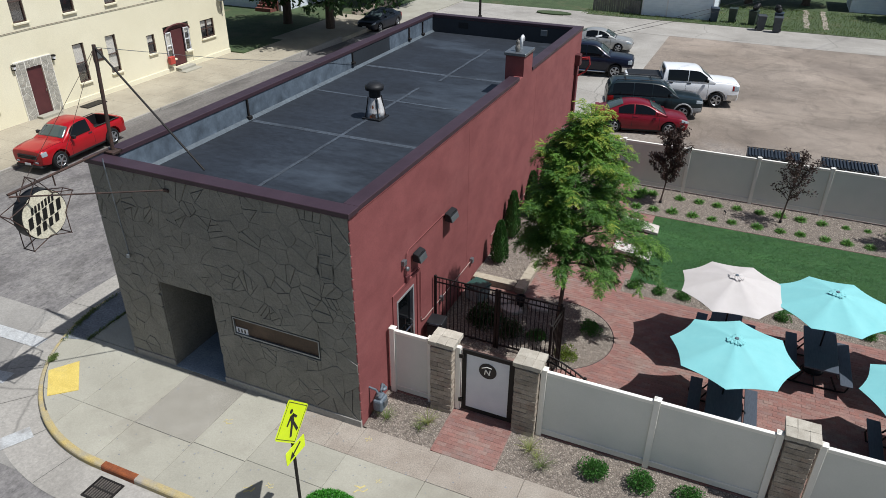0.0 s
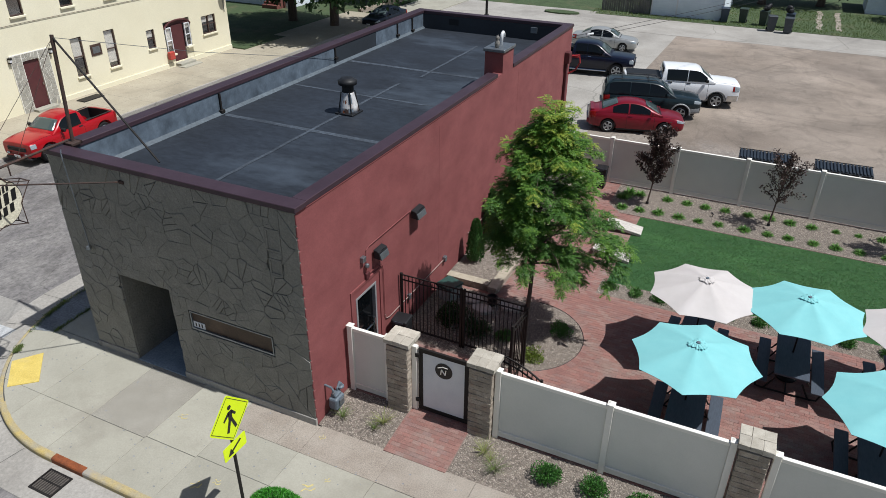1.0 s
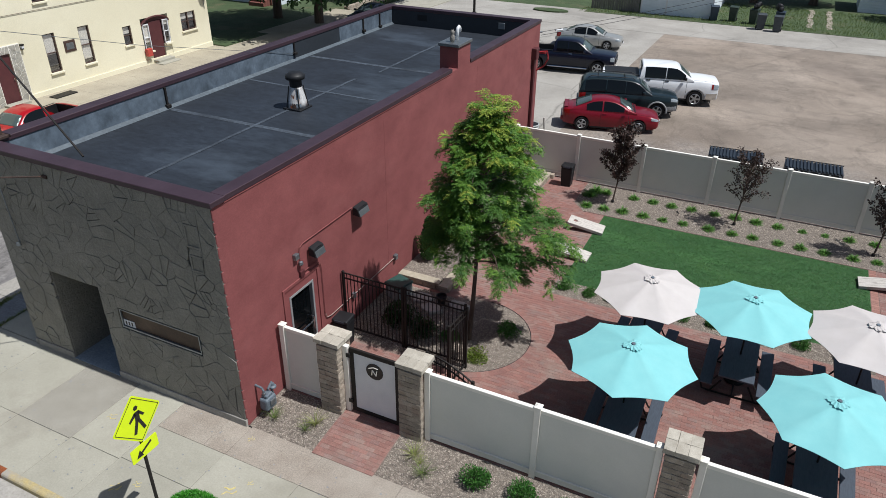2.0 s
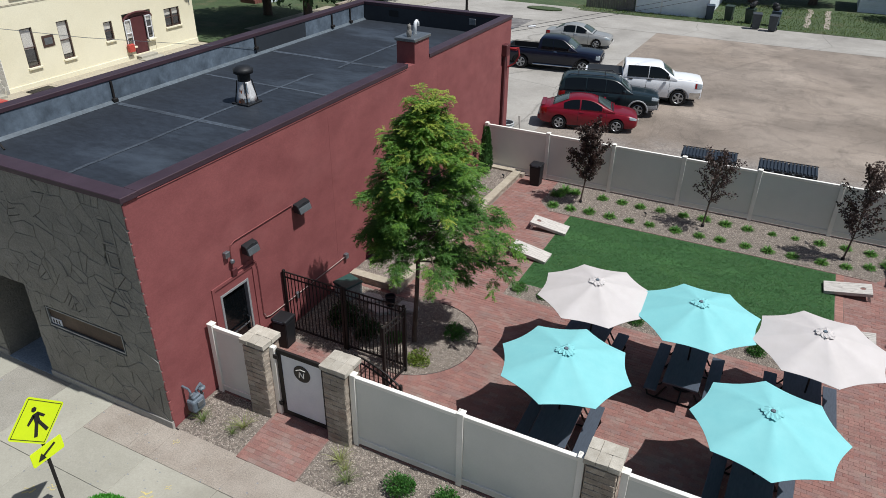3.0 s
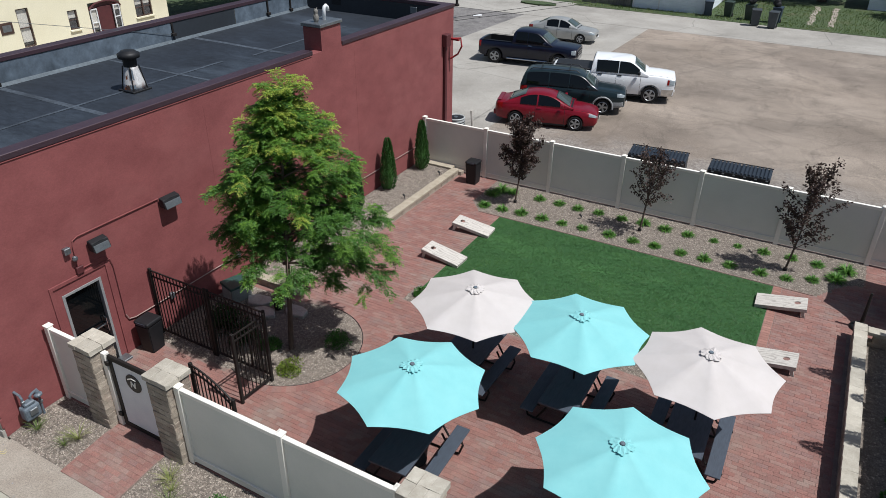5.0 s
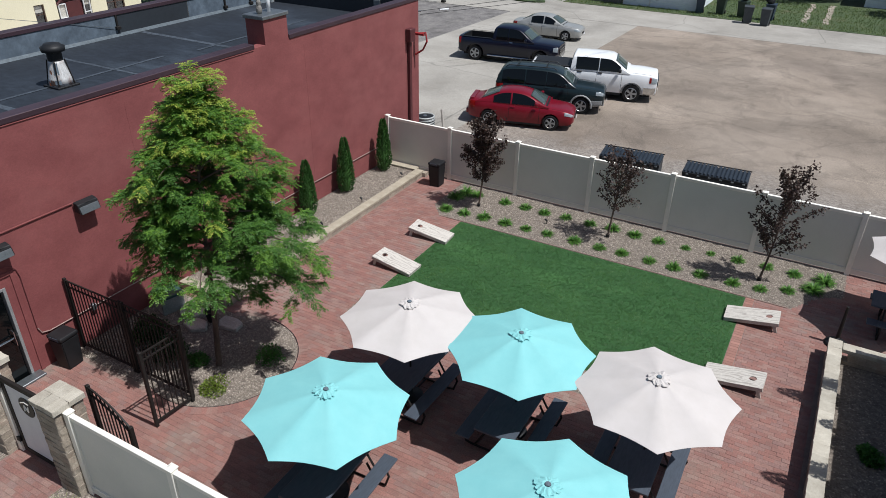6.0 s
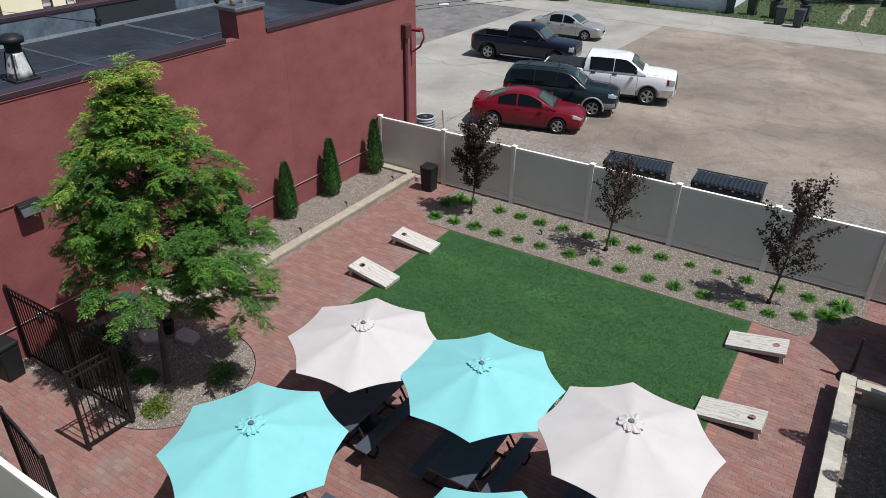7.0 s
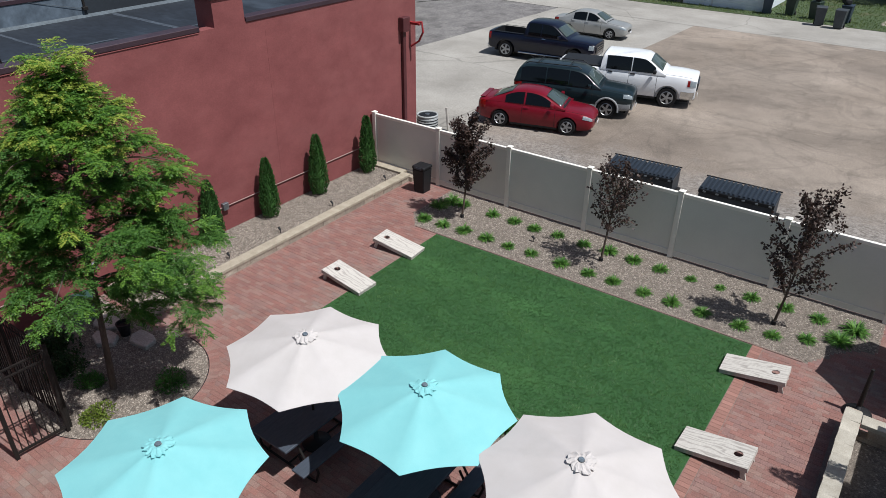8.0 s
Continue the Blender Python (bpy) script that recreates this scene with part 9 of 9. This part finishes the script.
rs = random.Random(15)
for poly in voronoi_cells(BX0, BX1, 0.06, TOP - 0.13, 330, 8, 0):
    poly = inset(poly, 0.0005)
    if len(poly) < 3:
        continue
    bits = [poly]
    for hx0, hx1, hz0, hz1 in ((ENT[0] - 0.01, ENT[1] + 0.01, -1, ENT[3] + 0.01), (WIN[0] - 0.03, WIN[1] + 0.03, WIN[2] - 0.03, WIN[3] + 0.03), (-7.455, -7.065, 4.295, 4.835), (-7.435, -7.095, 3.735, 4.145)):
        cut = []
        for b in bits:
            if max(p[0] for p in b) <= hx0 or min(p[0] for p in b) >= hx1 or max(p[1] for p in b) <= hz0 or min(p[1] for p in b) >= hz1:
                cut.append(b)
                continue
            for piece_ in (clip(b, 1, 0, hx0), clip(b, -1, 0, -hx1), clip(clip(clip(b, 1, 0, hx1), -1, 0, -hx0), 0, -1, -hz1), clip(clip(clip(b, 1, 0, hx1), -1, 0, -hx0), 0, 1, hz0)):
                if len(piece_) > 2:
                    cut.append(piece_)
        bits = cut
    for b in bits:
        area = abs(sum(b[i][0] * b[(i + 1) % len(b)][1] - b[(i + 1) % len(b)][0] * b[i][1] for i in range(len(b)))) / 2
        if area < 0.006:
            continue
        # Some stones are split into strips.
        slices = [b]
        if area > 0.09 and rs.random() < 0.16:
            a = rs.uniform(0, 3.14)
            nx, ny = math.cos(a), math.sin(a)
            ds = [nx * p[0] + ny * p[1] for p in b]
            lo, hi = min(ds), max(ds)
            n = rs.choice((2, 3))
            slices = [inset(clip(clip(b, nx, ny, lo + (hi - lo) * (k + 1) / n), -nx, -ny, -(lo + (hi - lo) * k / n)), 0.006) for k in range(n)]
        for s in slices:
            if len(s) < 3:
                continue
            bm = flat_stone(s, rs.uniform(0.011, 0.018), (rs.uniform(-0.04, 0.04), rs.uniform(-0.04, 0.04)))
            if bm is None:
                continue
            ob = link("stone", bm, STONEPAINT)
            ob.parent = front
# Pale scratches on one stone below the window panel.
sc = bmesh.new()
for x0, z0, x1, z1 in ((-8.72, 1.02, -8.55, 1.16), (-8.55, 1.16, -8.36, 1.22), (-8.55, 1.16, -8.6, 0.95), (-8.6, 0.95, -8.42, 0.86), (-8.42, 1.02, -8.3, 1.1), (-8.78, 0.98, -8.6, 0.97)):
    tube(sc, [(x0, BY0 - 0.026, z0), (x1, BY0 - 0.026, z1)], 0.007, 5)
ob = link("scratch_mark", sc, CONC)
ob.parent = front
# Two framed square panels near the corner.
for x0, x1, z0, z1 in ((-7.45, -7.07, 4.3, 4.83), (-7.43, -7.1, 3.74, 4.14)):
    bm = bmesh.new()
    for a in ((x0, z0, x1, z0 + 0.05), (x0, z1 - 0.05, x1, z1), (x0, z0 + 0.05, x0 + 0.05, z1 - 0.05), (x1 - 0.05, z0 + 0.05, x1, z1 - 0.05)):
        box(bm, a[0], BY0 - 0.02, a[1], a[2], BY0 + 0.04, a[3], 0.006)
    box(bm, x0 + 0.05, BY0 - 0.002, z0 + 0.05, x1 - 0.05, BY0 + 0.04, z1 - 0.05)
    ob = link("framed_stone", bm, STONEPAINT)
    ob.parent = front

# Raised planter wall.
WB = [with_mat(rough_block(0.42, 0.24, 0.15, 80 + k, 0.009), BLOCK) for k in range(4)]
WC = [with_mat(rough_block(0.449, 0.29, 0.075, 90 + k, 0.003), PLANT_CAP) for k in range(4)]
plw = thing("planter_wall", "low wall of tan concrete blocks round the raised bed", "wall", kind="structure")
wpart("planter_fill", boxed(-6.63, 17.6, -0.05, -5.14, 26.75, 0.14), GRAVEL, plw)
n = 22
for k in range(n):
    y = 17.5 + 0.43 * k
    if y < 26.75:
        piece("block", WB[rnd.randrange(4)], plw, pose(-5.05, y, 0.065, 0, 0, 90))
for k in range(4):
    piece("block", WB[rnd.randrange(4)], plw, pose(-6.4 + 0.43 * k, 17.5, 0.065))
    piece("block", WB[rnd.randrange(4)], plw, pose(-6.3 + 0.43 * k, 26.78, 0.065))
for k in range(n):
    if 17.5 + 0.45 * k < 26.7:
        piece("capstone", WC[rnd.randrange(4)], plw, pose(-5.05, 17.5 + 0.45 * k, 0.178, 0, 0, 90))
for k in range(3):
    piece("capstone", WC[rnd.randrange(4)], plw, pose(-6.35 + 0.45 * k, 17.5, 0.178))
for k in range(3):
    piece("capstone", WC[rnd.randrange(4)], plw, pose(-6.3 + 0.44 * k, 26.78, 0.182))

# Low wall beside the lawn's east end.
EB = [with_mat(rough_block(0.36, 0.22, 0.2, 100 + k, 0.01), BLOCK) for k in range(4)]
EC = [with_mat(rough_block(0.335, 0.28, 0.09, 110 + k, 0.006), CAPSTONE) for k in range(4)]
ew = thing("low_stone_wall", "low retaining wall of tan blocks with pale capstones", "wall", kind="structure")
for k in range(32):
    y = 12.2 + 0.335 * k
    for j in range(2):
        piece("block", EB[rnd.randrange(4)], ew, pose(8.23, y + (0.16 if j else 0), 0.1 + 0.2 * j, 0, 0, 90))
    piece("capstone", EC[rnd.randrange(4)], ew, pose(8.23, y, 0.455, 0, 0, 90))
for k in range(14):
    x = 8.55 + 0.335 * k
    for j in range(2):
        piece("block", EB[rnd.randrange(4)], ew, pose(x + (0.16 if j else 0), 22.56, 0.1 + 0.2 * j))
    piece("capstone", EC[rnd.randrange(4)], ew, pose(x, 22.56, 0.455))

# Brick pavers in running bond; those of the entrance path are single pieces.
PW, PH, GAP = 0.21, 0.105, 0.0014


def paver_geo(w):
    """Corners and faces of a paver of width w, with slightly eased top edges."""
    hw, hh = w / 2 - GAP, PH / 2 - GAP
    lo = [(-hw, -hh, -0.03), (hw, -hh, -0.03), (hw, hh, -0.03), (-hw, hh, -0.03)]
    md = [(x, q, -0.004) for x, q, _ in lo]
    hi = [(x - math.copysign(0.003, x), q - math.copysign(0.003, q), 0.0) for x, q, _ in lo]
    fc = [(8, 9, 10, 11)]
    for k in range(4):
        fc += [(k, (k + 1) % 4, 4 + (k + 1) % 4, 4 + k), (4 + k, 4 + (k + 1) % 4, 8 + (k + 1) % 4, 8 + k)]
    return lo + md + hi, fc


paver = leaves_mesh("brick", *paver_geo(PW), PAVER)


def path_z(y):
    return front_z(y) + 0.03 if y < 11.6 else 0.0


def laid(x, y):
    return is_brick(x, y) and not (x > 8.04 and y < 22.85) and not (6.15 < x < 6.37 and 19.4 < y < 24.4)


vs, fs = [], []
single = 0
rp = random.Random(19)
y = 10.56
row = 0
while y < 26.95:
    x = -6.6 + (PW / 2 if row % 2 else 0)
    while x < 11.0:
        x += PW
        marks = [laid(x + PW * (k / 10 - 0.45), y) for k in range(10)]
        if not any(marks):
            continue
        dz, ang = rp.uniform(-0.004, 0.003), rp.uniform(-0.8, 0.8)
        if all(marks) and -4.9 < x < -3.3 and y < 13.2 and single < 290:
            piece("brick", paver, court, pose(x, y, dz + path_z(y), 6.2 if y < 11.47 else 0, 0, ang))
            single += 1
            continue
        # A paver that meets a bed is cut to length.
        k0 = marks.index(True)
        k1 = 10 - marks[::-1].index(True)
        w, cx = PW * (k1 - k0) / 10, x + PW * ((k0 + k1) / 20 - 0.5)
        if w < 0.03:
            continue
        c_, s_ = math.cos(radians(ang)), math.sin(radians(ang))
        n0 = len(vs)
        gv, gf = paver_geo(w)
        vs += [(cx + a * c_ - b * s_, y + a * s_ + b * c_, q + dz + path_z(y + b)) for a, b, q in gv]
        fs += [tuple(n0 + k for k in f) for f in gf]
    y += PH
    row += 1
ob = new("brick_paving", leaves_mesh("brick_paving", vs, fs, BRICK))
ob.parent, ob["kind"] = court, "stuff"
# Soldier course beside the lawn and round the tree ring.
edge_me = bpy.data.meshes.new("edge_brick")
eb = boxed(-0.102, -0.05, -0.03, 0.102, 0.05, 0.002)
eb.to_mesh(edge_me)
eb.free()
edge_me.materials.append(BRICK_EDGE)
yy = 19.45
while yy < 24.4:
    piece("edge_brick", edge_me, court, pose(6.265, yy, 0, 0, 0, 0))
    yy += 0.106
ring_me = edge_me.copy()
ring_me.materials[0] = PAVER
for a in np.arange(-110, 95, 3.45).tolist():
    piece("edge_brick", ring_me, court, pose(RING[0] + (RING[2] + 0.12) * math.cos(radians(a)), RING[1] + (RING[2] + 0.12) * math.sin(radians(a)), 0.002, 0, 0, a))
